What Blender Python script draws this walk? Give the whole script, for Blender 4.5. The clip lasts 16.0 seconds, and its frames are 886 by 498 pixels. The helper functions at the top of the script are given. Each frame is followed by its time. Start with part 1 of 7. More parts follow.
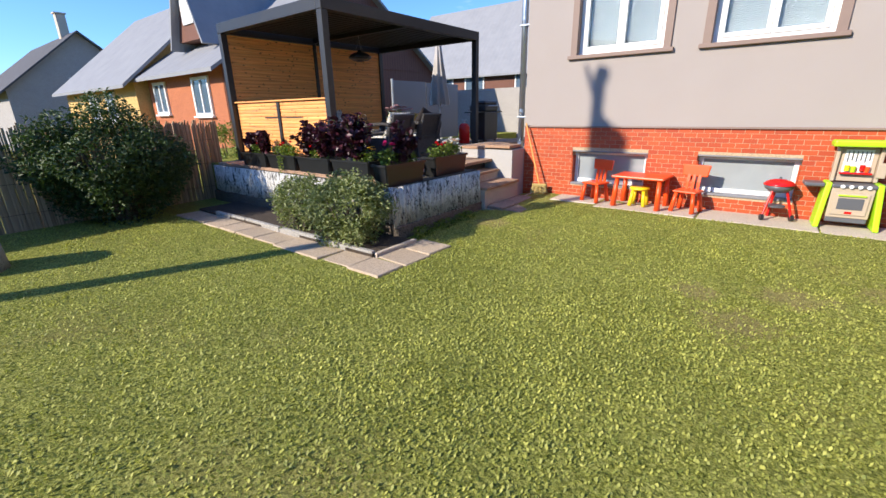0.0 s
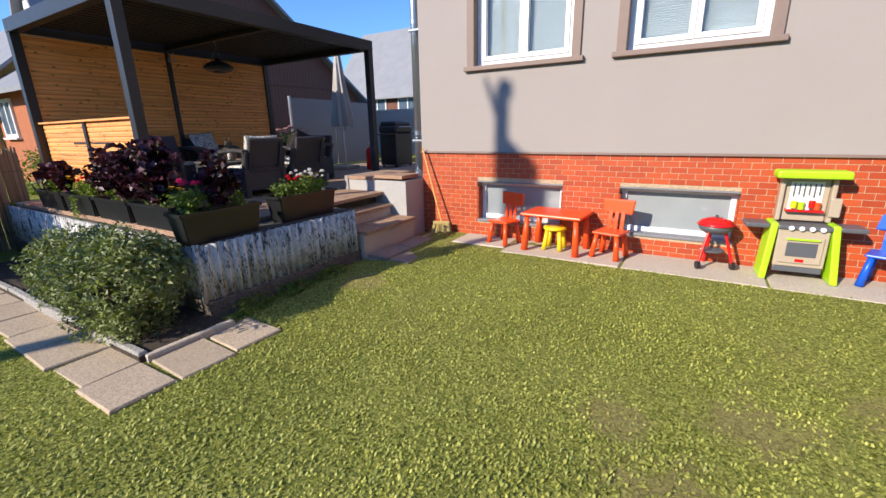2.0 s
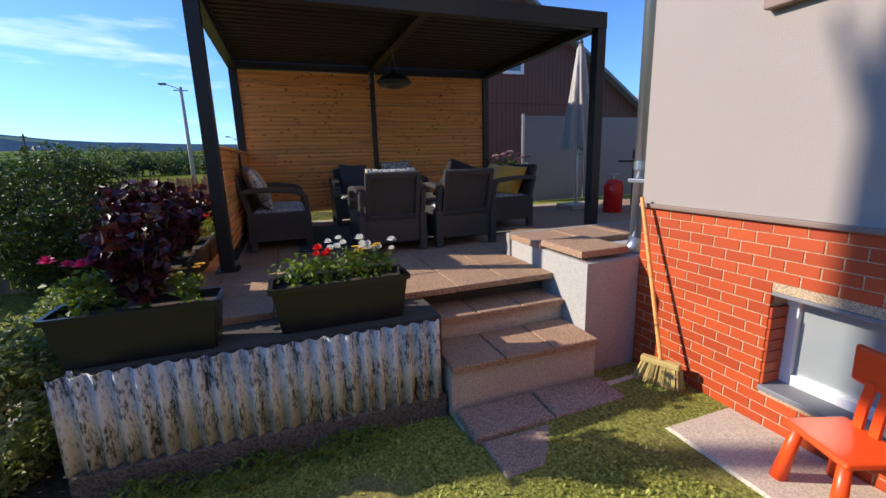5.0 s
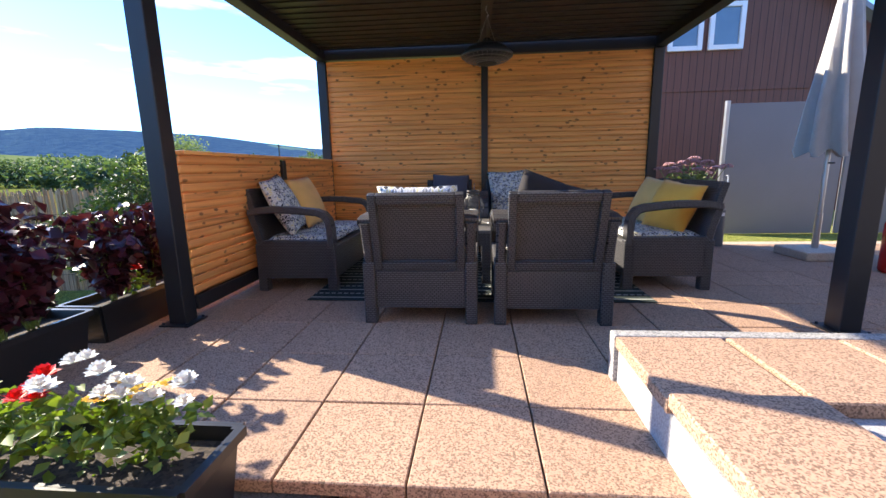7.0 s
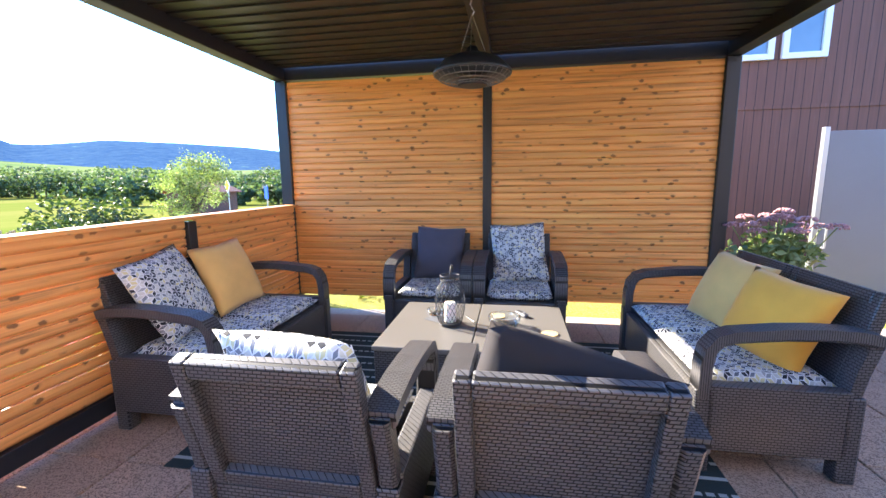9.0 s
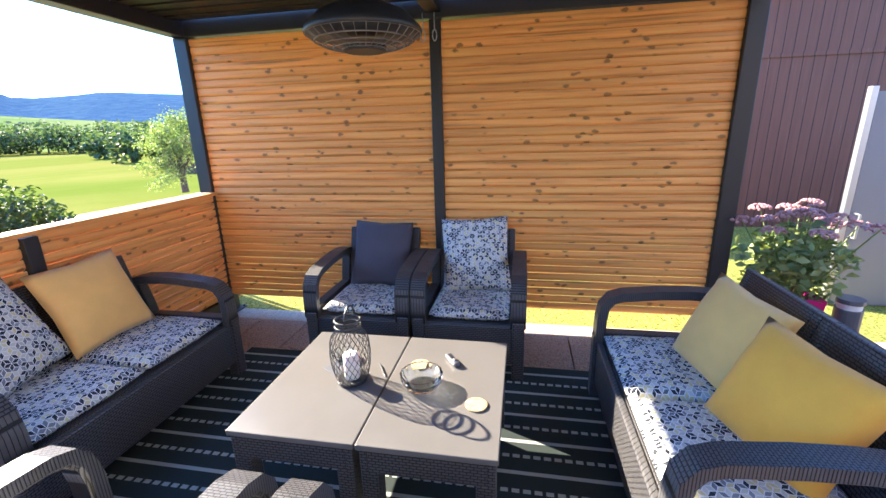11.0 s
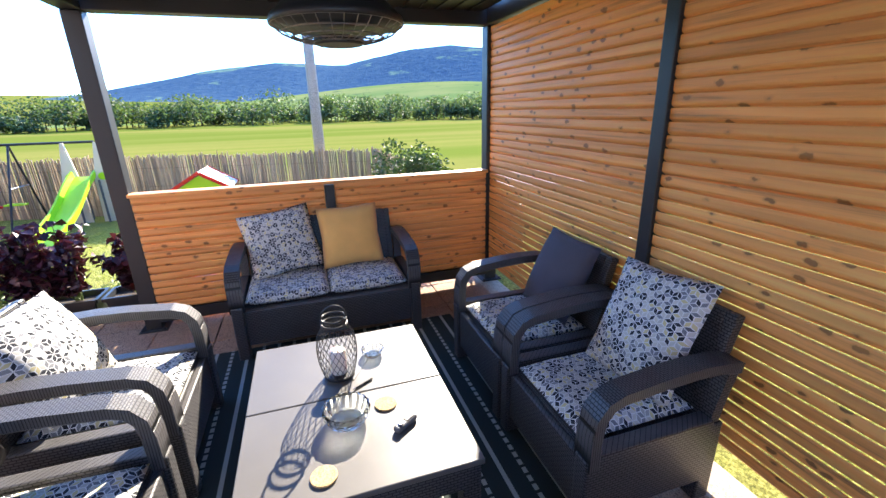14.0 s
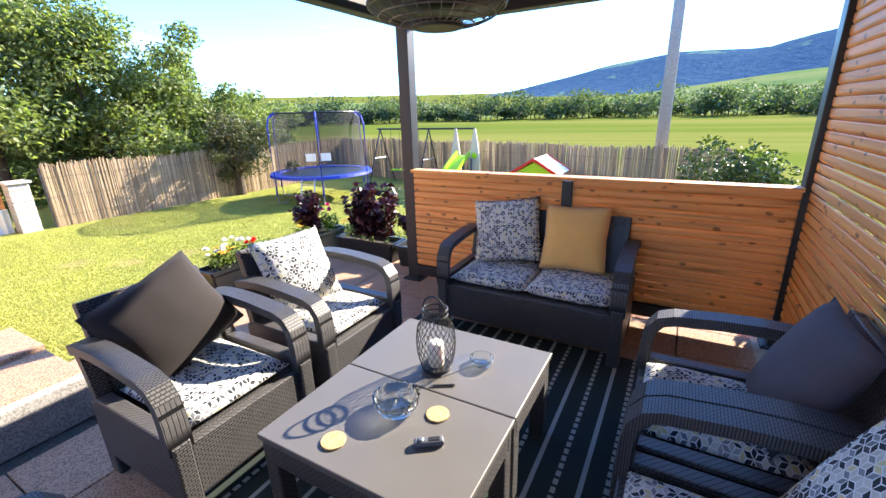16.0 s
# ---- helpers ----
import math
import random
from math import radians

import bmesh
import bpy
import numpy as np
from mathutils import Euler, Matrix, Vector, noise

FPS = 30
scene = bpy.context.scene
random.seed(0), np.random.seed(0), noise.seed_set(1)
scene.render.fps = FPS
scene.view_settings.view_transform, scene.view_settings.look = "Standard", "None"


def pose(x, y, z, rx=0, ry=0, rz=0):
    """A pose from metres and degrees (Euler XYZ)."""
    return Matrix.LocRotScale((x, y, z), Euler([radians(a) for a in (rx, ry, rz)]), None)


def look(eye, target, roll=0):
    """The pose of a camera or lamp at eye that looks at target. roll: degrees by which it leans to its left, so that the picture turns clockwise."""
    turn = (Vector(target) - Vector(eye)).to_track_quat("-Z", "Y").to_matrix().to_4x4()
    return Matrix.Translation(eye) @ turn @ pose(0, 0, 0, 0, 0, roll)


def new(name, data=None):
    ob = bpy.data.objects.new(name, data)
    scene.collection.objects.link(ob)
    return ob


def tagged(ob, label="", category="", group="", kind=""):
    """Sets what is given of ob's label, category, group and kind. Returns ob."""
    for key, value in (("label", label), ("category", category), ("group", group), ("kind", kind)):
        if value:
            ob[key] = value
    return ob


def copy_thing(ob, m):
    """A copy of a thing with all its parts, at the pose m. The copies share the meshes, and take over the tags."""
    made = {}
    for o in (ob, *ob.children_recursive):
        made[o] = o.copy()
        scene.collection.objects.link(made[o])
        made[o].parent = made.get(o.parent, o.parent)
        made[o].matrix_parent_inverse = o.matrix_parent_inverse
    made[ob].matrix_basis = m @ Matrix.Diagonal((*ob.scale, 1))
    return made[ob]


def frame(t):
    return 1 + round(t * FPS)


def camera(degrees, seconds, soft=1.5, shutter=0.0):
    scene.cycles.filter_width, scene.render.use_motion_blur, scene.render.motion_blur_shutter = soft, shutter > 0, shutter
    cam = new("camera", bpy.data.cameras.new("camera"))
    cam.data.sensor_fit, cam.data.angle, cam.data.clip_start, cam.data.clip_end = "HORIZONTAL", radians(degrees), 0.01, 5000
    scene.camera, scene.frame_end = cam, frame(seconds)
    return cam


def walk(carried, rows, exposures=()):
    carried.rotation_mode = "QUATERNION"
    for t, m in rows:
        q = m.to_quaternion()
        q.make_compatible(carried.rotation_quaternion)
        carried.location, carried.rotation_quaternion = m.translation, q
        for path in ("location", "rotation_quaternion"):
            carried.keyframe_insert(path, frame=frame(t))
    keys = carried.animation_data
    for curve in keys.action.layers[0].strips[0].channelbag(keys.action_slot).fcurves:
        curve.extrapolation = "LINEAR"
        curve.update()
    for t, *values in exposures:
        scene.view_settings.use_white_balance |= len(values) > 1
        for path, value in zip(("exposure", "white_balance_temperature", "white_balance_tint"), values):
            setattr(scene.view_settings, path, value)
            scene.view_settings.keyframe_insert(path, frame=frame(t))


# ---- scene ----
cam = camera(93.0, 16.0)
METRES, EYE, TILT, LEAN, TURN = 12.8, 1.36, 0.0, 0.0, 38.6
PATH = [
    (0, (-0.079, -0.219, 1.51), (-1.245, 1.281, 0.884), -1.1),
    (0.5, (-0.091, 0.139, 1.478), (-1.145, 1.728, 0.876), -0.7),
    (1, (-0.094, 0.599, 1.497), (-1.102, 2.225, 0.916), -1.0),
    (1.5, (-0.065, 1.119, 1.501), (-1.062, 2.757, 0.932), -1.3),
    (2, (-0.174, 1.692, 1.521), (-1.171, 3.338, 0.975), -1.2),
    (2.5, (-0.232, 2.249, 1.536), (-1.308, 3.852, 1.013), -1.4),
    (3, (-0.435, 2.839, 1.532), (-1.707, 4.304, 1.048), -1.3),
    (3.5, (-0.586, 3.343, 1.54), (-2.054, 4.621, 1.084), -1.2),
    (4, (-0.843, 3.865, 1.575), (-2.489, 4.908, 1.125), -1.9),
    (4.5, (-1.112, 4.309, 1.574), (-2.862, 5.175, 1.139), -1.9),
    (7, (-3.134, 6.1, 1.589), (-5.092, 5.93, 1.217), -1.1),
    (7.5, (-3.594, 6.225, 1.639), (-5.548, 5.995, 1.281), -0.8),
    (8, (-4.026, 6.404, 1.737), (-5.974, 6.103, 1.395), -0.6),
    (8.5, (-4.311, 6.403, 1.846), (-6.262, 6.084, 1.542), -0.7),
    (11, (-5.371, 6.791, 2.184), (-7.263, 6.432, 1.643), -1.6),
    (11.5, (-5.588, 6.967, 2.192), (-7.466, 6.622, 1.598), -1.5),
    (12, (-5.81, 7.131, 2.196), (-7.682, 6.742, 1.609), 0.3),
    (12.5, (-6.08, 7.324, 2.235), (-7.796, 6.511, 1.604), -0.7),
    (13, (-6.323, 7.559, 2.252), (-7.729, 6.29, 1.61), -0.8),
    (13.5, (-6.58, 7.734, 2.273), (-7.573, 6.12, 1.632), -1.2),
    (14, (-6.922, 7.823, 2.27), (-7.502, 6.015, 1.64), -1.4),
    (14.5, (-7.292, 7.88, 2.254), (-7.503, 5.991, 1.633), -1.5),
    (15, (-7.498, 7.809, 2.232), (-7.277, 5.918, 1.621), -1.4),
    (15.5, (-7.741, 7.695, 2.238), (-7.132, 5.892, 1.621), -1.9),
    (16, (-7.848, 7.511, 2.23), (-6.907, 5.859, 1.612), -1.6),
]
walk(cam, [(t, look(eye, target, roll)) for t, eye, target, roll in PATH],
     [(0.0, 1.18), (1.5, 1.08), (3.0, 0.96), (4.5, 0.94), (6.8, 2.05), (8.5, 3.35), (11.0, 3.3), (12.5, 3.25), (14.0, 2.9), (16.0, 2.75)])


# ---- world and sun ----
SUN_X, SUN_Y, SUN_UP = -0.40, -0.917, 0.53
world = bpy.data.worlds.new("world")
scene.world = world
world.use_nodes = True
wn, wl = world.node_tree.nodes, world.node_tree.links
wn.clear()
w_out = wn.new("ShaderNodeOutputWorld")
w_bg = wn.new("ShaderNodeBackground")
w_sky = wn.new("ShaderNodeTexSky")
w_sky.sky_type = 'NISHITA'
w_sky.sun_disc = False
w_sky.sun_elevation = math.atan2(SUN_UP, math.hypot(SUN_X, SUN_Y))
w_sky.sun_rotation = math.atan2(SUN_X, SUN_Y) % (2 * math.pi)
w_sky.air_density, w_sky.dust_density, w_sky.ozone_density = 1.0, 0.05, 4.0
w_co = wn.new("ShaderNodeTexCoord")
w_map = wn.new("ShaderNodeMapping")
w_map.inputs["Scale"].default_value = (1.0, 1.0, 6.0)
w_noise = wn.new("ShaderNodeTexNoise")
w_noise.inputs["Scale"].default_value = 2.1
w_noise.inputs["Detail"].default_value = 9.0
w_noise.inputs["Roughness"].default_value = 0.55
w_ramp = wn.new("ShaderNodeValToRGB")
w_ramp.color_ramp.elements[0].position, w_ramp.color_ramp.elements[1].position = 0.60, 0.84
w_ramp.color_ramp.elements[0].color, w_ramp.color_ramp.elements[1].color = (0, 0, 0, 1), (0.85, 0.85, 0.85, 1)
w_mix = wn.new("ShaderNodeMixRGB")
w_mix.inputs["Color2"].default_value = (8.5, 8.9, 9.4, 1)
wl.new(w_co.outputs["Generated"], w_map.inputs["Vector"])
wl.new(w_map.outputs["Vector"], w_noise.inputs["Vector"])
wl.new(w_noise.outputs["Fac"], w_ramp.inputs["Fac"])
wl.new(w_ramp.outputs["Color"], w_mix.inputs["Fac"])
w_tint = wn.new("ShaderNodeMixRGB")
w_tint.blend_type = 'MULTIPLY'
w_tint.inputs["Fac"].default_value = 1.0
w_tint.inputs["Color2"].default_value = (0.66, 0.92, 1.30, 1)
wl.new(w_sky.outputs["Color"], w_tint.inputs["Color1"])
wl.new(w_tint.outputs["Color"], w_mix.inputs["Color1"])
wl.new(w_mix.outputs["Color"], w_bg.inputs["Color"])
w_bg.inputs["Strength"].default_value = 0.092
wl.new(w_bg.outputs["Background"], w_out.inputs["Surface"])

sun = new("sun", bpy.data.lights.new("sun", 'SUN'))
sun.data.energy = 3.5
sun.data.angle = radians(0.6)
sun.data.color = (1.0, 0.885, 0.73)
sun.matrix_world = look((SUN_X * 40, SUN_Y * 40, SUN_UP * 40), (0, 0, 0))

# ---- materials ----
class Net:
    """A small builder of shader nodes."""

    def __init__(self, name):
        self.mat = bpy.data.materials.new(name)
        self.mat.use_nodes = True
        self.n, self.l = self.mat.node_tree.nodes, self.mat.node_tree.links
        self.bsdf = self.n["Principled BSDF"]
        self.co = self.n.new("ShaderNodeTexCoord")
        self.base = self.co.outputs["Object"]

    def put(self, socket, value):
        if isinstance(value, bpy.types.NodeSocket):
            self.l.new(value, socket)
        elif isinstance(value, (tuple, list)) and len(value) == 3 and socket.type == 'RGBA':
            socket.default_value = (*value, 1)
        else:
            socket.default_value = value

    def m(self, op, a, b=0.0, c=0.0):
        node = self.n.new("ShaderNodeMath")
        node.operation = op
        for i, v in enumerate((a, b, c)):
            self.put(node.inputs[i], v)
        return node.outputs[0]

    def mapped(self, scale=(1, 1, 1), rot=(0, 0, 0), loc=(0, 0, 0), src=None):
        node = self.n.new("ShaderNodeMapping")
        self.put(node.inputs["Vector"], src or self.base)
        node.inputs["Scale"].default_value, node.inputs["Rotation"].default_value, node.inputs["Location"].default_value = scale, rot, loc
        return node.outputs[0]

    def noise(self, scale, detail=4.0, rough=0.55, vec=None, distort=0.0):
        node = self.n.new("ShaderNodeTexNoise")
        self.put(node.inputs["Vector"], vec or self.base)
        for k, v in (("Scale", scale), ("Detail", detail), ("Roughness", rough), ("Distortion", distort)):
            node.inputs[k].default_value = v
        return node.outputs["Fac"]

    def voronoi(self, scale, vec=None, feature='F1', out="Distance"):
        node = self.n.new("ShaderNodeTexVoronoi")
        node.feature = feature
        self.put(node.inputs["Vector"], vec or self.base)
        node.inputs["Scale"].default_value = scale
        return node.outputs[out]

    def ramp(self, fac, *stops):
        node = self.n.new("ShaderNodeValToRGB")
        self.put(node.inputs["Fac"], fac)
        els = node.color_ramp.elements
        while len(els) < len(stops):
            els.new(0.5)
        for e, (p, c) in zip(els, stops):
            e.position = p
            e.color = (c, c, c, 1) if isinstance(c, (int, float)) else (*c, 1)
        return node.outputs["Color"]

    def mix(self, fac, a, b, kind='MIX'):
        node = self.n.new("ShaderNodeMixRGB")
        node.blend_type = kind
        for i, v in enumerate((fac, a, b)):
            self.put(node.inputs[i], v)
        return node.outputs[0]

    def bump(self, height, strength=0.3, distance=0.01):
        node = self.n.new("ShaderNodeBump")
        self.put(node.inputs["Height"], height)
        node.inputs["Strength"].default_value, node.inputs["Distance"].default_value = strength, distance
        self.l.new(node.outputs[0], self.bsdf.inputs["Normal"])

    def random(self):
        return self.n.new("ShaderNodeObjectInfo").outputs["Random"]

    def island(self):
        return self.n.new("ShaderNodeNewGeometry").outputs["Random Per Island"]

    def xyz(self, src=None):
        node = self.n.new("ShaderNodeSeparateXYZ")
        self.put(node.inputs[0], src or self.base)
        return node.outputs

    def vec(self, x, y, z=0.0):
        node = self.n.new("ShaderNodeCombineXYZ")
        for i, v in enumerate((x, y, z)):
            self.put(node.inputs[i], v)
        return node.outputs[0]

    def world_place(self):
        self.base = self.n.new("ShaderNodeNewGeometry").outputs["Position"]

    def end(self, color, rough=0.6, metal=0.0, **more):
        self.put(self.bsdf.inputs["Base Color"], color)
        self.put(self.bsdf.inputs["Roughness"], rough)
        self.put(self.bsdf.inputs["Metallic"], metal)
        for k, v in more.items():
            self.put(self.bsdf.inputs[k.replace("_", " ")], v)
        return self.mat


def dim(c, k):
    return tuple(min(1.0, v * k) for v in c)


def plain(name, c, rough=0.5, metal=0.0, vary=0.18, scale=9.0, bump=0.12, grain=90.0, **more):
    """A painted, moulded or metal surface: two scales of variation and a fine relief."""
    t = Net(name)
    big, fine = t.noise(scale, 3), t.noise(grain, 2)
    col = t.mix(big, dim(c, 1 - vary), dim(c, 1 + vary))
    col = t.mix(t.m('MULTIPLY', fine, 0.25), col, dim(c, 0.75))
    t.bump(fine, bump, 0.003)
    return t.end(col, t.m('ADD', t.m('MULTIPLY', big, 0.15), rough - 0.07), metal, **more)


def wood_slat(name, c, along):
    """Varnished pine boards with grain along one axis and dark knots."""
    t = Net(name)
    t.world_place()
    r = t.random()
    shift = t.vec(t.m('MULTIPLY', r, 37.0), t.m('MULTIPLY', r, 91.0), t.m('MULTIPLY', r, 53.0))
    add = t.n.new("ShaderNodeVectorMath")
    t.put(add.inputs[0], t.base)
    t.put(add.inputs[1], shift)
    p = add.outputs[0]
    long, wide = (1.2, 34.0) if along == 'x' else (34.0, 1.2)
    g = t.noise(1.0, 6, 0.6, t.mapped((long, wide, 34.0), src=p), 0.4)
    col = t.ramp(g, (0.30, dim(c, 0.40)), (0.42, dim(c, 0.85)), (0.52, c), (0.72, dim(c, 1.3)))
    col = t.mix(t.ramp(t.noise(1.0, 3, 0.5, t.mapped((long * 0.6, wide * 0.35, 9.0), src=p)), (0.32, 0.45), (0.5, 0.0)), col, dim(c, 0.5))
    wob = t.n.new("ShaderNodeTexNoise")
    t.put(wob.inputs["Vector"], t.mapped((30, 30, 30), src=p))
    wob.inputs["Scale"].default_value = 1.0
    sc = t.n.new("ShaderNodeVectorMath")
    sc.operation = 'SCALE'
    t.put(sc.inputs[0], wob.outputs["Color"])
    sc.inputs["Scale"].default_value = 0.028
    ad2 = t.n.new("ShaderNodeVectorMath")
    t.put(ad2.inputs[0], p)
    t.put(ad2.inputs[1], sc.outputs[0])
    kn = t.voronoi(1.0, t.mapped((7.5, 2.4, 14.0) if along == 'x' else (2.4, 7.5, 14.0), src=ad2.outputs[0]))
    col = t.mix(t.ramp(kn, (0.15, 1.0), (0.17, 0.0)), col, (0.022, 0.006, 0.002))
    col = t.mix(t.ramp(kn, (0.16, 0.55), (0.24, 0.0)), col, dim(c, 0.5))
    col = t.mix(t.m('MULTIPLY', r, 0.30), col, dim(c, 0.6))
    t.bump(g, 0.25, 0.003)
    return t.end(col, 0.52)


def wicker(name, flat):
    """Moulded dark plastic with a rattan weave; flat: for faces that look up."""
    t = Net(name)
    x, y, z = t.xyz()
    u, v = (x, y) if flat else (t.m('ADD', x, y), z)
    node = t.n.new("ShaderNodeTexBrick")
    t.put(node.inputs["Vector"], t.vec(u, v))
    for k, val in (("Scale", 1.0), ("Mortar Size", 0.0019 if flat else 0.0024), ("Mortar Smooth", 0.4), ("Brick Width", 0.019 if flat else 0.026), ("Row Height", 0.0095 if flat else 0.0125)):
        node.inputs[k].default_value = val
    fac = node.outputs["Fac"]
    n = t.noise(25, 3)
    col = t.mix(n, (0.062, 0.060, 0.063), (0.115, 0.110, 0.112))
    col = t.mix(fac, col, (0.003, 0.003, 0.004))
    t.bump(t.m('SUBTRACT', 1.0, fac), 1.0, 0.006)
    return t.end(col, t.m('ADD', 0.36, t.m('MULTIPLY', n, 0.15)))


def leaf_fabric(name, cell=0.038):
    """White cotton printed with grey, black and sand lozenges set in six-pointed stars."""
    t = Net(name)
    x, y, _ = t.xyz()
    sx, sy = cell, cell * 1.732

    def local(ox, oy):
        a = t.m('SUBTRACT', t.m('FLOORED_MODULO', t.m('ADD', x, ox), sx), sx / 2)
        b = t.m('SUBTRACT', t.m('FLOORED_MODULO', t.m('ADD', y, oy), sy), sy / 2)
        return a, b, t.m('SQRT', t.m('ADD', t.m('MULTIPLY', a, a), t.m('MULTIPLY', b, b)))

    a1, b1, d1 = local(0.0, 0.0)
    a2, b2, d2 = local(sx / 2, sy / 2)
    near = t.m('LESS_THAN', d1, d2)
    pick = lambda p, q: t.m('ADD', t.m('MULTIPLY', p, near), t.m('MULTIPLY', q, t.m('SUBTRACT', 1.0, near)))
    ax, by, rr = pick(a1, a2), pick(b1, b2), pick(d1, d2)
    step = math.pi / 3
    sect = t.m('ROUND', t.m('DIVIDE', t.m('ARCTAN2', by, ax), step))
    way = t.m('MULTIPLY', sect, step)
    th = t.m('SUBTRACT', t.m('ARCTAN2', by, ax), way)
    u, v = t.m('MULTIPLY', rr, t.m('COSINE', th)), t.m('ABSOLUTE', t.m('MULTIPLY', rr, t.m('SINE', th)))
    inside = t.m('LESS_THAN', v, t.m('MULTIPLY', t.m('SUBTRACT', u, cell * 0.05), 0.50))
    mx = t.m('ADD', t.m('SUBTRACT', x, ax), t.m('MULTIPLY', t.m('COSINE', way), cell / 2))
    my = t.m('ADD', t.m('SUBTRACT', y, by), t.m('MULTIPLY', t.m('SINE', way), cell / 2))
    wn_ = t.n.new("ShaderNodeTexWhiteNoise")
    t.put(wn_.inputs["Vector"], t.vec(t.m('ROUND', t.m('MULTIPLY', mx, 4 / cell)), t.m('ROUND', t.m('MULTIPLY', my, 4 / sy)), 0.5))
    tone = t.ramp(wn_.outputs["Value"], (0.0, (0.018, 0.020, 0.026)), (0.30, (0.03, 0.034, 0.044)), (0.32, (0.17, 0.18, 0.20)), (0.56, (0.26, 0.27, 0.29)), (0.58, (0.50, 0.49, 0.44)), (0.86, (0.62, 0.60, 0.54)), (0.88, (0.62, 0.54, 0.28)), (1.0, (0.62, 0.55, 0.30)))
    weave = t.noise(420, 2)
    white = t.mix(t.noise(6, 3), (0.68, 0.68, 0.67), (0.80, 0.80, 0.79))
    col = t.mix(inside, white, tone)
    t.bump(weave, 0.25, 0.002)
    return t.end(col, 0.9)


def fabric(name, c, sheen=0.2):
    t = Net(name)
    f = t.noise(380, 2)
    col = t.mix(t.noise(7, 4), dim(c, 0.8), dim(c, 1.15))
    col = t.mix(t.m('MULTIPLY', f, 0.3), col, dim(c, 0.6))
    t.bump(f, 0.35, 0.002)
    return t.end(col, 0.92, Sheen_Weight=sheen)


def stone(name, c, c2, speck=160.0, stain=2.2, bump=0.5, rough=0.85, vary=0.25, low=0.55):
    """Concrete or washed stone: speckle, stains and per-piece tone."""
    t = Net(name)
    t.world_place()
    s = t.voronoi(speck, out="Color")
    col = t.mix(t.noise(stain, 6, 0.65), c, c2)
    bw = t.n.new("ShaderNodeRGBToBW")
    t.put(bw.inputs[0], s)
    col = t.mix(t.ramp(bw.outputs[0], (0.22, 0.0), (0.62, 1.0)), dim(c, low), t.mix(t.noise(stain, 6, 0.65), c, dim(c2, 1.1)))
    col = t.mix(t.m('MULTIPLY', t.random(), vary), col, dim(c, 0.6))
    t.bump(bw.outputs[0], bump, 0.004)
    return t.end(col, rough)


def foliage(name, dark, light, rough=0.55, trans=0.25):
    t = Net(name)
    r = t.island()
    col = t.mix(r, dark, light)
    col = t.mix(t.noise(1.3, 3), dim(dark, 0.8), col)
    tr = t.n.new("ShaderNodeBsdfTranslucent")
    t.put(tr.inputs["Color"], t.mix(1.0, col, (1.5, 1.7, 0.7), 'MULTIPLY'))
    mixs = t.n.new("ShaderNodeMixShader")
    mixs.inputs[0].default_value = trans
    mat = t.end(col, rough)
    t.l.new(t.bsdf.outputs[0], mixs.inputs[1])
    t.l.new(tr.outputs[0], mixs.inputs[2])
    t.l.new(mixs.outputs[0], t.n["Material Output"].inputs["Surface"])
    return mat


def glass(name, c=(0.9, 0.95, 0.95), rough=0.0, ior=1.45):
    t = Net(name)
    return t.end(c, rough, 0.0, Transmission_Weight=1.0, IOR=ior)


M_BLACK = plain("black_steel", (0.018, 0.0185, 0.021), 0.42, 0.0, 0.15, 6.0, 0.05)
M_ROOF_DARK = plain("dark_louvre", (0.009, 0.009, 0.010), 0.5, 0.0, 0.15, 6.0, 0.05)
M_PINE_Y = wood_slat("pine_back", (0.98, 0.43, 0.12), 'y')
M_PINE_X = wood_slat("pine_rail", (0.88, 0.38, 0.11), 'x')
M_WICKER = wicker("wicker_side", False)
M_WICKER_TOP = wicker("wicker_top", True)
M_LEAF = leaf_fabric("leaf_print")
M_GREY_CLOTH = fabric("grey_cloth", (0.085, 0.078, 0.100), 0.05)
M_DARK_CLOTH = fabric("dark_velvet", (0.017, 0.012, 0.012), 0.02)
M_YELLOW = fabric("mustard_cloth", (0.95, 0.42, 0.05))
M_SAND = fabric("sand_cloth", (0.90, 0.50, 0.15))
M_TABLE = plain("table_top", (0.125, 0.118, 0.11), 0.36, 0.0, 0.14, 4.0, 0.04, 60.0)
M_CHEEK = stone("smooth_grey_render", (0.37, 0.36, 0.35), (0.45, 0.44, 0.43), 170.0, 1.8, 0.12, 0.9, 0.0, 0.85)
M_TILE = stone("washed_tile", (0.44, 0.270, 0.172), (0.54, 0.345, 0.225), 185.0, 1.6, 0.8, 0.88, 0.30, 0.42)
M_CONC = stone("old_concrete", (0.52, 0.44, 0.35), (0.66, 0.57, 0.46), 140.0, 2.5, 0.25, 0.9, 0.2, 0.82)
M_FOOTING = stone("dark_footing", (0.12, 0.095, 0.075), (0.19, 0.16, 0.13), 90.0, 4.0, 0.8, 0.95, 0.0)
M_PATH = stone("old_path_slab", (0.44, 0.345, 0.245), (0.58, 0.465, 0.335), 140.0, 3.5, 0.3, 0.9, 0.35, 0.75)
M_KERB = stone("pale_kerb", (0.34, 0.33, 0.31), (0.44, 0.42, 0.39), 150.0, 3.0, 0.3, 0.9, 0.15)
M_STEP = stone("weathered_step", (0.30, 0.22, 0.17), (0.44, 0.34, 0.27), 150.0, 2.5, 0.5, 0.9, 0.2)
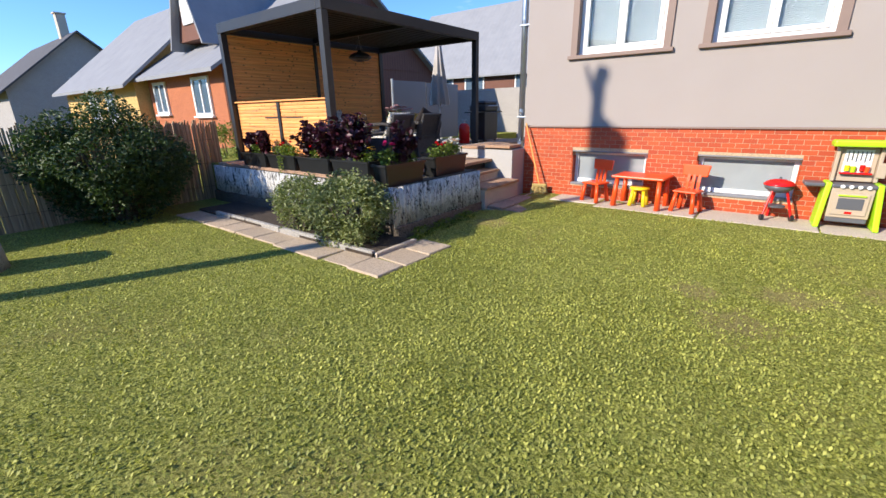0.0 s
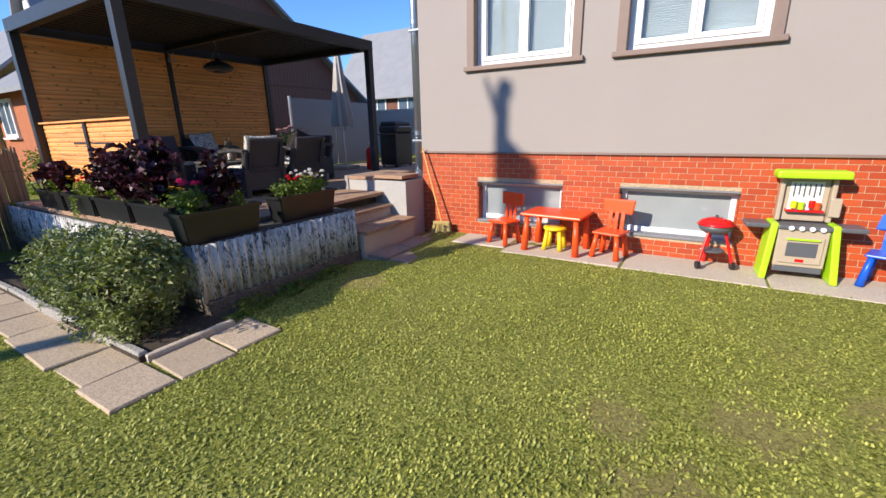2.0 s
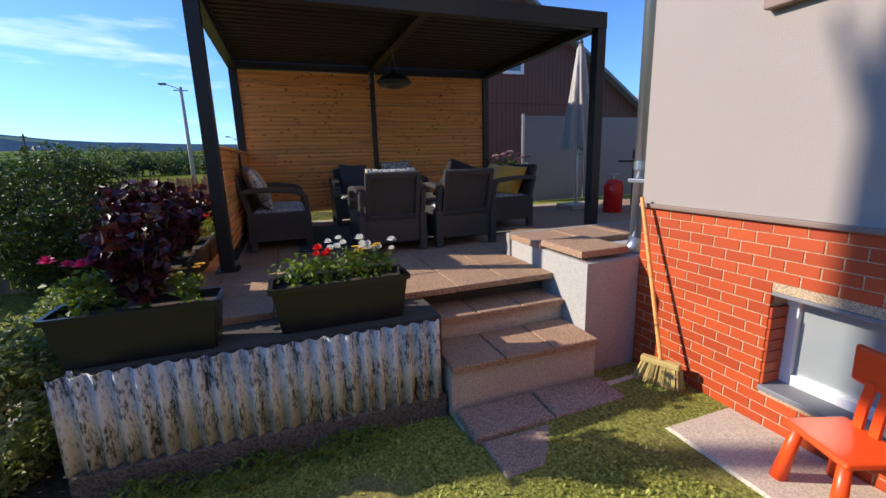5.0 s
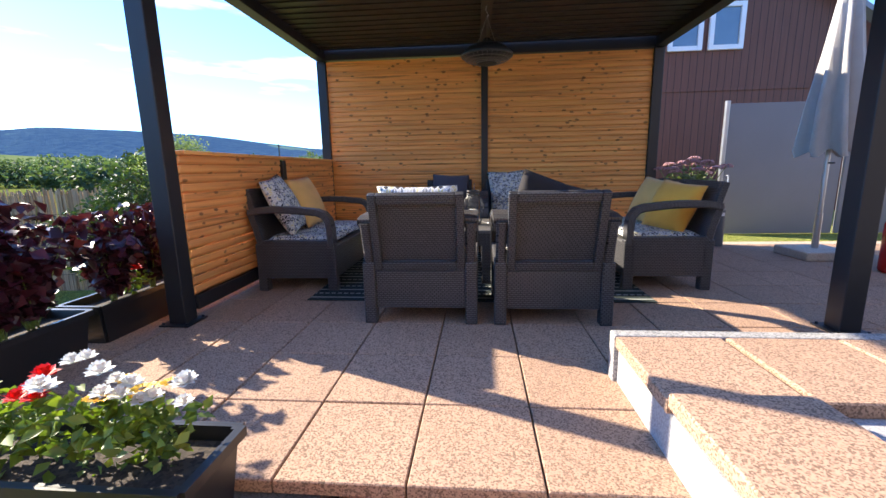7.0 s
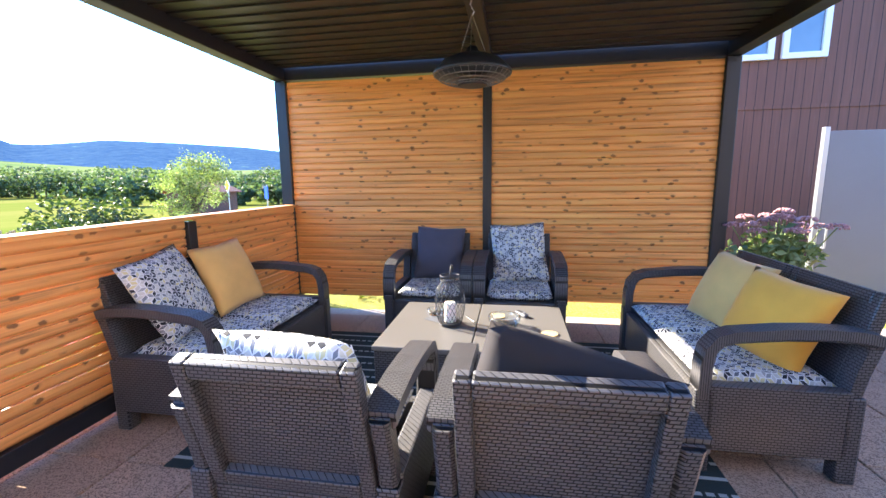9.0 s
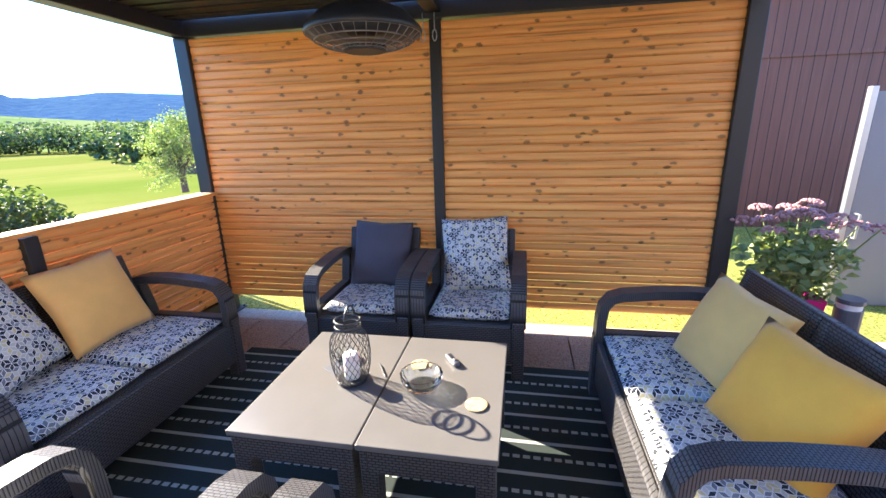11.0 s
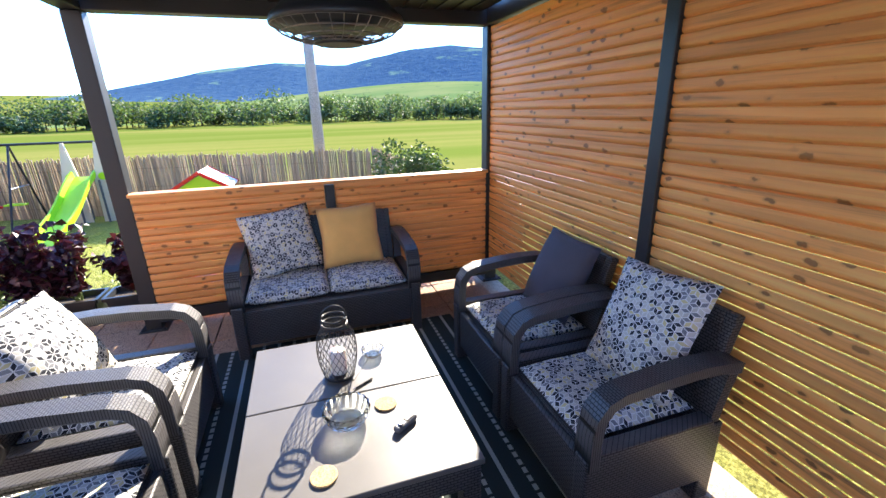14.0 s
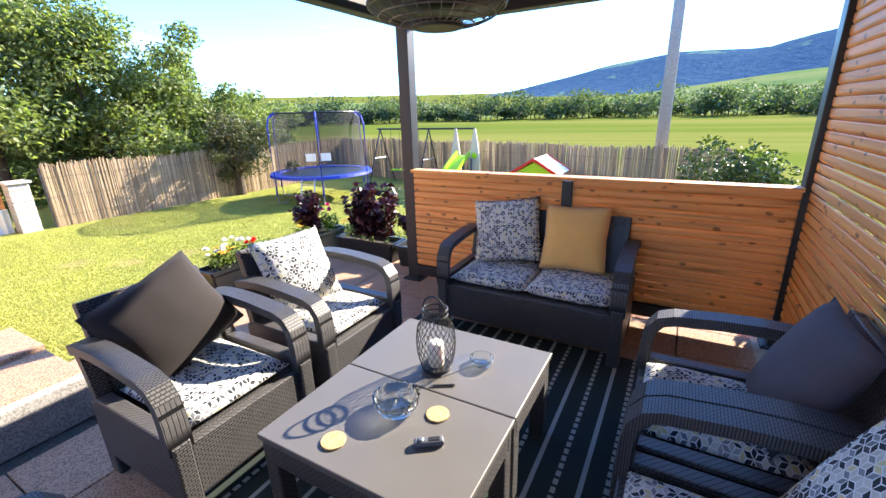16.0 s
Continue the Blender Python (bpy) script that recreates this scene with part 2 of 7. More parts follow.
M_JOINT = stone("joint_dirt", (0.06, 0.055, 0.045), (0.10, 0.09, 0.075), 200.0, 6.0, 0.4, 0.95, 0.0)
M_WHITE = plain("white_pvc", (0.80, 0.80, 0.80), 0.35, 0.0, 0.05, 4.0, 0.03)
M_BROWN_TRIM = plain("brown_trim", (0.22, 0.155, 0.13), 0.6, 0.0, 0.15, 7.0, 0.1)
M_ORANGE = plain("orange_plastic", (0.83, 0.085, 0.012), 0.38, 0.0, 0.06, 5.0, 0.04)
M_RED = plain("red_enamel", (0.62, 0.012, 0.012), 0.25, 0.0, 0.06, 5.0, 0.02)
M_TOYYEL = plain("yellow_plastic", (0.85, 0.62, 0.015), 0.38, 0.0, 0.06, 5.0, 0.04)
M_LIME = plain("lime_plastic", (0.42, 0.75, 0.015), 0.38, 0.0, 0.06, 5.0, 0.04)
M_BLUE = plain("blue_plastic", (0.006, 0.10, 0.62), 0.38, 0.0, 0.06, 5.0, 0.04)
M_BEIGE = plain("beige_plastic", (0.44, 0.36, 0.27), 0.45, 0.0, 0.06, 5.0, 0.04)
M_GREY_P = plain("grey_plastic", (0.10, 0.105, 0.12), 0.4, 0.0, 0.1, 5.0, 0.04)
M_PLANTER = plain("planter_plastic", (0.012, 0.013, 0.014), 0.38, 0.0, 0.2, 8.0, 0.08)
M_SOIL = stone("soil", (0.045, 0.032, 0.022), (0.075, 0.055, 0.04), 90.0, 6.0, 0.8, 0.95, 0.0)
M_ZINC = plain("zinc_pipe", (0.42, 0.47, 0.53), 0.32, 0.85, 0.1, 6.0, 0.04)
M_STEEL = plain("galvanised_steel", (0.50, 0.51, 0.53), 0.35, 0.9, 0.1, 6.0, 0.04)
M_GREY_GATE = plain("grey_gate", (0.20, 0.205, 0.225), 0.55, 0.0, 0.1, 2.0, 0.08)
M_MAGENTA = plain("magenta_pot", (0.62, 0.008, 0.17), 0.3, 0.0, 0.05, 4.0, 0.03)
M_UMB = fabric("umbrella_cloth", (0.44, 0.42, 0.40))
M_CORK = stone("cork", (0.58, 0.38, 0.16), (0.66, 0.46, 0.22), 260.0, 20.0, 0.2, 0.9, 0.0)
M_GLASS = glass("clear_glass")
M_POLE = stone("pole_concrete", (0.36, 0.355, 0.345), (0.46, 0.45, 0.43), 130.0, 1.5, 0.3, 0.9, 0.0)
M_WAX = plain("candle_wax", (0.80, 0.76, 0.68), 0.5, 0.0, 0.05, 6.0, 0.04, Subsurface_Weight=0.2)

# ---- mesh helpers ----
def link(name, bm, material, parent=None, label="", smooth=False):
    me = bpy.data.meshes.new(name)
    bm.to_mesh(me)
    bm.free()
    if smooth:
        for p in me.polygons:
            p.use_smooth = True
    me.materials.append(material)
    ob = new(name, me)
    if parent is not None:
        ob.parent = parent
    if label:
        tagged(ob, label)
    return ob


def part(name, bm, material, parent, label="", smooth=False):
    return link(name, bm, material, parent, label, smooth)


def thing(name, label, category, m=None, group="", kind=""):
    """An Empty at a thing's base."""
    ob = new(name)
    ob.empty_display_size = 0.1
    tagged(ob, label, category, group, kind)
    if m is not None:
        ob.matrix_world = m
    return ob


def box(bm, x0, x1, y0, y1, z0, z1, bevel=0.0, m=None):
    r = bmesh.ops.create_cube(bm, size=1.0)
    vs = r["verts"]
    for v in vs:
        v.co = Vector(((x0 + x1) / 2 + v.co.x * (x1 - x0), (y0 + y1) / 2 + v.co.y * (y1 - y0), (z0 + z1) / 2 + v.co.z * (z1 - z0)))
    if m is not None:
        for v in vs:
            v.co = m @ v.co
    if bevel:
        es = list({e for v in vs for e in v.link_edges})
        bmesh.ops.bevel(bm, geom=es, offset=bevel, segments=2, affect='EDGES', profile=0.5)
    return bm


def rod(bm, a, b, r0, r1=None, seg=12):
    """A round bar from a to b."""
    a, b = Vector(a), Vector(b)
    r1 = r0 if r1 is None else r1
    q = (b - a).to_track_quat("Z", "Y").to_matrix().to_4x4()
    bmesh.ops.create_cone(bm, cap_ends=True, segments=seg, radius1=r0, radius2=r1, depth=(b - a).length,
                          matrix=Matrix.Translation((a + b) / 2) @ q)
    return bm


def tube(bm, pts, r, seg=8, closed=False):
    """A round bar along points."""
    pts = [Vector(p) for p in pts]
    n, rings = len(pts), []
    for i, p in enumerate(pts):
        if closed:
            d = pts[(i + 1) % n] - pts[i - 1]
        else:
            d = pts[min(i + 1, n - 1)] - pts[max(i - 1, 0)]
        q = d.to_track_quat("Z", "Y")
        rings.append([bm.verts.new(p + q @ Vector((r * math.cos(k * 2 * math.pi / seg), r * math.sin(k * 2 * math.pi / seg), 0))) for k in range(seg)])
    for i in range(n if closed else n - 1):
        a, b = rings[i], rings[(i + 1) % n]
        for k in range(seg):
            bm.faces.new((a[k], a[(k + 1) % seg], b[(k + 1) % seg], b[k]))
    if not closed:
        bm.faces.new(rings[0][::-1])
        bm.faces.new(rings[-1])
    return bm


def lathe(bm, prof, seg=24, m=None):
    """A turned body from (radius, height) pairs."""
    rings = []
    for r, z in prof:
        rings.append([bm.verts.new((m or Matrix()) @ Vector((r * math.cos(k * 2 * math.pi / seg), r * math.sin(k * 2 * math.pi / seg), z))) for k in range(seg)])
    for a, b in zip(rings, rings[1:]):
        for k in range(seg):
            bm.faces.new((a[k], a[(k + 1) % seg], b[(k + 1) % seg], b[k]))
    bm.faces.new(rings[0][::-1])
    bm.faces.new(rings[-1])
    return bm


def sweep(bm, pts, w, h):
    """A flat band of width w (along x) and thickness h that follows points in the yz plane; rounded edges by a bevel."""
    rings = []
    n = len(pts)
    for i, (x, y, z) in enumerate(pts):
        a, b = pts[max(i - 1, 0)], pts[min(i + 1, n - 1)]
        d = Vector((0, b[1] - a[1], b[2] - a[2])).normalized()
        up = Vector((0, -d.z, d.y))
        c = Vector((x, y, z))
        e = min(0.012, h / 3)
        prof = [(-w / 2, -h / 2), (w / 2, -h / 2), (w / 2, h / 2 - e), (w / 2 - e, h / 2), (-w / 2 + e, h / 2), (-w / 2, h / 2 - e)]
        rings.append([bm.verts.new(c + Vector((px, 0, 0)) + up * pz) for px, pz in prof])
    for a, b in zip(rings, rings[1:]):
        for k in range(6):
            bm.faces.new((a[k], b[k], b[(k + 1) % 6], a[(k + 1) % 6]))
    bm.faces.new(rings[0])
    bm.faces.new(rings[-1][::-1])
    bmesh.ops.recalc_face_normals(bm, faces=bm.faces[:])
    return bm


def B():
    return bmesh.new()


def sheet(name, verts, faces, material, parent=None):
    me = bpy.data.meshes.new(name)
    me.from_pydata(verts, [], faces)
    me.materials.append(material)
    ob = new(name, me)
    if parent is not None:
        ob.parent = parent
    return ob


def leaves(name, centres, size, material, rng, parent=None, aspect=0.55, droop=0.3, up=0.4):
    """Many small folded leaves, two triangles each side of a midrib, at the given centres."""
    c = np.asarray(centres, float)
    n = len(c)
    d = rng.normal(size=(n, 3))
    d[:, 2] = d[:, 2] * 0.6 - droop
    d /= np.linalg.norm(d, axis=1)[:, None]
    nrm = rng.normal(size=(n, 3))
    nrm[:, 2] = np.abs(nrm[:, 2]) + up
    s = np.cross(d, nrm)
    s /= np.linalg.norm(s, axis=1)[:, None] + 1e-9
    k = np.cross(s, d)
    L = size * rng.uniform(0.6, 1.3, n)[:, None]
    W = L * aspect * 0.5
    base, tip, mid = c - d * L * 0.5, c + d * L * 0.5, c + k * L * 0.08
    v = np.stack([base, mid + s * W + k * L * 0.1, tip, mid - s * W + k * L * 0.1], 1).reshape(-1, 3)
    i = np.arange(n)[:, None] * 4
    f = np.concatenate([i + np.array([[0, 1, 2]]), i + np.array([[0, 2, 3]])], 1).reshape(-1, 3)
    me = bpy.data.meshes.new(name)
    me.vertices.add(len(v))
    me.vertices.foreach_set("co", v.ravel())
    me.loops.add(f.size)
    me.loops.foreach_set("vertex_index", f.ravel().astype(np.int32))
    me.polygons.add(len(f))
    me.polygons.foreach_set("loop_start", np.arange(0, f.size, 3, dtype=np.int32))
    me.update(calc_edges=True)
    me.validate()
    me.materials.append(material)
    ob = new(name, me)
    if parent is not None:
        ob.parent = parent
    return ob


FLOOR = 0.63      # terrace floor
LAWN = -0.10

# ---- setting: ground ----
t = Net("lawn")
t.world_place()
big = t.noise(0.55, 5, 0.6)
fine = t.noise(48, 5, 0.8)
mid = t.noise(6, 4, 0.6)
col = t.ramp(fine, (0.36, (0.022, 0.036, 0.006)), (0.5, (0.26, 0.285, 0.055)), (0.63, (0.62, 0.61, 0.18)))
col = t.mix(t.ramp(mid, (0.35, 0.0), (0.75, 0.55)), col, (0.24, 0.25, 0.075))
col = t.mix(t.ramp(big, (0.56, 0.0), (0.74, 0.55)), col, (0.28, 0.22, 0.10))
dirt = None
for px, py, pr in ((-0.40, 3.95, 0.22), (-0.12, 3.46, 0.30), (0.26, 4.23, 0.26), (-3.19, 4.95, 0.24), (1.0, 4.7, 0.26)):
    sx, sy, _ = t.xyz()
    dd = t.m('SQRT', t.m('ADD', t.m('POWER', t.m('SUBTRACT', sx, px), 2.0), t.m('POWER', t.m('SUBTRACT', sy, py), 2.0)))
    near_ = t.ramp(t.m('SUBTRACT', t.m('DIVIDE', dd, pr * 2.2), t.m('MULTIPLY', t.m('SUBTRACT', mid, 0.5), 1.2)), (0.25, 0.45), (0.60, 0.0))
    dirt = near_ if dirt is None else t.mix(1.0, dirt, near_, 'ADD')
col = t.mix(dirt, col, (0.34, 0.25, 0.13))
t.bump(fine, 0.9, 0.03)
M_LAWN = t.end(col, 0.9, 0.0, Specular_IOR_Level=0.05)

t = Net("field")
t.world_place()
big = t.noise(0.012, 5, 0.6)
strip = t.noise(1.0, 3, 0.5, t.mapped((0.006, 0.05, 1)))
col = t.mix(t.ramp(strip, (0.42, 0.0), (0.58, 1.0)), (0.105, 0.135, 0.024), (0.17, 0.165, 0.045))
col = t.mix(t.m('MULTIPLY', t.noise(0.8, 5), 0.4), col, (0.08, 0.11, 0.018))
t.bump(t.noise(3, 4), 0.4, 0.1)
M_FIELD = t.end(col, 0.95, 0.0, Specular_IOR_Level=0.0)


def ground_height(x, y):
    """Lawn a little below the paving; fields fall and rise beyond the fence."""
    z = LAWN + 0.10 * min(1.0, max(0.0, (y - 4.2) / 2.4)) * (1 if x > -4 else 0)
    d = math.hypot(x, y)
    if y < -7 or x < -10 or x > 8:
        away = max(-7 - y, -10 - x, x - 8)
        z -= min(1.2, away * 0.03)
    if d > 260:
        z += (d - 260) * 0.045
    return z


def axis(lo, hi, near0, near1, step, grow=1.35):
    a, s = [near0], step
    while a[-1] < near1:
        a.append(a[-1] + step)
    while a[-1] < hi:
        s *= grow
        a.append(a[-1] + s)
    s = step
    while a[0] > lo:
        s *= grow
        a.insert(0, a[0] - s)
    return a


xs, ys = axis(-1500, 1500, -11, 9, 0.5), axis(-1500, 1500, -8, 9, 0.5)
vs = [(x, y, ground_height(x, y) + 0.012 * noise.noise((x * 0.9, y * 0.9, 0))) for y in ys for x in xs]
nx = len(xs)
fs = [(j * nx + i, j * nx + i + 1, (j + 1) * nx + i + 1, (j + 1) * nx + i) for j in range(len(ys) - 1) for i in range(nx - 1)]
ground = sheet("ground", vs, fs, M_LAWN)
ground.data.materials.append(M_FIELD)
for p in ground.data.polygons:
    c = p.center
    p.material_index = 0 if (-9.6 < c.x < 9 and -7 < c.y < 9) else 1
    p.use_smooth = True
tagged(ground, "short clover lawn running out into mown hay fields", "ground", kind="structure")

# ---- setting: house ----
t = Net("house_plaster")
t.world_place()
f = t.noise(210, 3)
col = t.mix(t.noise(1.1, 5), (0.32, 0.283, 0.268), (0.36, 0.322, 0.305))
col = t.mix(t.m('MULTIPLY', f, 0.25), col, (0.26, 0.23, 0.215))
t.bump(f, 0.5, 0.006)
M_PLASTER = t.end(col, 0.9)
M_GROUT = stone("brick_joint", (0.46, 0.34, 0.22), (0.56, 0.43, 0.29), 200.0, 5.0, 0.2, 0.9, 0.0)
t = Net("brick_face")
t.world_place()
r = t.random()
col = t.mix(r, (0.36, 0.044, 0.007), (0.52, 0.080, 0.012))
col = t.mix(t.m('MULTIPLY', t.noise(60, 4), 0.45), col, (0.30, 0.04, 0.012))
t.bump(t.noise(120, 3), 0.25, 0.003)
M_BRICK = t.end(col, 0.55)

HX0, HX1, HY = -3.85, 7.0, 7.20
WIN = [(-2.953, -1.642, 2.328, 4.05), (-1.043, 0.268, 2.328, 4.05)]
CELLAR = [(-2.90, -1.663, 0.235, 0.805), (-0.971, 0.25, 0.245, 0.815)]


def wall_with_holes(name, x0, x1, z0, z1, y0, y1, holes, material, label):
    """A wall along x, thick from y0 to y1, with openings that go through it."""
    bm = B()
    cx = sorted({x0, x1, *[v for h in holes for v in h[:2]]})
    cz = sorted({z0, z1, *[v for h in holes for v in h[2:]]})
    for i in range(len(cx) - 1):
        for k in range(len(cz) - 1):
            mx, mz = (cx[i] + cx[i + 1]) / 2, (cz[k] + cz[k + 1]) / 2
            if any(h[0] < mx < h[1] and h[2] < mz < h[3] for h in holes):
                continue
            box(bm, cx[i], cx[i + 1], y0, y1, cz[k], cz[k + 1])
    bmesh.ops.remove_doubles(bm, verts=bm.verts[:], dist=0.0005)
    seen = {}
    for fc in bm.faces[:]:
        key = tuple(round(v, 3) for v in fc.calc_center_median())
        seen.setdefault(key, []).append(fc)
    bmesh.ops.delete(bm, geom=[fc for l in seen.values() if len(l) > 1 for fc in l], context='FACES')
    return tagged(link(name, bm, material), label, "wall", kind="structure")


wall_with_holes("wall_south", HX0, HX1, 1.20, 5.6, HY, HY + 0.35, WIN, M_PLASTER, "pale peach rendered house wall with two windows")
plinth = wall_with_holes("wall_plinth", HX0 + 0.01, HX1 - 0.01, -0.3, 1.196, HY + 0.003, HY + 0.36, CELLAR, M_GROUT, "house plinth faced with glazed red-orange brick")
bm = B()
box(bm, HX0, HX0 + 0.30, HY + 0.355, HY + 9, -0.3, 5.6)
box(bm, HX1 - 0.3, HX1, HY + 0.355, HY + 9, -0.3, 5.6)
box(bm, HX0 + 0.305, HX1 - 0.305, HY + 8.7, HY + 9, -0.3, 5.6)
tagged(link("wall_house_sides", bm, M_PLASTER), "pale peach rendered side walls of the house", "wall", kind="structure")
bm = B()
box(bm, HX0 - 0.4, HX1 + 0.4, HY - 0.4, HY + 9.4, 5.604, 5.75)
tagged(link("roof_house", bm, M_GREY_GATE), "flat dark eaves slab over the house", "roof", kind="structure")
bm = B()
box(bm, HX0 + 0.305, HX1 - 0.305, HY + 0.37, HY + 8.69, 1.0, 1.15)
tagged(link("floor_house", bm, M_CONC), "inner floor of the house", "floor", kind="structure")
bm = B()
box(bm, HX0, HX1, HY - 0.035, HY - 0.002, 1.185, 1.215, 0.006)
tagged(link("trim_drip", bm, M_BROWN_TRIM), "dark drip edge above the brick plinth", "trim", kind="structure")


def house_window(name, x0, x1, z0, z1):
    w = thing(name, "white plastic double window with closed venetian blinds and brown plaster surround", "window", kind="structure")
    yf = HY + 0.10
    bm = B()
    for a in ((x0 - 0.10, x0 + 0.005, z0, z1), (x1 - 0.005, x1 + 0.10, z0, z1), (x0 - 0.10, x1 + 0.10, z1 - 0.002, z1 + 0.10)):
        box(bm, a[0], a[1], HY - 0.03, HY + 0.10, a[2], a[3], 0.006)
    part("surround", bm, M_BROWN_TRIM, w)
    bm = B()
    box(bm, x0 - 0.14, x1 + 0.14, HY - 0.06, HY + 0.10, z0 - 0.055, z0 + 0.004, 0.008)
    part("window_sill", bm, M_BROWN_TRIM, w, "brown rendered sill")
    xm = (x0 + x1) / 2
    bm = B()
    for a in ((x0, x0 + 0.07, z0, z1), (x1 - 0.07, x1, z0, z1), (x0 + 0.07, x1 - 0.07, z0, z0 + 0.07), (x0 + 0.07, x1 - 0.07, z1 - 0.07, z1)):
        box(bm, a[0], a[1], yf, yf + 0.07, a[2], a[3], 0.006)
    part("window_frame", bm, M_WHITE, w)
    for a, b in ((x0 + 0.07, xm), (xm, x1 - 0.07)):
        bm = B()
        for c in ((a + 0.002, a + 0.06, z0 + 0.07, z1 - 0.07), (b - 0.06, b - 0.002, z0 + 0.07, z1 - 0.07), (a + 0.06, b - 0.06, z0 + 0.07, z0 + 0.13), (a + 0.06, b - 0.06, z1 - 0.13, z1 - 0.07)):
            box(bm, c[0], c[1], yf - 0.015, yf + 0.055, c[2], c[3], 0.006)
        sash = part("sash", bm, M_WHITE, w)
        bm = B()
        box(bm, a + 0.055, b - 0.055, yf + 0.012, yf + 0.018, z0 + 0.125, z1 - 0.125)
        pane = part("pane", bm, M_GLASS, sash)
        pane.visible_shadow = False
        bm = B()
        zz = z0 + 0.14
        while zz < z1 - 0.13:
            box(bm, a + 0.06, b - 0.06, yf + 0.075, yf + 0.098, zz, zz + 0.0025, 0, Matrix.Translation((0, yf + 0.085, zz)) @ Matrix.Rotation(radians(-55), 4, 'X') @ Matrix.Translation((0, -yf - 0.085, -zz)))
            zz += 0.024
        part("venetian_blind", bm, M_BLIND, w)
    bm = B()
    box(bm, x0 + 0.02, x1 - 0.02, yf + 0.16, yf + 0.17, z0 + 0.02, z1 - 0.02)
    part("backing", bm, M_DARKROOM, w)


M_BLIND = plain("blind_slat", (0.26, 0.30, 0.34), 0.4, 0.0, 0.05, 4.0, 0.02)
M_DARKROOM = plain("room_dark", (0.05, 0.05, 0.055), 0.9, 0.0, 0.1, 3.0, 0.02)
for i, h in enumerate(WIN):
    house_window("window_%d" % (i + 1), *h)


def cellar_window(name, x0, x1, z0, z1):
    w = thing(name, "recessed white cellar window with frosted glass", "window", kind="structure")
    bm = B()
    y = HY + 0.14
    for c in ((x0, x0 + 0.07, z0, z1), (x1 - 0.07, x1, z0, z1), (x0 + 0.07, x1 - 0.07, z0, z0 + 0.07), (x0 + 0.07, x1 - 0.07, z1 - 0.07, z1)):
        box(bm, c[0], c[1], y, y + 0.07, c[2], c[3], 0.006)
    part("window_frame", bm, M_WHITE, w)
    bm = B()
    box(bm, x0 + 0.065, x1 - 0.065, y + 0.03, y + 0.04, z0 + 0.065, z1 - 0.065)
    part("pane", bm, M_FROST, w)
    bm = B()
    box(bm, x0 + 0.002, x1 - 0.002, HY - 0.02, y, z0 - 0.02, z0 + 0.012, 0.005)
    part("window_sill", bm, M_GREY_GATE, w, "grey sheet metal sill")
    bm = B()
    box(bm, x0 + 0.002, x1 - 0.002, HY - 0.003, y - 0.001, z1 - 0.022, z1 - 0.002, 0.003)
    part("lintel", bm, M_GREY_GATE, w, "grey rendered lintel")
    for xa in (x0 + 0.002, x1 - 0.018):
        for k in range(int((z1 - z0 - 0.04) / 0.0665)):
            part("brick", box(B(), xa, xa + 0.016, HY + 0.002, y - 0.001, z0 + 0.014 + k * 0.0665, z0 + 0.0755 + k * 0.0665, 0.003), M_BRICK, w)


t = Net("frosted_pane")
f = t.noise(3, 3)
M_FROST = t.end(t.mix(f, (0.24, 0.27, 0.29), (0.34, 0.37, 0.39)), 0.14, 0.0, Specular_IOR_Level=0.8)
for i, h in enumerate(CELLAR):
    cellar_window("window_%d" % (i + 3), *h)

# ---- setting: terrace ----
TX0, TX1, TY0, TY1 = -8.42, -4.42, 3.68, 11.5
bm = B()
box(bm, TX0, TX1, TY0, 6.755, -0.3, FLOOR - 0.045)
box(bm, TX1 + 0.002, -3.86, TY0, 5.595, -0.3, FLOOR - 0.05)
box(bm, TX0, HX0 - 0.01, 6.76, TY1, -0.3, FLOOR - 0.045)
tagged(link("floor", bm, M_JOINT), "terrace bed under washed concrete paving tiles", "floor", kind="structure")

# raised landing beside the house with a pale kerb
LAND, LX0, LY0 = 0.80, -4.95, 6.72
bm = B()
box(bm, LX0, -3.84, LY0, HY - 0.005, -0.3, LAND)
box(bm, LX0, HX0 - 0.012, HY - 0.004, TY1, FLOOR - 0.04, LAND)
landing = tagged(link("landing", bm, M_CHEEK), "raised landing with smooth grey concrete cheek beside the house", "landing", kind="structure")
bm = B()
box(bm, LX0 - 0.075, LX0 - 0.002, LY0 - 0.02, TY1, FLOOR - 0.04, LAND + 0.05, 0.008)
tagged(link("kerb_landing", bm, M_KERB), "pale concrete kerb round the raised landing", "kerb", kind="structure")

# steps
STEPS = [(-4.44, -4.10, 0.46), (-4.10, -3.68, 0.295), (-3.68, -3.08, 0.0)]
for i, (a, b, z) in enumerate(STEPS):
    bm = B()
    box(bm, a, b - 0.03 if i < 2 else b, 5.60, LY0 - 0.005, -0.3, z - 0.045)
    tagged(link("stair_%d" % (i + 1), bm, M_CONC), "weathered concrete garden step", "step", kind="structure")

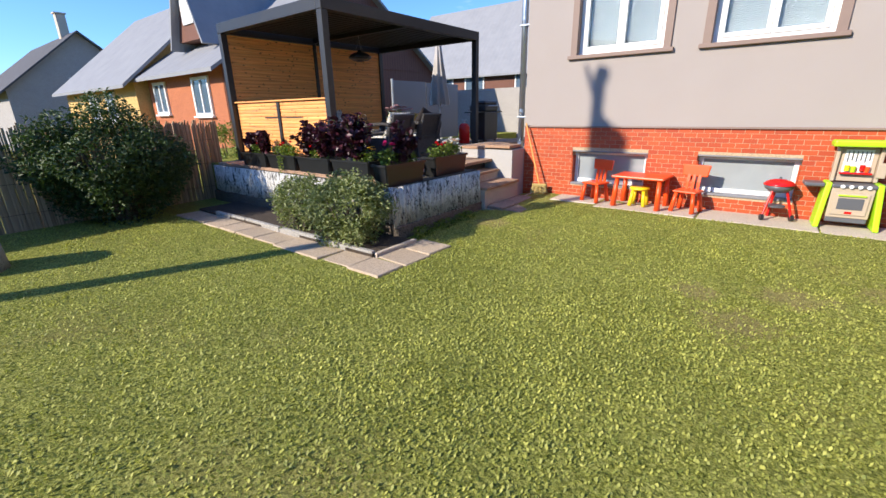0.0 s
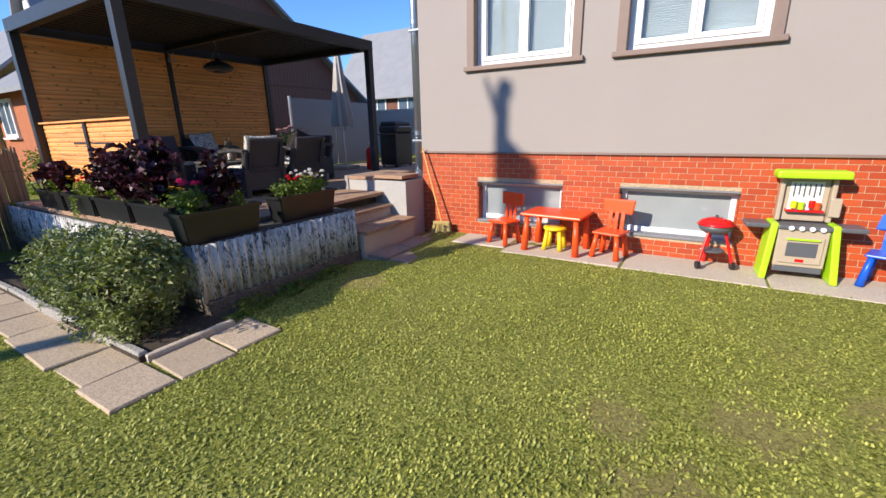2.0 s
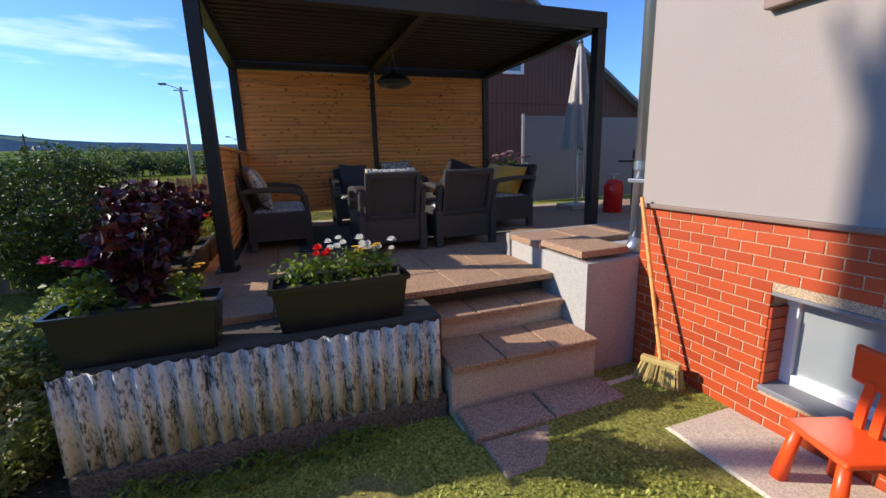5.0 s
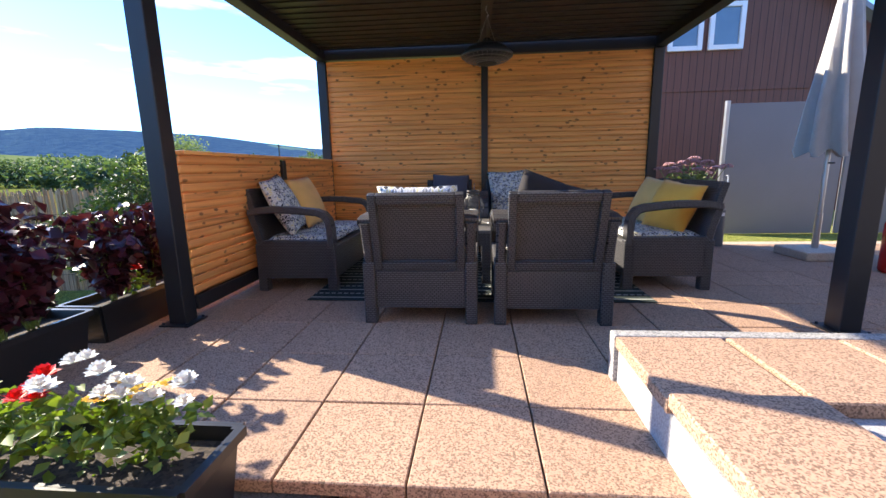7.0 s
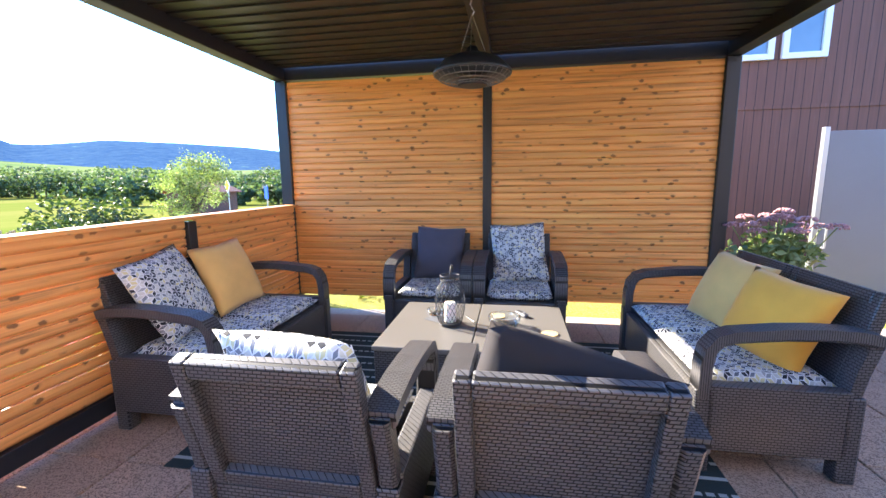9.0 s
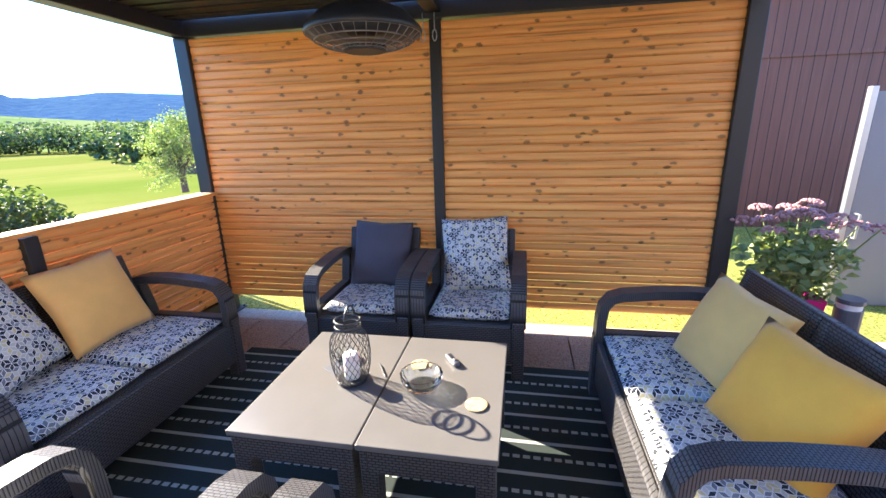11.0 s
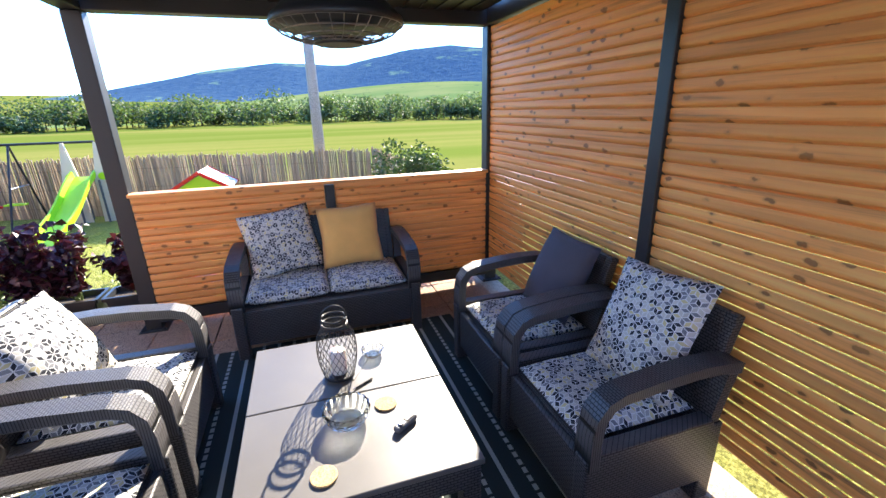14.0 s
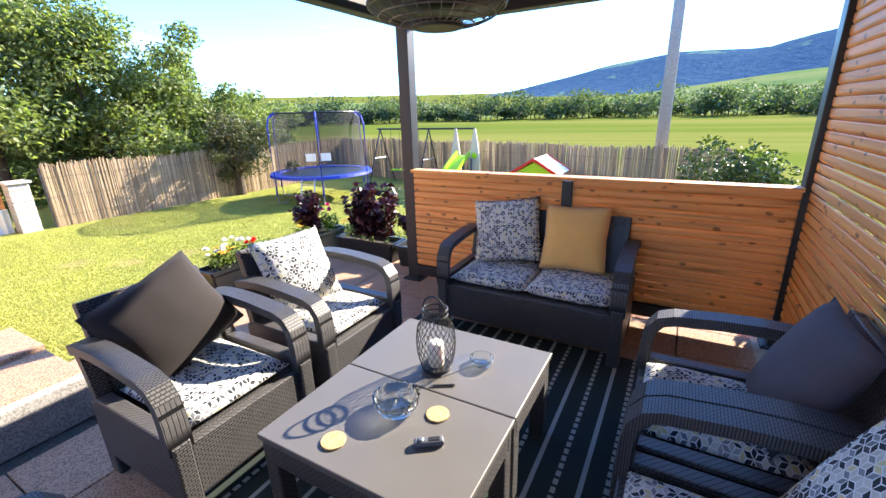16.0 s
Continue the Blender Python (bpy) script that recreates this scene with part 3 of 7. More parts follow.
# ---- pergola ----
PX0, PX1, PY0, PY1, PTOP = -8.575, -5.62, 4.16, 8.19, 2.93
perg = thing("pergola", "black steel pergola with louvred roof and pine slat walls", "pergola", pose(0, 0, 0))
POST = 0.115
for x, y in ((PX0, PY0), (PX0, PY1), (PX1, PY0), (PX1, PY1)):
    bm = B()
    box(bm, x - POST / 2, x + POST / 2, y - POST / 2, y + POST / 2, FLOOR, PTOP, 0.006)
    post = part("post", bm, M_BLACK, perg)
    bm = B()
    box(bm, x - 0.10, x + 0.10, y - 0.10, y + 0.10, FLOOR + 0.001, FLOOR + 0.012, 0.002)
    for sx in (-0.08, 0.08):
        for sy in (-0.08, 0.08):
            rod(bm, (x + sx, y + sy, FLOOR + 0.01), (x + sx, y + sy, FLOOR + 0.024), 0.009, 0.009, 6)
    part("foot_plate", bm, M_BLACK, post)
bm = B()
box(bm, PX0 - 0.045, PX0 + 0.045, (PY0 + PY1) / 2 - 0.04, (PY0 + PY1) / 2 + 0.04, FLOOR, PTOP, 0.005)
part("post", bm, M_BLACK, perg)
for a in ((PX0 - 0.06, PX0 + 0.06, PY0 - 0.06, PY1 + 0.06), (PX1 - 0.06, PX1 + 0.06, PY0 - 0.06, PY1 + 0.06),
          (PX0 + 0.061, PX1 - 0.061, PY0 - 0.06, PY0 + 0.06), (PX0 + 0.061, PX1 - 0.061, PY1 - 0.06, PY1 + 0.06)):
    bm = B()
    box(bm, a[0], a[1], a[2], a[3], PTOP + 0.001, PTOP + 0.17, 0.006)
    part("beam", bm, M_BLACK, perg)
bm = B()
box(bm, PX0 + 0.07, PX1 - 0.07, (PY0 + PY1) / 2 - 0.05, (PY0 + PY1) / 2 + 0.05, PTOP + 0.03, PTOP + 0.15, 0.005)
part("beam", bm, M_BLACK, perg, "middle roof beam")
nl = 20
for i in range(nl):
    x = PX0 + 0.10 + (PX1 - PX0 - 0.2) * (i + 0.5) / nl
    w = (PX1 - PX0 - 0.2) / nl
    bm = B()
    box(bm, x - w * 0.52, x + w * 0.52, PY0 + 0.062, PY1 - 0.062, PTOP + 0.10, PTOP + 0.112, 0, Matrix.Translation((x, 0, PTOP + 0.106)) @ Matrix.Rotation(radians(5), 4, 'Y') @ Matrix.Translation((-x, 0, -PTOP - 0.106)))
    part("louvre", bm, M_ROOF_DARK, perg)

# slat walls: back wall in two bays, rail wall in two bays
PITCH = 0.0607


def slats(n, z0, axis_, lo, hi, at, mat, out, thick=0.034):
    """Rhombus boards: the joints fall outwards, so that daylight shows only from above. out: side on which they fall."""
    me = None
    for i in range(n):
        z = z0 + i * PITCH
        if me is None:
            bm = B()
            h = PITCH - 0.007
            if axis_ == 'y':
                box(bm, -thick / 2, thick / 2, 0, hi - lo, 0, h, 0.010)
            else:
                box(bm, 0, hi - lo, -thick / 2, thick / 2, 0, h, 0.010)
            for v in bm.verts:
                v.co.z -= (v.co.x if axis_ == 'y' else v.co.y) * out * 0.70
            ob = part("slat", bm, mat, perg)
            me = ob.data
        else:
            ob = new("slat", me)
            ob.parent = perg
        tilt = 0.0012 * math.sin(i * 7.3 + lo)
        ob.matrix_world = pose(at + tilt, lo, z) if axis_ == 'y' else pose(lo, at + tilt, z)


BACK_X = PX0 + 0.008
ym = (PY0 + PY1) / 2
slats(35, 0.797, 'y', PY0 + 0.05, ym - 0.036, BACK_X, M_PINE_Y, -1)
slats(35, 0.797, 'y', ym + 0.036, PY1 - 0.05, BACK_X, M_PINE_Y, -1)
RAIL_Y, xm_ = PY0 + 0.05, (PX0 + PX1) / 2
slats(15, 0.80, 'x', PX0 + 0.06, xm_ - 0.04, RAIL_Y, M_PINE_X, -1)
slats(15, 0.80, 'x', xm_ + 0.04, PX1 - 0.06, RAIL_Y, M_PINE_X, -1)
bm = B()
box(bm, xm_ - 0.038, xm_ + 0.038, RAIL_Y - 0.038, RAIL_Y + 0.038, FLOOR, 1.70, 0.004)
part("post", bm, M_BLACK, perg, "short black rail post")
bm = B()
box(bm, PX0 + 0.06, PX1 - 0.06, RAIL_Y - 0.03, RAIL_Y + 0.03, 0.70, 0.795, 0.004)
part("rail", bm, M_BLACK, perg)
bm = B()
box(bm, PX0 + 0.06, PX1 - 0.06, RAIL_Y - 0.06, RAIL_Y + 0.06, 1.712, 1.737, 0.004)
part("cap_board", bm, M_PINE_X, perg, "pine cap board on the rail")

# ---- rattan lounge set ----
def seat_unit(w, label, name, m, bays=1, d=0.66):
    """A moulded rattan chair or sofa that faces +y, its base at the origin."""
    ch = thing(name, label, "sofa" if bays > 1 else "armchair", None, "rattan lounge set")
    hw, hd = w / 2, d / 2
    for sx in (-1, 1):
        bm = B()
        box(bm, sx * (hw - 0.035) - 0.035, sx * (hw - 0.035) + 0.035, -hd + 0.05, hd - 0.05, 0.11, 0.42, 0.008)
        part("side_panel", bm, M_WICKER, ch)
        for sy in (-1, 1):
            bm = B()
            box(bm, sx * (hw - 0.038) - 0.038, sx * (hw - 0.038) + 0.038, sy * (hd - 0.04) - 0.04, sy * (hd - 0.04) + 0.04, 0.0, 0.40, 0.010)
            part("leg", bm, M_WICKER, ch)
        x = sx * (hw - 0.04)
        bm = sweep(B(), [(x, hd - 0.035, 0.36), (x, hd - 0.037, 0.50), (x, hd - 0.05, 0.575), (x, hd - 0.085, 0.622), (x, hd - 0.14, 0.642), (x, 0.0, 0.662), (x, -hd + 0.18, 0.668), (x, -hd + 0.05, 0.662), (x, -hd - 0.03, 0.645)], 0.095, 0.055)
        part("armrest", bm, M_WICKER_TOP, ch)
        bm = sweep(B(), [(x, -hd + 0.04, 0.38), (x, -hd + 0.015, 0.50), (x, -hd - 0.03, 0.655)], 0.06, 0.06)
        part("rear_upright", bm, M_WICKER, ch)
    bm = B()
    box(bm, -hw + 0.074, hw - 0.074, hd - 0.055, hd - 0.02, 0.10, 0.36, 0.008)
    part("front_panel", bm, M_WICKER, ch)
    bm = B()
    box(bm, -hw + 0.074, hw - 0.074, -hd + 0.02, -hd + 0.055, 0.10, 0.345, 0.008)
    part("rear_panel", bm, M_WICKER, ch)
    bm = B()
    box(bm, -hw + 0.072, hw - 0.072, -hd + 0.06, hd - 0.058, 0.32, 0.362, 0.01)
    part("seat", bm, M_WICKER_TOP, ch)
    lean = Matrix.Translation((0, -hd + 0.045, 0.35)) @ Matrix.Rotation(radians(15), 4, 'X')
    bw = (w - 0.15) / bays
    for k in range(bays):
        c = -hw + 0.075 + bw * (k + 0.5)
        bm = B()
        box(bm, c - bw / 2 + 0.002, c + bw / 2 - 0.002, 0.004, 0.018, 0.02, 0.48, 0.0, lean)
        part("backrest", bm, M_WICKER, ch)
        bm = B()
        for q in ((c - bw / 2 + 0.001, c - bw / 2 + 0.05, 0.0, 0.495), (c + bw / 2 - 0.05, c + bw / 2 - 0.001, 0.0, 0.495), (c - bw / 2 + 0.05, c + bw / 2 - 0.05, 0.435, 0.495), (c - bw / 2 + 0.05, c + bw / 2 - 0.05, 0.0, 0.06)):
            box(bm, q[0], q[1], -0.030, 0.024, q[2], q[3], 0.008, lean)
        part("back_frame", bm, M_WICKER, ch)
    ch.matrix_world = m
    return ch


def pillow(name, label, material, w, h, thick, m, bulge=0.5, group="cushions", category="cushion", boxy=False):
    """A stuffed cushion in the local xy plane."""
    bm = B()
    n = 14
    grid = {}
    for side in (1, -1):
        for i in range(n + 1):
            for j in range(n + 1):
                u, v = i / n * 2 - 1, j / n * 2 - 1
                edge = i in (0, n) or j in (0, n)
                if edge and side == -1:
                    grid[side, i, j] = grid[1, i, j]
                    continue
                if boxy:
                    f = (1 - u ** 8) ** 0.4 * (1 - v ** 8) ** 0.4
                    pin = 1.0
                else:
                    f = max(0.0, (1 - u * u) * (1 - v * v)) ** 0.5
                    pin = 1 - 0.07 * (1 - abs(u * v)) * (max(abs(u), abs(v)) ** 3)
                wob = 0.006 * noise.noise((u * 2.2 + w * 9, v * 2.2 + side, len(label)))
                grid[side, i, j] = bm.verts.new((u * w / 2 * pin, v * h / 2 * pin, side * (f * thick / 2 + 0.002) + wob * f))
    for side in (1, -1):
        for i in range(n):
            for j in range(n):
                q = [grid[side, i, j], grid[side, i + 1, j], grid[side, i + 1, j + 1], grid[side, i, j + 1]]
                bm.faces.new(q if side == 1 else q[::-1])
    ob = link(name, bm, material, None, "", True)
    tagged(ob, label, category, group)
    ob.matrix_world = m
    return ob


SEAT_Z = FLOOR + 0.405
W1, W2 = 0.715, 1.32
A = pose(-5.965, 5.733, FLOOR, 0, 0, 90)
Bm = pose(-5.96, 6.551, FLOOR, 0, 0, 90)
C = pose(-8.10, 5.735, FLOOR, 0, 0, -90)
D = pose(-8.10, 6.475, FLOOR, 0, 0, -90)
E_ = pose(-6.995, 4.63, FLOOR, 0, 0, 0)
F_ = pose(-7.085, 7.55, FLOOR, 0, 0, 180)
arm_label = "dark grey moulded rattan armchair with wide arms"
chair = seat_unit(W1, arm_label, "armchair", A)
for m in (Bm, C, D):
    copy_thing(chair, m)
sofa = seat_unit(W2, "dark grey moulded rattan two-seat sofa", "sofa", E_, 2)
copy_thing(sofa, F_)


def on(base, x, y, z, rx=0, ry=0, rz=0):
    return base @ pose(x, y, z, rx, ry, rz)


for b in (A, Bm, C, D):
    pillow("seat_cushion", "white seat pad with grey and black leaf print", M_LEAF, 0.52, 0.56, 0.075, on(b, 0, 0.0, 0.405), boxy=True)
for b in (E_, F_):
    for x in (-0.288, 0.288):
        pillow("seat_cushion", "white seat pad with grey and black leaf print", M_LEAF, 0.57, 0.56, 0.075, on(b, x, 0.0, 0.405), boxy=True)
pillow("scatter_cushion", "white scatter cushion with leaf print", M_LEAF, 0.50, 0.48, 0.19, on(A, 0.01, -0.215, 0.655, 117, 0, -8))
pillow("scatter_cushion", "dark brown velvet cushion half in sun", M_DARK_CLOTH, 0.54, 0.47, 0.19, on(Bm, 0.0, -0.215, 0.675, 117, 0, -6) @ pose(0, 0, 0, 0, 0, -20))
pillow("scatter_cushion", "plain slate grey square cushion", M_GREY_CLOTH, 0.45, 0.50, 0.17, on(C, -0.02, -0.225, 0.665, 114, 0, 5) @ pose(0, 0, 0, 0, 0, 3))
pillow("scatter_cushion", "white scatter cushion with leaf print", M_LEAF, 0.49, 0.56, 0.14, on(D, 0.0, -0.215, 0.68, 117, 0, 4) @ pose(0, 0, 0, 0, 0, -3))
pillow("scatter_cushion", "white scatter cushion with leaf print", M_LEAF, 0.54, 0.52, 0.17, on(E_, 0.31, -0.215, 0.685, 115, 0, 8) @ pose(0, 0, 0, 0, 0, -7))
pillow("scatter_cushion", "warm mustard square sofa cushion", M_SAND, 0.49, 0.50, 0.17, on(E_, -0.22, -0.225, 0.675, 113, 0, -4) @ pose(0, 0, 0, 0, 0, -3))
pillow("scatter_cushion", "sand coloured square sofa cushion", M_SAND, 0.47, 0.46, 0.16, on(F_, 0.20, -0.17, 0.625, 113, 0, 16) @ pose(0, 0, 0, 0, 0, 6))
pillow("scatter_cushion", "bright mustard yellow cushion", M_YELLOW, 0.48, 0.45, 0.19, on(F_, -0.28, -0.16, 0.615, 114, 0, 20) @ pose(0, 0, 0, 0, 0, 6))


def coffee_table(y0, y1):
    tb = thing("coffee_table", "square dark rattan coffee table with grey stone-look top", "table", pose(-6.99, (y0 + y1) / 2, FLOOR), "pair of coffee tables")
    hx, hy = 0.42, (y1 - y0) / 2 - 0.003
    bm = B()
    box(bm, -hx, hx, -hy, hy, 0.435, 0.46, 0.004)
    part("tabletop", bm, M_TABLE, tb, "grey stone-look top")
    bm = B()
    for a in ((-hx + 0.01, hx - 0.01, -hy + 0.01, -hy + 0.04), (-hx + 0.01, hx - 0.01, hy - 0.04, hy - 0.01), (-hx + 0.01, -hx + 0.04, -hy + 0.041, hy - 0.041), (hx - 0.04, hx - 0.01, -hy + 0.041, hy - 0.041)):
        box(bm, a[0], a[1], a[2], a[3], 0.33, 0.434, 0.004)
    part("apron", bm, M_WICKER, tb)
    for sx in (-1, 1):
        for sy in (-1, 1):
            bm = B()
            box(bm, sx * (hx - 0.045) - 0.036, sx * (hx - 0.045) + 0.036, sy * (hy - 0.045) - 0.036, sy * (hy - 0.045) + 0.036, 0.0, 0.34, 0.008)
            part("leg", bm, M_WICKER, tb)


coffee_table(5.68, 6.21)
coffee_table(6.21, 6.74)

# ---- things on and round the table ----
TT = FLOOR + 0.461
t = Net("rug_weave")
x, y, z = t.xyz()
wob = t.noise(3.0, 2)
s1 = t.m('FLOORED_MODULO', x, 0.105)
line = t.m('LESS_THAN', s1, 0.022)
dash = t.m('LESS_THAN', t.m('FLOORED_MODULO', y, 0.05), 0.034)
alt = t.m('LESS_THAN', t.m('FLOORED_MODULO', x, 0.21), 0.105)
fac = t.m('MULTIPLY', line, t.m('MAXIMUM', dash, alt))
col = t.mix(fac, (0.012, 0.022, 0.020), (0.40, 0.42, 0.38))
col = t.mix(t.m('MULTIPLY', t.noise(160, 2), 0.4), col, (0.02, 0.03, 0.025))
t.bump(t.noise(300, 2), 0.4, 0.003)
M_RUG = t.end(col, 0.95)
bm = B()
box(bm, -0.92, 0.92, -1.28, 1.28, 0, 0.007, 0.002)
rug = tagged(link("rug", bm, M_RUG), "dark green outdoor rug with pale dashed stripes", "rug")
rug.matrix_world = pose(-7.02, 6.08, FLOOR + 0.001)


def mesh_lantern():
    ln = thing("lantern", "black wire mesh lantern with white candle on the table", "lantern", pose(-6.965, 6.05, TT))
    def rad(z):
        return 0.068 + 0.022 * math.sin(math.pi * min(1.0, max(0.0, (z - 0.01) / 0.25)) ** 0.9) - (0.035 * max(0.0, (z - 0.20) / 0.05) if z > 0.20 else 0)
    n, k = 22, 16
    for name, sgn in (("mesh", 1), ("mesh", -1)):
        bm = B()
        for i in range(n):
            pts = []
            for j in range(k + 1):
                z = 0.012 + 0.235 * j / k
                a = 2 * math.pi * i / n + sgn * 1.6 * j / k
                pts.append((rad(z) * math.cos(a), rad(z) * math.sin(a), z))
            tube(bm, pts, 0.0013, 4)
        part(name, bm, M_BLACK, ln)
    bm = lathe(B(), [(0.066, 0), (0.070, 0.003), (0.070, 0.012), (0.066, 0.014)], 28)
    part("base", bm, M_BLACK, ln)
    for z, r in ((0.247, 0.056), (0.272, 0.056)):
        bm = tube(B(), [(r * math.cos(a * math.pi / 14), r * math.sin(a * math.pi / 14), z) for a in range(28)], 0.005, 8, True)
        part("rim", bm, M_BLACK, ln)
    bm = B()
    for i in range(28):
        a = i * math.pi / 14
        rod(bm, (0.056 * math.cos(a), 0.056 * math.sin(a), 0.247), (0.056 * math.cos(a), 0.056 * math.sin(a), 0.272), 0.0012, 0.0012, 4)
    part("collar", bm, M_BLACK, ln)
    bm = tube(B(), [(0.056 * math.cos(a), 0.01, 0.272 + 0.058 * math.sin(a)) for a in [i * math.pi / 12 for i in range(13)]], 0.0045, 8)
    part("handle", bm, M_BLACK, ln)
    bm = lathe(B(), [(0.034, 0.014), (0.036, 0.018), (0.036, 0.115), (0.031, 0.122), (0.010, 0.119)], 24)
    candle = part("candle", bm, M_WAX, ln, "white pillar candle", True)
    part("wick", rod(B(), (0, 0, 0.117), (0, 0, 0.130), 0.0015, 0.001, 6), M_BLACK, candle)


mesh_lantern()


def glass_bowl(x, y, r, h, label, ribs=18, name="ashtray"):
    bm = B()
    prof = [(r * 0.55, 0.0), (r * 0.75, 0.004), (r * 0.95, h * 0.55), (r, h), (r * 0.93, h), (r * 0.86, h * 0.6), (r * 0.66, 0.014), (r * 0.2, 0.012)]
    seg = ribs * 2
    rings = []
    for i, (q, z) in enumerate(prof):
        rings.append([bm.verts.new((q * (1 + (0.05 if k % 2 and 0 < i < 4 else 0)) * math.cos(k * 2 * math.pi / seg), q * (1 + (0.05 if k % 2 and 0 < i < 4 else 0)) * math.sin(k * 2 * math.pi / seg), z)) for k in range(seg)])
    for a, b in zip(rings, rings[1:]):
        for k in range(seg):
            bm.faces.new((a[k], a[(k + 1) % seg], b[(k + 1) % seg], b[k]))
    bm.faces.new(rings[0][::-1])
    bm.faces.new(rings[-1])
    ob = tagged(link(name, bm, M_GLASS), label, "bowl")
    ob.matrix_world = pose(x, y, TT)


glass_bowl(-6.965, 6.375, 0.092, 0.066, "cut clear glass bowl on the coffee table", 16, "glass_bowl")
glass_bowl(-7.14, 5.93, 0.055, 0.038, "small round clear glass ashtray on the table", 14)
for x, y in ((-7.13, 6.33), (-6.86, 6.63)):
    bm = lathe(B(), [(0.044, 0.0), (0.046, 0.001), (0.046, 0.006), (0.044, 0.007)], 32)
    ob = tagged(link("coaster", bm, M_CORK), "round pale cork coaster on the table", "coaster", "cork coasters")
    ob.matrix_world = pose(x, y, TT)
op = thing("remote_control", "small black handheld remote with metal button", "remote", pose(-7.18, 6.48, TT, 0, 0, 35))
bm = B()
box(bm, -0.055, 0.055, -0.017, 0.017, 0.0, 0.024, 0.008)
part("body", bm, M_GREY_P, op)
bm = lathe(B(), [(0.010, 0.024), (0.010, 0.028), (0.007, 0.030)], 16, Matrix.Translation((0.028, 0, 0)))
part("button", bm, M_STEEL, op, "round metal button")
bm = B()
box(bm, -0.040, 0.0, -0.009, 0.009, 0.0235, 0.026, 0.001)
part("key_strip", bm, M_BLACK, op)
bm = B()
box(bm, -0.11, 0.11, -0.055, 0.055, 0, 0.008, 0.003)
bk = tagged(link("notebook", bm, M_GREY_P), "thin dark grey booklet under the lantern", "notebook")
bk.matrix_world = pose(-7.03, 5.99, TT, 0, 0, 60)
for v in bk.data.vertices:
    v.co.z *= 0.35
bk.data.update()
bpy.data.objects["lantern"].matrix_world = pose(-6.965, 6.05, TT + 0.0032) @ Matrix.Diagonal((1.0, 1.0, 1.10, 1.0))
pn = thing("pen", "slim black pen lying on the table", "pen", pose(-7.06, 6.16, TT + 0.005, 0, 0, 30))
part("barrel", rod(B(), (-0.05, 0, 0), (0.045, 0, 0), 0.0045, 0.0045, 10), M_BLACK, pn)
part("tip", rod(B(), (0.045, 0, 0), (0.060, 0, 0), 0.004, 0.001, 10), M_STEEL, pn)


def patio_heater():
    """A hanging round heater under the middle roof beam."""
    cx, cy, z0 = -7.09, 6.175, 2.50
    ht = thing("patio_heater", "black hanging electric patio heater with wire guard", "heater", pose(cx, cy, z0))
    bm = lathe(B(), [(0.225, 0.05), (0.228, 0.06), (0.222, 0.075), (0.17, 0.125), (0.10, 0.155), (0.045, 0.17), (0.03, 0.20), (0.02, 0.205)], 36)
    part("shade", bm, M_BLACK, ht, "", True)
    for r, z in ((0.222, 0.052), (0.19, 0.028), (0.155, 0.013), (0.12, 0.004), (0.085, 0.0)):
        bm = tube(B(), [(r * math.cos(a * math.pi / 20), r * math.sin(a * math.pi / 20), z) for a in range(40)], 0.003, 6, True)
        part("guard_ring", bm, M_STEEL2, ht)
    bm = B()
    for i in range(32):
        a = i * math.pi / 16
        tube(bm, [(r * math.cos(a), r * math.sin(a), z) for r, z in ((0.224, 0.055), (0.19, 0.026), (0.155, 0.011), (0.12, 0.002), (0.080, -0.002))], 0.0016, 4)
    tagged(part("guard_wire", bm, M_STEEL2, ht), kind="stuff")
    bm = lathe(B(), [(0.078, -0.010), (0.085, -0.006), (0.085, 0.012), (0.075, 0.016)], 28)
    part("cap", bm, M_BLACK, ht)
    bm = tube(B(), [(0.13 * math.cos(a * math.pi / 18), 0.13 * math.sin(a * math.pi / 18), 0.06) for a in range(36)], 0.009, 8, True)
    part("heating_element", bm, M_STEEL, ht, "pale quartz heating tube")
    bm = B()
    for i in range(3):
        a = i * 2.094
        rod(bm, (0.10 * math.cos(a), 0.10 * math.sin(a), 0.15), (0.0, 0.0, 0.38), 0.003, 0.003, 6)
    part("suspension_wires", bm, M_STEEL2, ht)
    part("hook", tube(B(), [(0, 0, 0.37), (0, 0.012, 0.39), (0, 0, 0.41), (0, -0.010, 0.43), (0, 0, 0.465)], 0.005, 8), M_STEEL, ht)


M_STEEL2 = plain("dull_wire", (0.26, 0.25, 0.24), 0.35, 0.8, 0.1, 6.0, 0.03)
patio_heater()
for y in (6.12, 6.20):
    hk = thing("carabiner", "steel snap hook hanging from the roof beam", "hook", pose(-8.40, y, 2.80), "snap hooks")
    bm = tube(B(), [(0, 0.014 * math.cos(a) , 0.035 * math.sin(a)) for a in [i * math.pi / 8 for i in range(16)]], 0.004, 6, True)
    part("ring", bm, M_STEEL, hk)
    part("eye", rod(B(), (0, 0, 0.033), (0, 0, 0.14), 0.004, 0.004, 6), M_STEEL, hk)


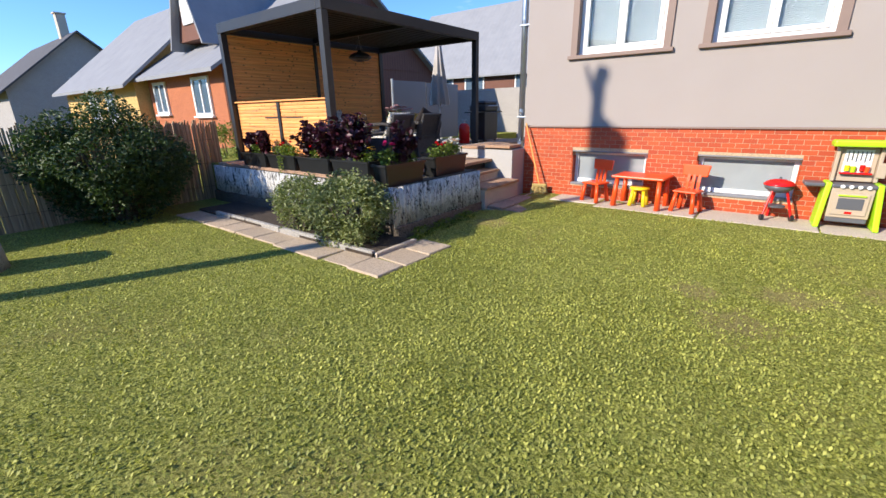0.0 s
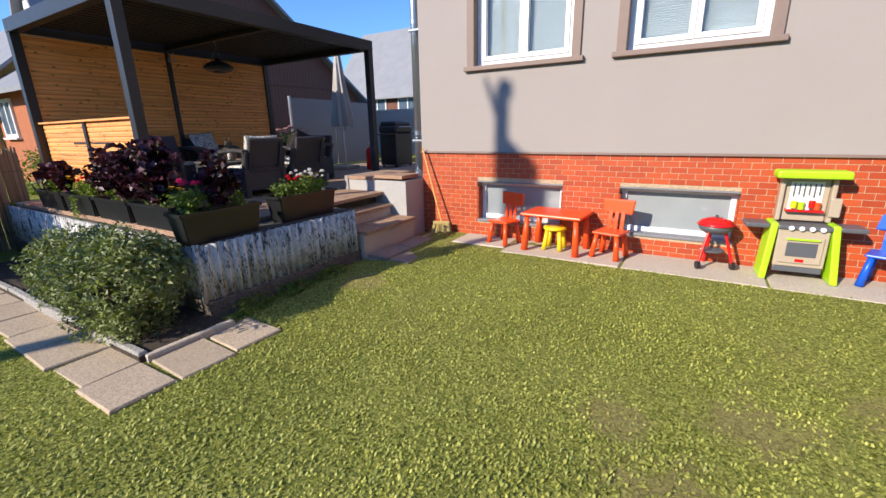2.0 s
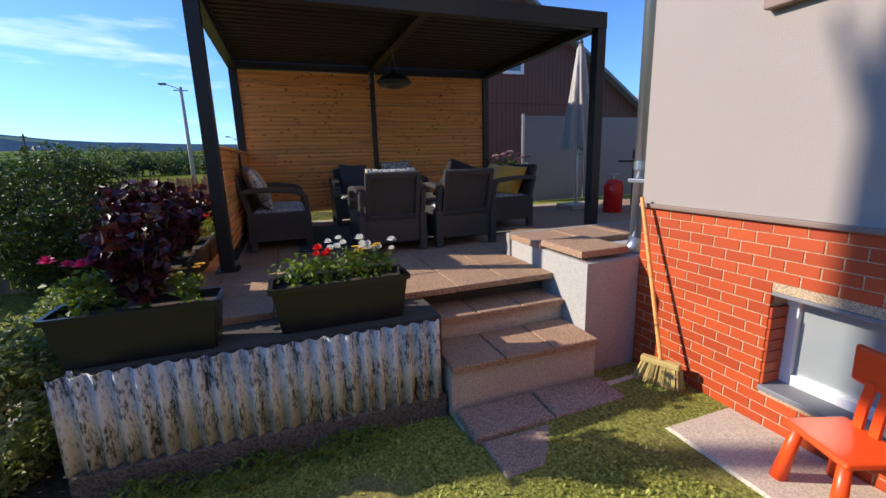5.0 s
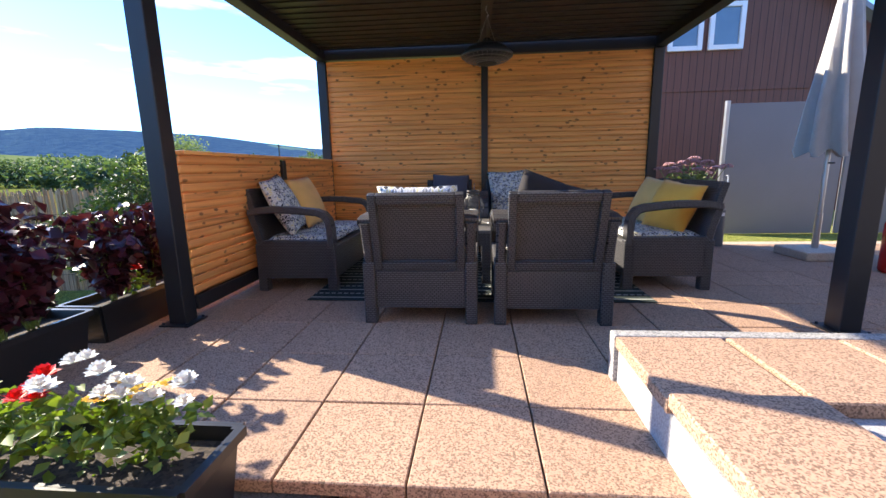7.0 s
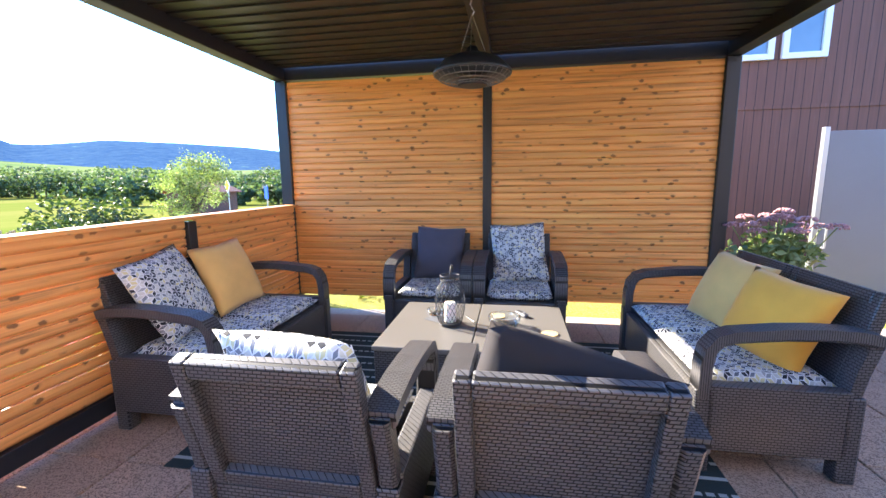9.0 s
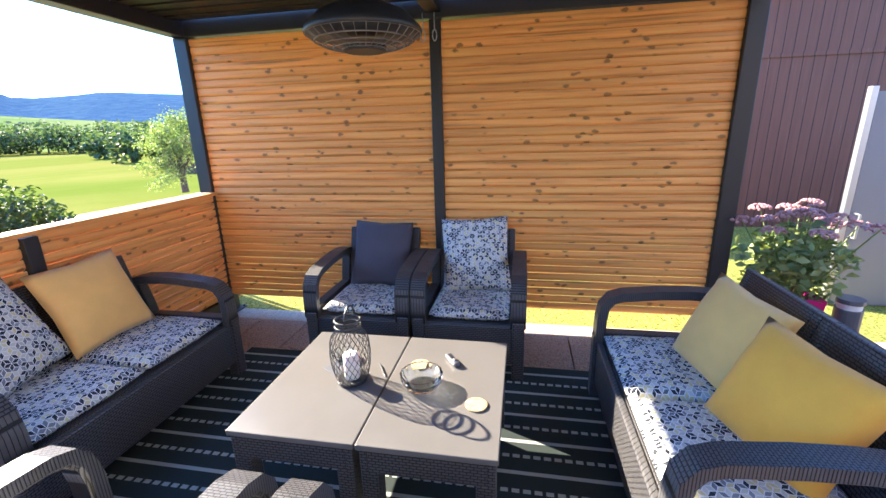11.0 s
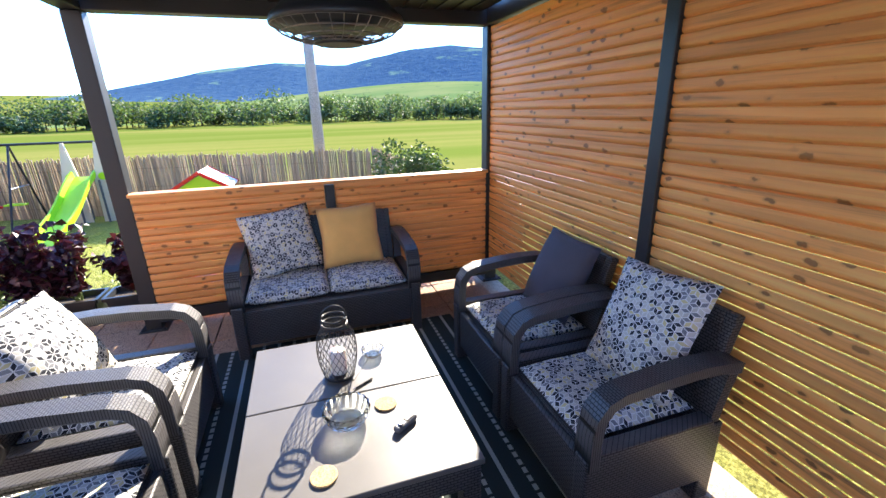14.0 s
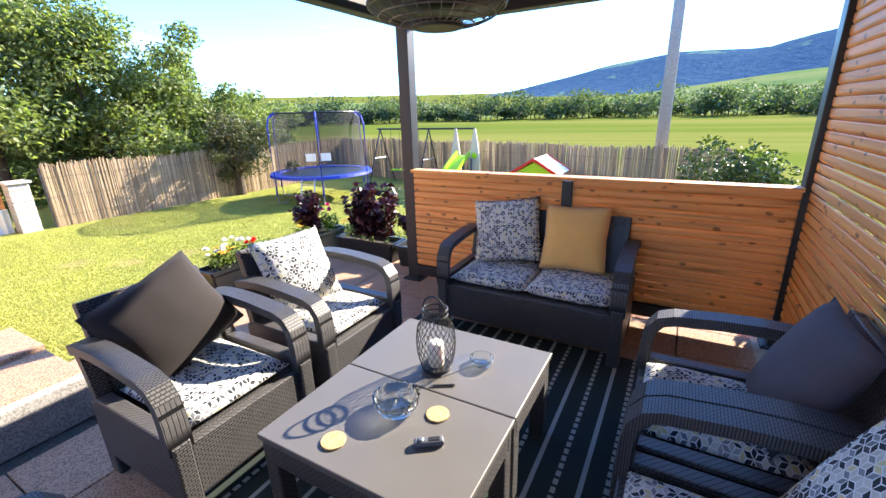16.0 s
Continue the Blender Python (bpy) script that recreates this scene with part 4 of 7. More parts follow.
# ---- right side of the terrace ----
def closed_umbrella():
    u = thing("parasol", "closed grey parasol with steel pole on a concrete base", "parasol", pose(-7.70, 9.55, FLOOR))
    bm = B()
    box(bm, -0.24, 0.24, -0.24, 0.24, 0.0, 0.09, 0.015)
    part("base", bm, M_CONC, u, "square grey concrete base")
    part("pole", rod(B(), (0, 0, 0.09), (0, 0, 2.72), 0.022, 0.022, 14), M_STEEL, u)
    part("sleeve", rod(B(), (0, 0, 0.09), (0, 0, 0.45), 0.032, 0.030, 14), M_STEEL, u)
    bm = B()
    rings = []
    for j, (r, z) in enumerate(((0.03, 2.74), (0.06, 2.66), (0.085, 2.4), (0.12, 2.0), (0.17, 1.5), (0.21, 1.15), (0.20, 1.08))):
        ring = []
        for k in range(32):
            a = k * math.pi / 16
            q = r * (1 + (0.38 if k % 4 < 2 else -0.25) * min(1, j / 4))
            ring.append(bm.verts.new((q * math.cos(a + 0.08 * j), q * math.sin(a + 0.08 * j), z - (0.07 if j > 4 and k % 4 < 2 else 0))))
        rings.append(ring)
    for a, b in zip(rings, rings[1:]):
        for k in range(32):
            bm.faces.new((a[k], a[(k + 1) % 32], b[(k + 1) % 32], b[k]))
    bm.faces.new(rings[0])
    part("canopy", bm, M_UMB, u, "folded grey cloth", True)
    part("finial", lathe(B(), [(0.02, 2.72), (0.035, 2.76), (0.02, 2.80), (0.005, 2.82)], 12), M_BLACK, u)
    part("crank", rod(B(), (0.02, 0, 0.95), (0.09, 0, 0.95), 0.008, 0.008, 8), M_BLACK, u)


closed_umbrella()
g = thing("side_screen", "grey pull-out fabric wind screen on a metal post", "screen", pose(-0.45, 0.385, 0.01))
bm = B()
box(bm, -8.98, -8.94, 9.12, 10.62, 0.60, 2.38, 0.004)
part("panel", bm, M_GREY_GATE, g)
bm = B()
box(bm, -8.97, -8.93, 10.66, 12.4, 0.60, 2.36, 0.004)
part("panel", bm, M_GREY_GATE, g)
bm = B()
box(bm, -8.985, -8.935, 9.065, 9.115, 0.5, 2.42, 0.004)
part("screen_post", bm, M_STEEL, g, "bare aluminium post")
bm = B()
rod(bm, (-8.93, 9.14, 1.42), (-8.86, 9.14, 1.42), 0.008, 0.008, 8)
rod(bm, (-8.86, 9.14, 1.42), (-8.86, 9.14, 1.22), 0.010, 0.010, 8)
rod(bm, (-8.93, 9.14, 1.22), (-8.86, 9.14, 1.22), 0.008, 0.008, 8)
part("handle", bm, M_STEEL, g)
# dark grill and red trolley by the landing
gr = thing("gas_grill", "black covered gas grill with side shelves", "grill", pose(-6.9, 10.6, FLOOR, 0, 0, -90))
bm = B()
box(bm, -0.35, 0.35, -0.25, 0.25, 0.06, 0.82, 0.02)
part("cabinet", bm, M_BLACK, gr)
bm = B()
box(bm, -0.36, 0.36, -0.27, 0.27, 0.83, 1.02, 0.05)
box(bm, -0.34, 0.34, -0.24, 0.24, 1.0, 1.12, 0.05)
part("lid", bm, M_BLACK, gr)
part("handle", rod(B(), (-0.25, 0.30, 0.98), (0.25, 0.30, 0.98), 0.012, 0.012, 10), M_STEEL, gr)
for sx in (-1, 1):
    bm = B()
    box(bm, sx * 0.52 - 0.15, sx * 0.52 + 0.15, -0.22, 0.22, 0.80, 0.83, 0.006)
    part("side_shelf", bm, M_BLACK, gr)
    for sy in (-1, 1):
        part("castor", rod(B(), (sx * 0.30, sy * 0.2 - 0.015, 0.03), (sx * 0.30, sy * 0.2 + 0.015, 0.03), 0.03, 0.03, 12), M_BLACK, gr)
bt = thing("gas_bottle", "red steel gas bottle standing beside the grill", "bottle", pose(-7.0, 9.75, FLOOR))
part("body", lathe(B(), [(0.13, 0.0), (0.15, 0.02), (0.15, 0.42), (0.12, 0.50), (0.05, 0.54)], 24), M_RED, bt, "", True)
part("collar", tube(B(), [(0.07 * math.cos(a * 0.52), 0.07 * math.sin(a * 0.52), 0.62) for a in range(12)], 0.01, 6, True), M_STEEL, bt)
part("valve", rod(B(), (0, 0, 0.53), (0, 0, 0.62), 0.02, 0.015, 10), M_STEEL, bt)
bl = thing("bollard_lamp", "dark grey bollard lamp with pale ring standing by the gate", "lamp", pose(-8.36, 8.93, FLOOR))
part("column", rod(B(), (0, 0, 0), (0, 0, 0.36), 0.075, 0.075, 20), M_GREY_P, bl)
part("ring", rod(B(), (0, 0, 0.361), (0, 0, 0.40), 0.065, 0.065, 20), M_WHITE, bl, "pale translucent ring")
part("cap", rod(B(), (0, 0, 0.401), (0, 0, 0.43), 0.078, 0.075, 20), M_GREY_P, bl)

# ---- toys by the house wall ----
PAV = 0.012


def toy_leg(bm, x, y, z1, r0, r1, spread):
    rod(bm, (x + spread[0], y + spread[1], 0.0), (x, y, z1), r0, r1, 14)
    return bm


def kids_chair(material, label, m):
    c = thing("toy_chair", label, "chair", None, "toy furniture")
    for sx in (-1, 1):
        for sy in (-1, 1):
            part("leg", toy_leg(B(), sx * 0.115, sy * 0.105, 0.30, 0.035, 0.024, (sx * 0.035, sy * 0.035)), material, c, "", True)
    bm = B()
    box(bm, -0.165, 0.165, -0.15, 0.15, 0.285, 0.315, 0.014)
    part("seat", bm, material, c)
    for x in (-0.075, 0.0, 0.075):
        bm = sweep(B(), [(x, -0.125, 0.30), (x, -0.135, 0.42), (x, -0.155, 0.53)], 0.042, 0.024)
        part("spindle", bm, material, c)
    bm = B()
    box(bm, -0.175, 0.175, -0.178, -0.145, 0.50, 0.67, 0.016)
    for v in bm.verts:
        v.co.y -= 0.10 * (v.co.z - 0.5)
        v.co.x *= 1 + 0.12 * (v.co.z - 0.5) / 0.17
    part("backrest", bm, material, c)
    c.matrix_world = m
    return c


def kids_table(m):
    c = thing("toy_table", "orange plastic toy table with tapered legs", "table", None, "toy furniture")
    bm = B()
    box(bm, -0.385, 0.385, -0.275, 0.275, 0.445, 0.485, 0.018)
    part("tabletop", bm, M_ORANGE, c)
    for sx in (-1, 1):
        for sy in (-1, 1):
            part("leg", toy_leg(B(), sx * 0.31, sy * 0.205, 0.45, 0.045, 0.030, (sx * 0.02, sy * 0.02)), M_ORANGE, c, "", True)
    c.matrix_world = m


kids_chair(M_ORANGE, "orange plastic toy chair beside the toy table", pose(-2.36, 6.93, PAV, 0, 0, 160))
kids_table(pose(-1.64, 6.91, PAV, 0, 0, -4))
kids_chair(M_ORANGE, "orange plastic toy chair in front of the cellar window", pose(-0.98, 6.875, PAV, 0, 0, 166))
st = thing("toy_stool", "yellow plastic toy stool under the toy table", "stool", None, "toy furniture")
for sx in (-1, 1):
    for sy in (-1, 1):
        part("leg", toy_leg(B(), sx * 0.075, sy * 0.075, 0.25, 0.032, 0.024, (sx * 0.03, sy * 0.03)), M_TOYYEL, st, "", True)
part("seat", lathe(B(), [(0.12, 0.25), (0.145, 0.26), (0.145, 0.285), (0.12, 0.295)], 28), M_TOYYEL, st, "", True)
st.matrix_world = pose(-1.66, 6.93, PAV)
kids_chair(M_BLUE, "bright blue plastic toy chair on the paving", pose(1.46, 7.0, PAV, 0, 0, 158))
kids_chair(M_BLUE, "bright blue plastic toy chair on the paving", pose(1.98, 6.98, PAV, 0, 0, 185))
kt = thing("toy_table", "blue plastic toy table beside blue chairs", "table", None, "toy furniture")
bm = B()
box(bm, -0.385, 0.385, -0.275, 0.275, 0.445, 0.485, 0.018)
part("tabletop", bm, M_BLUE, kt)
for sx in (-1, 1):
    for sy in (-1, 1):
        part("leg", toy_leg(B(), sx * 0.31, sy * 0.205, 0.45, 0.045, 0.030, (sx * 0.02, sy * 0.02)), M_BLUE, kt, "", True)
kt.matrix_world = pose(2.68, 6.93, PAV)


def toy_grill(m):
    c = thing("toy_grill", "red toy kettle grill on three legs with wheels", "toy")
    part("bowl", lathe(B(), [(0.02, 0.36), (0.10, 0.375), (0.155, 0.42), (0.17, 0.465)], 28), M_GREY_P, c, "dark plastic bowl", True)
    part("lid", lathe(B(), [(0.178, 0.466), (0.175, 0.48), (0.14, 0.515), (0.07, 0.54), (0.015, 0.545)], 28), M_RED, c, "glossy red lid", True)
    bm = tube(B(), [(0, -0.025, 0.543), (0, -0.02, 0.565), (0, 0.02, 0.565), (0, 0.025, 0.543)], 0.006, 6)
    part("knob", bm, M_BLACK, c)
    feet = [(-0.17, -0.12), (0.17, -0.12), (0.0, 0.17)]
    for i, (x, y) in enumerate(feet):
        lg = part("leg", rod(B(), (x, y, 0.04 if i < 2 else 0.0), (x * 0.5, y * 0.5, 0.385), 0.016, 0.016, 10), M_RED, c)
        if i < 2:
            part("wheel", rod(B(), (x - 0.018, y, 0.042), (x + 0.018, y, 0.042), 0.042, 0.042, 18), M_BLACK, lg)
    part("shelf", lathe(B(), [(0.11, 0.17), (0.118, 0.175), (0.118, 0.185), (0.11, 0.19)], 24), M_GREY_P, c)
    c.matrix_world = m


toy_grill(pose(0.06, 7.0, PAV, 0, 0, 20))


def toy_kitchen(m):
    c = thing("toy_kitchen", "beige and lime green toy kitchen with oven and shelf", "toy kitchen")
    for sx in (-1, 1):
        bm = B()
        box(bm, sx * 0.235 - 0.03, sx * 0.235 + 0.03, -0.14, 0.14, 0.0, 0.56, 0.012)
        for v in bm.verts:
            v.co.y -= 0.07 * (1 - v.co.z / 0.56) ** 2
            v.co.x += sx * 0.045 * (1 - v.co.z / 0.56)
        part("side_frame", bm, M_LIME, c, "lime green leg frame")
        bm = B()
        box(bm, sx * 0.37 - 0.10, sx * 0.37 + 0.10, -0.12, 0.12, 0.50, 0.545, 0.012)
        part("side_shelf", bm, M_GREY_P, c, "dark grey folding side tray")
        part("arm", box(B(), sx * 0.20 - 0.02, sx * 0.20 + 0.02, 0.02, 0.10, 0.56, 0.98, 0.01), M_BEIGE, c)
    part("oven_body", box(B(), -0.20, 0.20, -0.13, 0.13, 0.13, 0.50, 0.01), M_BEIGE, c)
    part("oven_base", box(B(), -0.195, 0.195, -0.12, 0.12, 0.07, 0.128, 0.01), M_GREY_P, c)
    dr = part("oven_door", box(B(), -0.165, 0.165, -0.148, -0.131, 0.17, 0.44, 0.006), M_BEIGE, c)
    part("window", box(B(), -0.12, 0.12, -0.153, -0.149, 0.24, 0.38, 0.003), M_GREY_P, dr, "dark oven window")
    part("handle", box(B(), -0.13, 0.13, -0.172, -0.1495, 0.405, 0.422, 0.005), M_LIME, dr)
    part("badge", box(B(), -0.035, 0.035, -0.151, -0.149, 0.185, 0.215, 0.001), M_RED, dr)
    part("worktop", box(B(), -0.21, 0.21, -0.15, 0.14, 0.502, 0.545, 0.012), M_GREY_P, c)
    for x in (-0.11, -0.03, 0.05, 0.13):
        part("dial", rod(B(), (x, -0.165, 0.522), (x, -0.150, 0.522), 0.022, 0.022, 16), M_WHITE, c)
    part("back_panel", box(B(), -0.178, 0.178, 0.07, 0.10, 0.56, 1.0, 0.01), M_BEIGE, c)
    part("display", box(B(), -0.13, 0.13, 0.062, 0.068, 0.66, 0.95, 0.003), M_WHITE, c, "pale utensil panel")
    rng = random.Random(5)
    for i, (x, z, mt) in enumerate(((-0.09, 0.73, M_TOYYEL), (-0.03, 0.72, M_LIME), (0.05, 0.74, M_RED), (0.095, 0.72, M_ORANGE))):
        part("pot", rod(B(), (x, 0.03, z - 0.04), (x, 0.03, z + 0.03), 0.024, 0.026, 12), mt, c)
    for i in range(6):
        x = -0.10 + i * 0.04
        part("utensil", box(B(), x - 0.005, x + 0.005, 0.05, 0.061, 0.80 + 0.02 * (i % 2), 0.93, 0.002), M_GREY_P, c)
    part("shelf", box(B(), -0.15, 0.15, 0.0, 0.069, 0.655, 0.675, 0.004), M_RED, c, "narrow red shelf")
    bm = B()
    box(bm, -0.28, 0.28, -0.10, 0.13, 0.985, 1.06, 0.02)
    for v in bm.verts:
        v.co.z += 0.035 * (1 - (v.co.x / 0.28) ** 2)
    part("hood", bm, M_LIME, c, "curved lime green hood")
    part("phone_box", box(B(), 0.182, 0.27, 0.0, 0.06, 0.62, 0.80, 0.008), M_BEIGE, c)
    c.matrix_world = m


toy_kitchen(pose(0.77, 7.0, PAV, 0, 0, 4))

br = thing("broom", "straw broom with wooden stick leaning on the corner", "broom")
part("stick", rod(B(), (-3.42, 7.02, 0.19), (-3.79, 7.13, 1.26), 0.014, 0.014, 10), M_PINE_X, br)
bm = B()
rng = random.Random(2)
for i in range(190):
    u = rng.uniform(-1, 1)
    w = rng.uniform(-1, 1)
    p, q = 0.12 + 0.004 * w, 0.155
    rod(bm, (-3.42 + u * p * 0.9, 7.02 + u * p * 0.40 + w * 0.02, 0.16), (-3.415 + u * q * 0.9, 6.995 + u * q * 0.40 + w * 0.04, 0.012 + rng.uniform(0, 0.02)), 0.004, 0.003, 4)
M_STRAW = plain("broom_straw", (0.50, 0.38, 0.14), 0.85, 0.0, 0.3, 40.0, 0.1)
part("bristles", bm, M_STRAW, br, "pale straw bristles")
part("binding", box(B(), -0.125, 0.125, -0.028, 0.028, 0.15, 0.19, 0.008, pose(-3.42, 7.02, 0, 0, 0, 24)), M_STRAW, br)

dp = thing("downpipe", "bluish zinc downpipe at the house corner", "downpipe", pose(0, 0, 0))
part("pipe", tube(B(), [(-3.98, 7.30, 0.90), (-3.98, 7.30, 5.5)], 0.055, 18), M_ZINC, dp, "", True)
part("shoe", tube(B(), [(-3.98, 7.30, 0.92), (-3.985, 7.28, 0.84), (-4.02, 7.22, 0.78)], 0.062, 18), M_ZINC, dp, "", True)
for z in (1.35, 2.9, 4.4):
    br_ = part("clamp", box(B(), -4.05, -3.855, 7.235, 7.365, z, z + 0.03, 0.005), M_ZINC, dp)
    part("cuff", rod(B(), (-3.98, 7.30, z + 0.10), (-3.98, 7.30, z + 0.16), 0.060, 0.060, 18), M_ZINC, dp)

# ---- planters and flowers ----
NPR = np.random.default_rng(7)
M_COLEUS = foliage("coleus_leaf", (0.022, 0.005, 0.012), (0.13, 0.018, 0.040), 0.45, 0.12)
M_GREENS = foliage("bedding_leaf", (0.09, 0.15, 0.02), (0.34, 0.42, 0.06))
M_BUSH = foliage("laurel_leaf", (0.022, 0.05, 0.015), (0.13, 0.20, 0.05), 0.6, 0.15)
M_BEDBUSH = foliage("bed_bush_leaf", (0.11, 0.15, 0.045), (0.52, 0.55, 0.26), 0.55, 0.22)
M_TREE = foliage("tree_leaf", (0.09, 0.13, 0.045), (0.42, 0.46, 0.20), 0.55, 0.42)
M_PINKTREE = foliage("pinkish_shrub_leaf", (0.05, 0.075, 0.02), (0.20, 0.17, 0.10), 0.55, 0.2)
M_FARTREE = foliage("far_tree_leaf", (0.045, 0.075, 0.035), (0.17, 0.21, 0.10), 0.7, 0.35)
M_PET_RED = plain("red_petal", (0.72, 0.012, 0.012), 0.6, 0.0, 0.1, 30.0, 0.1)
M_PET_WHITE = plain("white_petal", (0.80, 0.80, 0.76), 0.6, 0.0, 0.05, 30.0, 0.1)
M_PET_YEL = plain("yellow_petal", (0.80, 0.46, 0.012), 0.6, 0.0, 0.1, 30.0, 0.1)
M_PET_PINK = plain("magenta_petal", (0.66, 0.03, 0.20), 0.6, 0.0, 0.1, 30.0, 0.1)
M_SEDUM = plain("sedum_flower", (0.42, 0.22, 0.22), 0.8, 0.0, 0.25, 30.0, 0.3)
M_STEM = plain("green_stem", (0.16, 0.22, 0.05), 0.6, 0.0, 0.2, 20.0, 0.1)
M_BARK = stone("bark", (0.07, 0.052, 0.038), (0.12, 0.09, 0.065), 60.0, 4.0, 0.9, 0.95, 0.0)


def blob(n, c, r, rng, shell=0.55):
    """Points in an uneven ellipsoid, most of them near its skin."""
    d = rng.normal(size=(n, 3))
    d /= np.linalg.norm(d, axis=1)[:, None]
    q = shell + (1 - shell) * rng.random(n) ** 0.6
    lump = 1 + 0.22 * np.sin(d[:, 0] * 5.1 + c[0]) * np.cos(d[:, 1] * 4.3 + c[1]) + 0.15 * np.sin(d[:, 2] * 6 + c[2])
    return np.asarray(c) + d * (q * lump)[:, None] * np.asarray(r)


def flower_head(bm, c, r, petals, rng, ball=False):
    c = Vector(c)
    for layer in range(3 if ball else 1):
        for i in range(petals):
            a = i * 2 * math.pi / petals + layer * 0.4
            tilt = (0.25 + 0.45 * layer) if ball else 0.2
            d = Vector((math.cos(a) * math.cos(tilt), math.sin(a) * math.cos(tilt), math.sin(tilt)))
            s = Vector((-math.sin(a), math.cos(a), 0)) * r * 0.36
            u = Vector((0, 0, r * 0.12))
            v = [bm.verts.new(c + p) for p in (d * r * 0.1, d * r * 0.6 + s + u, d * r, d * r * 0.6 - s + u)]
            bm.faces.new(v)


def flowers(name, spots, r, petals, material, owner, ball=False, heart=None):
    for s in spots:
        bm = B()
        flower_head(bm, s, r * random.uniform(0.8, 1.15), petals, random, ball)
        fl = part(name, bm, material, owner)
        if heart:
            part("flower_heart", lathe(B(), [(r * 0.30, 0.0), (r * 0.30, r * 0.10), (r * 0.12, r * 0.2)], 10, Matrix.Translation(s)), heart, fl, "dark flower heart")


def planter(x, y, length, along, label, mix_):
    """A black plastic window box with its planting; along: 'x' or 'y'."""
    p = thing("planter", label, "planter", None, "black window boxes")
    hl, hw, h = length / 2, 0.13, 0.285
    bm = B()
    ring = lambda k, z: [bm.verts.new((sx * (hl * k[0]), sy * (hw * k[1]), z)) for sx, sy in ((-1, -1), (1, -1), (1, 1), (-1, 1))]
    rr = [ring((0.90, 0.80), 0.0), ring((0.985, 0.97), h - 0.03), ring((1.03, 1.10), h - 0.03), ring((1.03, 1.10), h), ring((0.97, 0.94), h), ring((0.94, 0.90), h - 0.05)]
    for a, b in zip(rr, rr[1:]):
        for k in range(4):
            bm.faces.new((a[k], a[(k + 1) % 4], b[(k + 1) % 4], b[k]))
    bm.faces.new(rr[0][::-1])
    bmesh.ops.bevel(bm, geom=[e for e in bm.edges if e.calc_length() > 0 and abs(e.verts[0].co.z - e.verts[1].co.z) > 0.02], offset=0.012, segments=2, affect='EDGES')
    part("box", bm, M_PLANTER, p)
    bm = B()
    box(bm, -hl * 0.94, hl * 0.94, -hw * 0.9, hw * 0.9, h - 0.07, h - 0.045)
    part("soil", bm, M_SOIL, p, "dark potting soil")
    for kind, u, size in mix_:
        cx = u * hl * 0.85
        cy = NPR.uniform(-0.03, 0.03)
        if kind == "coleus":
            pts = []
            bm = B()
            for s in range(13):
                a, q = NPR.uniform(0, 6.28), NPR.uniform(0.02, 0.20) * size
                top = Vector((cx + math.cos(a) * q, cy + math.sin(a) * q, h + (0.24 + NPR.uniform(0, 0.20)) * size))
                rod(bm, (cx + NPR.uniform(-0.03, 0.03), cy, h - 0.05), top, 0.004, 0.003, 5)
                for lv in np.linspace(0.2, 1.0, 9):
                    for _ in range(6):
                        aa, rr_ = NPR.uniform(0, 6.28), NPR.uniform(0.02, 0.065)
                        pts.append((cx + (top.x - cx) * lv + math.cos(aa) * rr_, cy + (top.y - cy) * lv + math.sin(aa) * rr_, h - 0.03 + (top.z - h + 0.03) * lv))
            part("stems", bm, M_STEM, p)
            leaves("purple_leaves", pts, 0.085, M_COLEUS, NPR, p, 0.72, 0.5, 0.6)
        else:
            n = int(150 * size)
            leaves("green_leaves", blob(n, (cx, cy, h + 0.07 * size), (0.13 * size, 0.11, 0.12 * size), NPR, 0.2), 0.045, M_GREENS, NPR, p, 0.6, 0.1)
            spots = lambda k, z: [(cx + NPR.uniform(-0.11, 0.11) * size, cy + NPR.uniform(-0.09, 0.09), h + z * size + NPR.uniform(0, 0.06)) for _ in range(k)]
            if kind == "red":
                flowers("red_flower", spots(4, 0.15), 0.036, 7, M_PET_RED, p, True)
            elif kind == "pink":
                flowers("pink_flower", spots(5, 0.20), 0.04, 7, M_PET_PINK, p, True)
            elif kind == "white":
                flowers("white_flower", spots(8, 0.17), 0.033, 7, M_PET_WHITE, p, True)
            elif kind == "yellow":
                flowers("yellow_flower", spots(9, 0.15), 0.030, 9, M_PET_YEL, p, False, M_BARK)
            elif kind == "trail":
                pts = [(cx + NPR.normal() * 0.04, -hw - 0.03 - NPR.random() * 0.05, h - NPR.random() * 0.42) for _ in range(160)]
                leaves("trailing_leaves", pts, 0.035, M_GREENS, NPR, p, 0.6, 0.6)
    p.matrix_world = pose(x, y, FLOOR - 0.048, 0, 0, 0 if along == 'x' else 90)


L_ = "black plastic window box with "
planter(-7.33, 3.84, 0.80, 'x', L_ + "purple coleus and red geranium", [("coleus", -0.5, 0.8), ("red", 0.1, 0.9), ("coleus", 0.6, 0.8)])
planter(-6.48, 3.84, 0.80, 'x', L_ + "trailing yellow bidens and coleus", [("yellow", -0.7, 0.9), ("red", -0.1, 0.9), ("trail", 0.2, 1.0), ("green", 0.6, 0.8)])
planter(-5.63, 3.84, 0.80, 'x', L_ + "tall dark purple coleus", [("coleus", -0.5, 1.2), ("coleus", 0.5, 1.1), ("red", 0.0, 0.7)])
planter(-4.78, 3.84, 0.80, 'x', L_ + "dark coleus and yellow marigolds", [("coleus", -0.65, 1.3), ("coleus", -0.1, 1.4), ("coleus", 0.35, 1.2), ("yellow", 0.75, 0.9)])
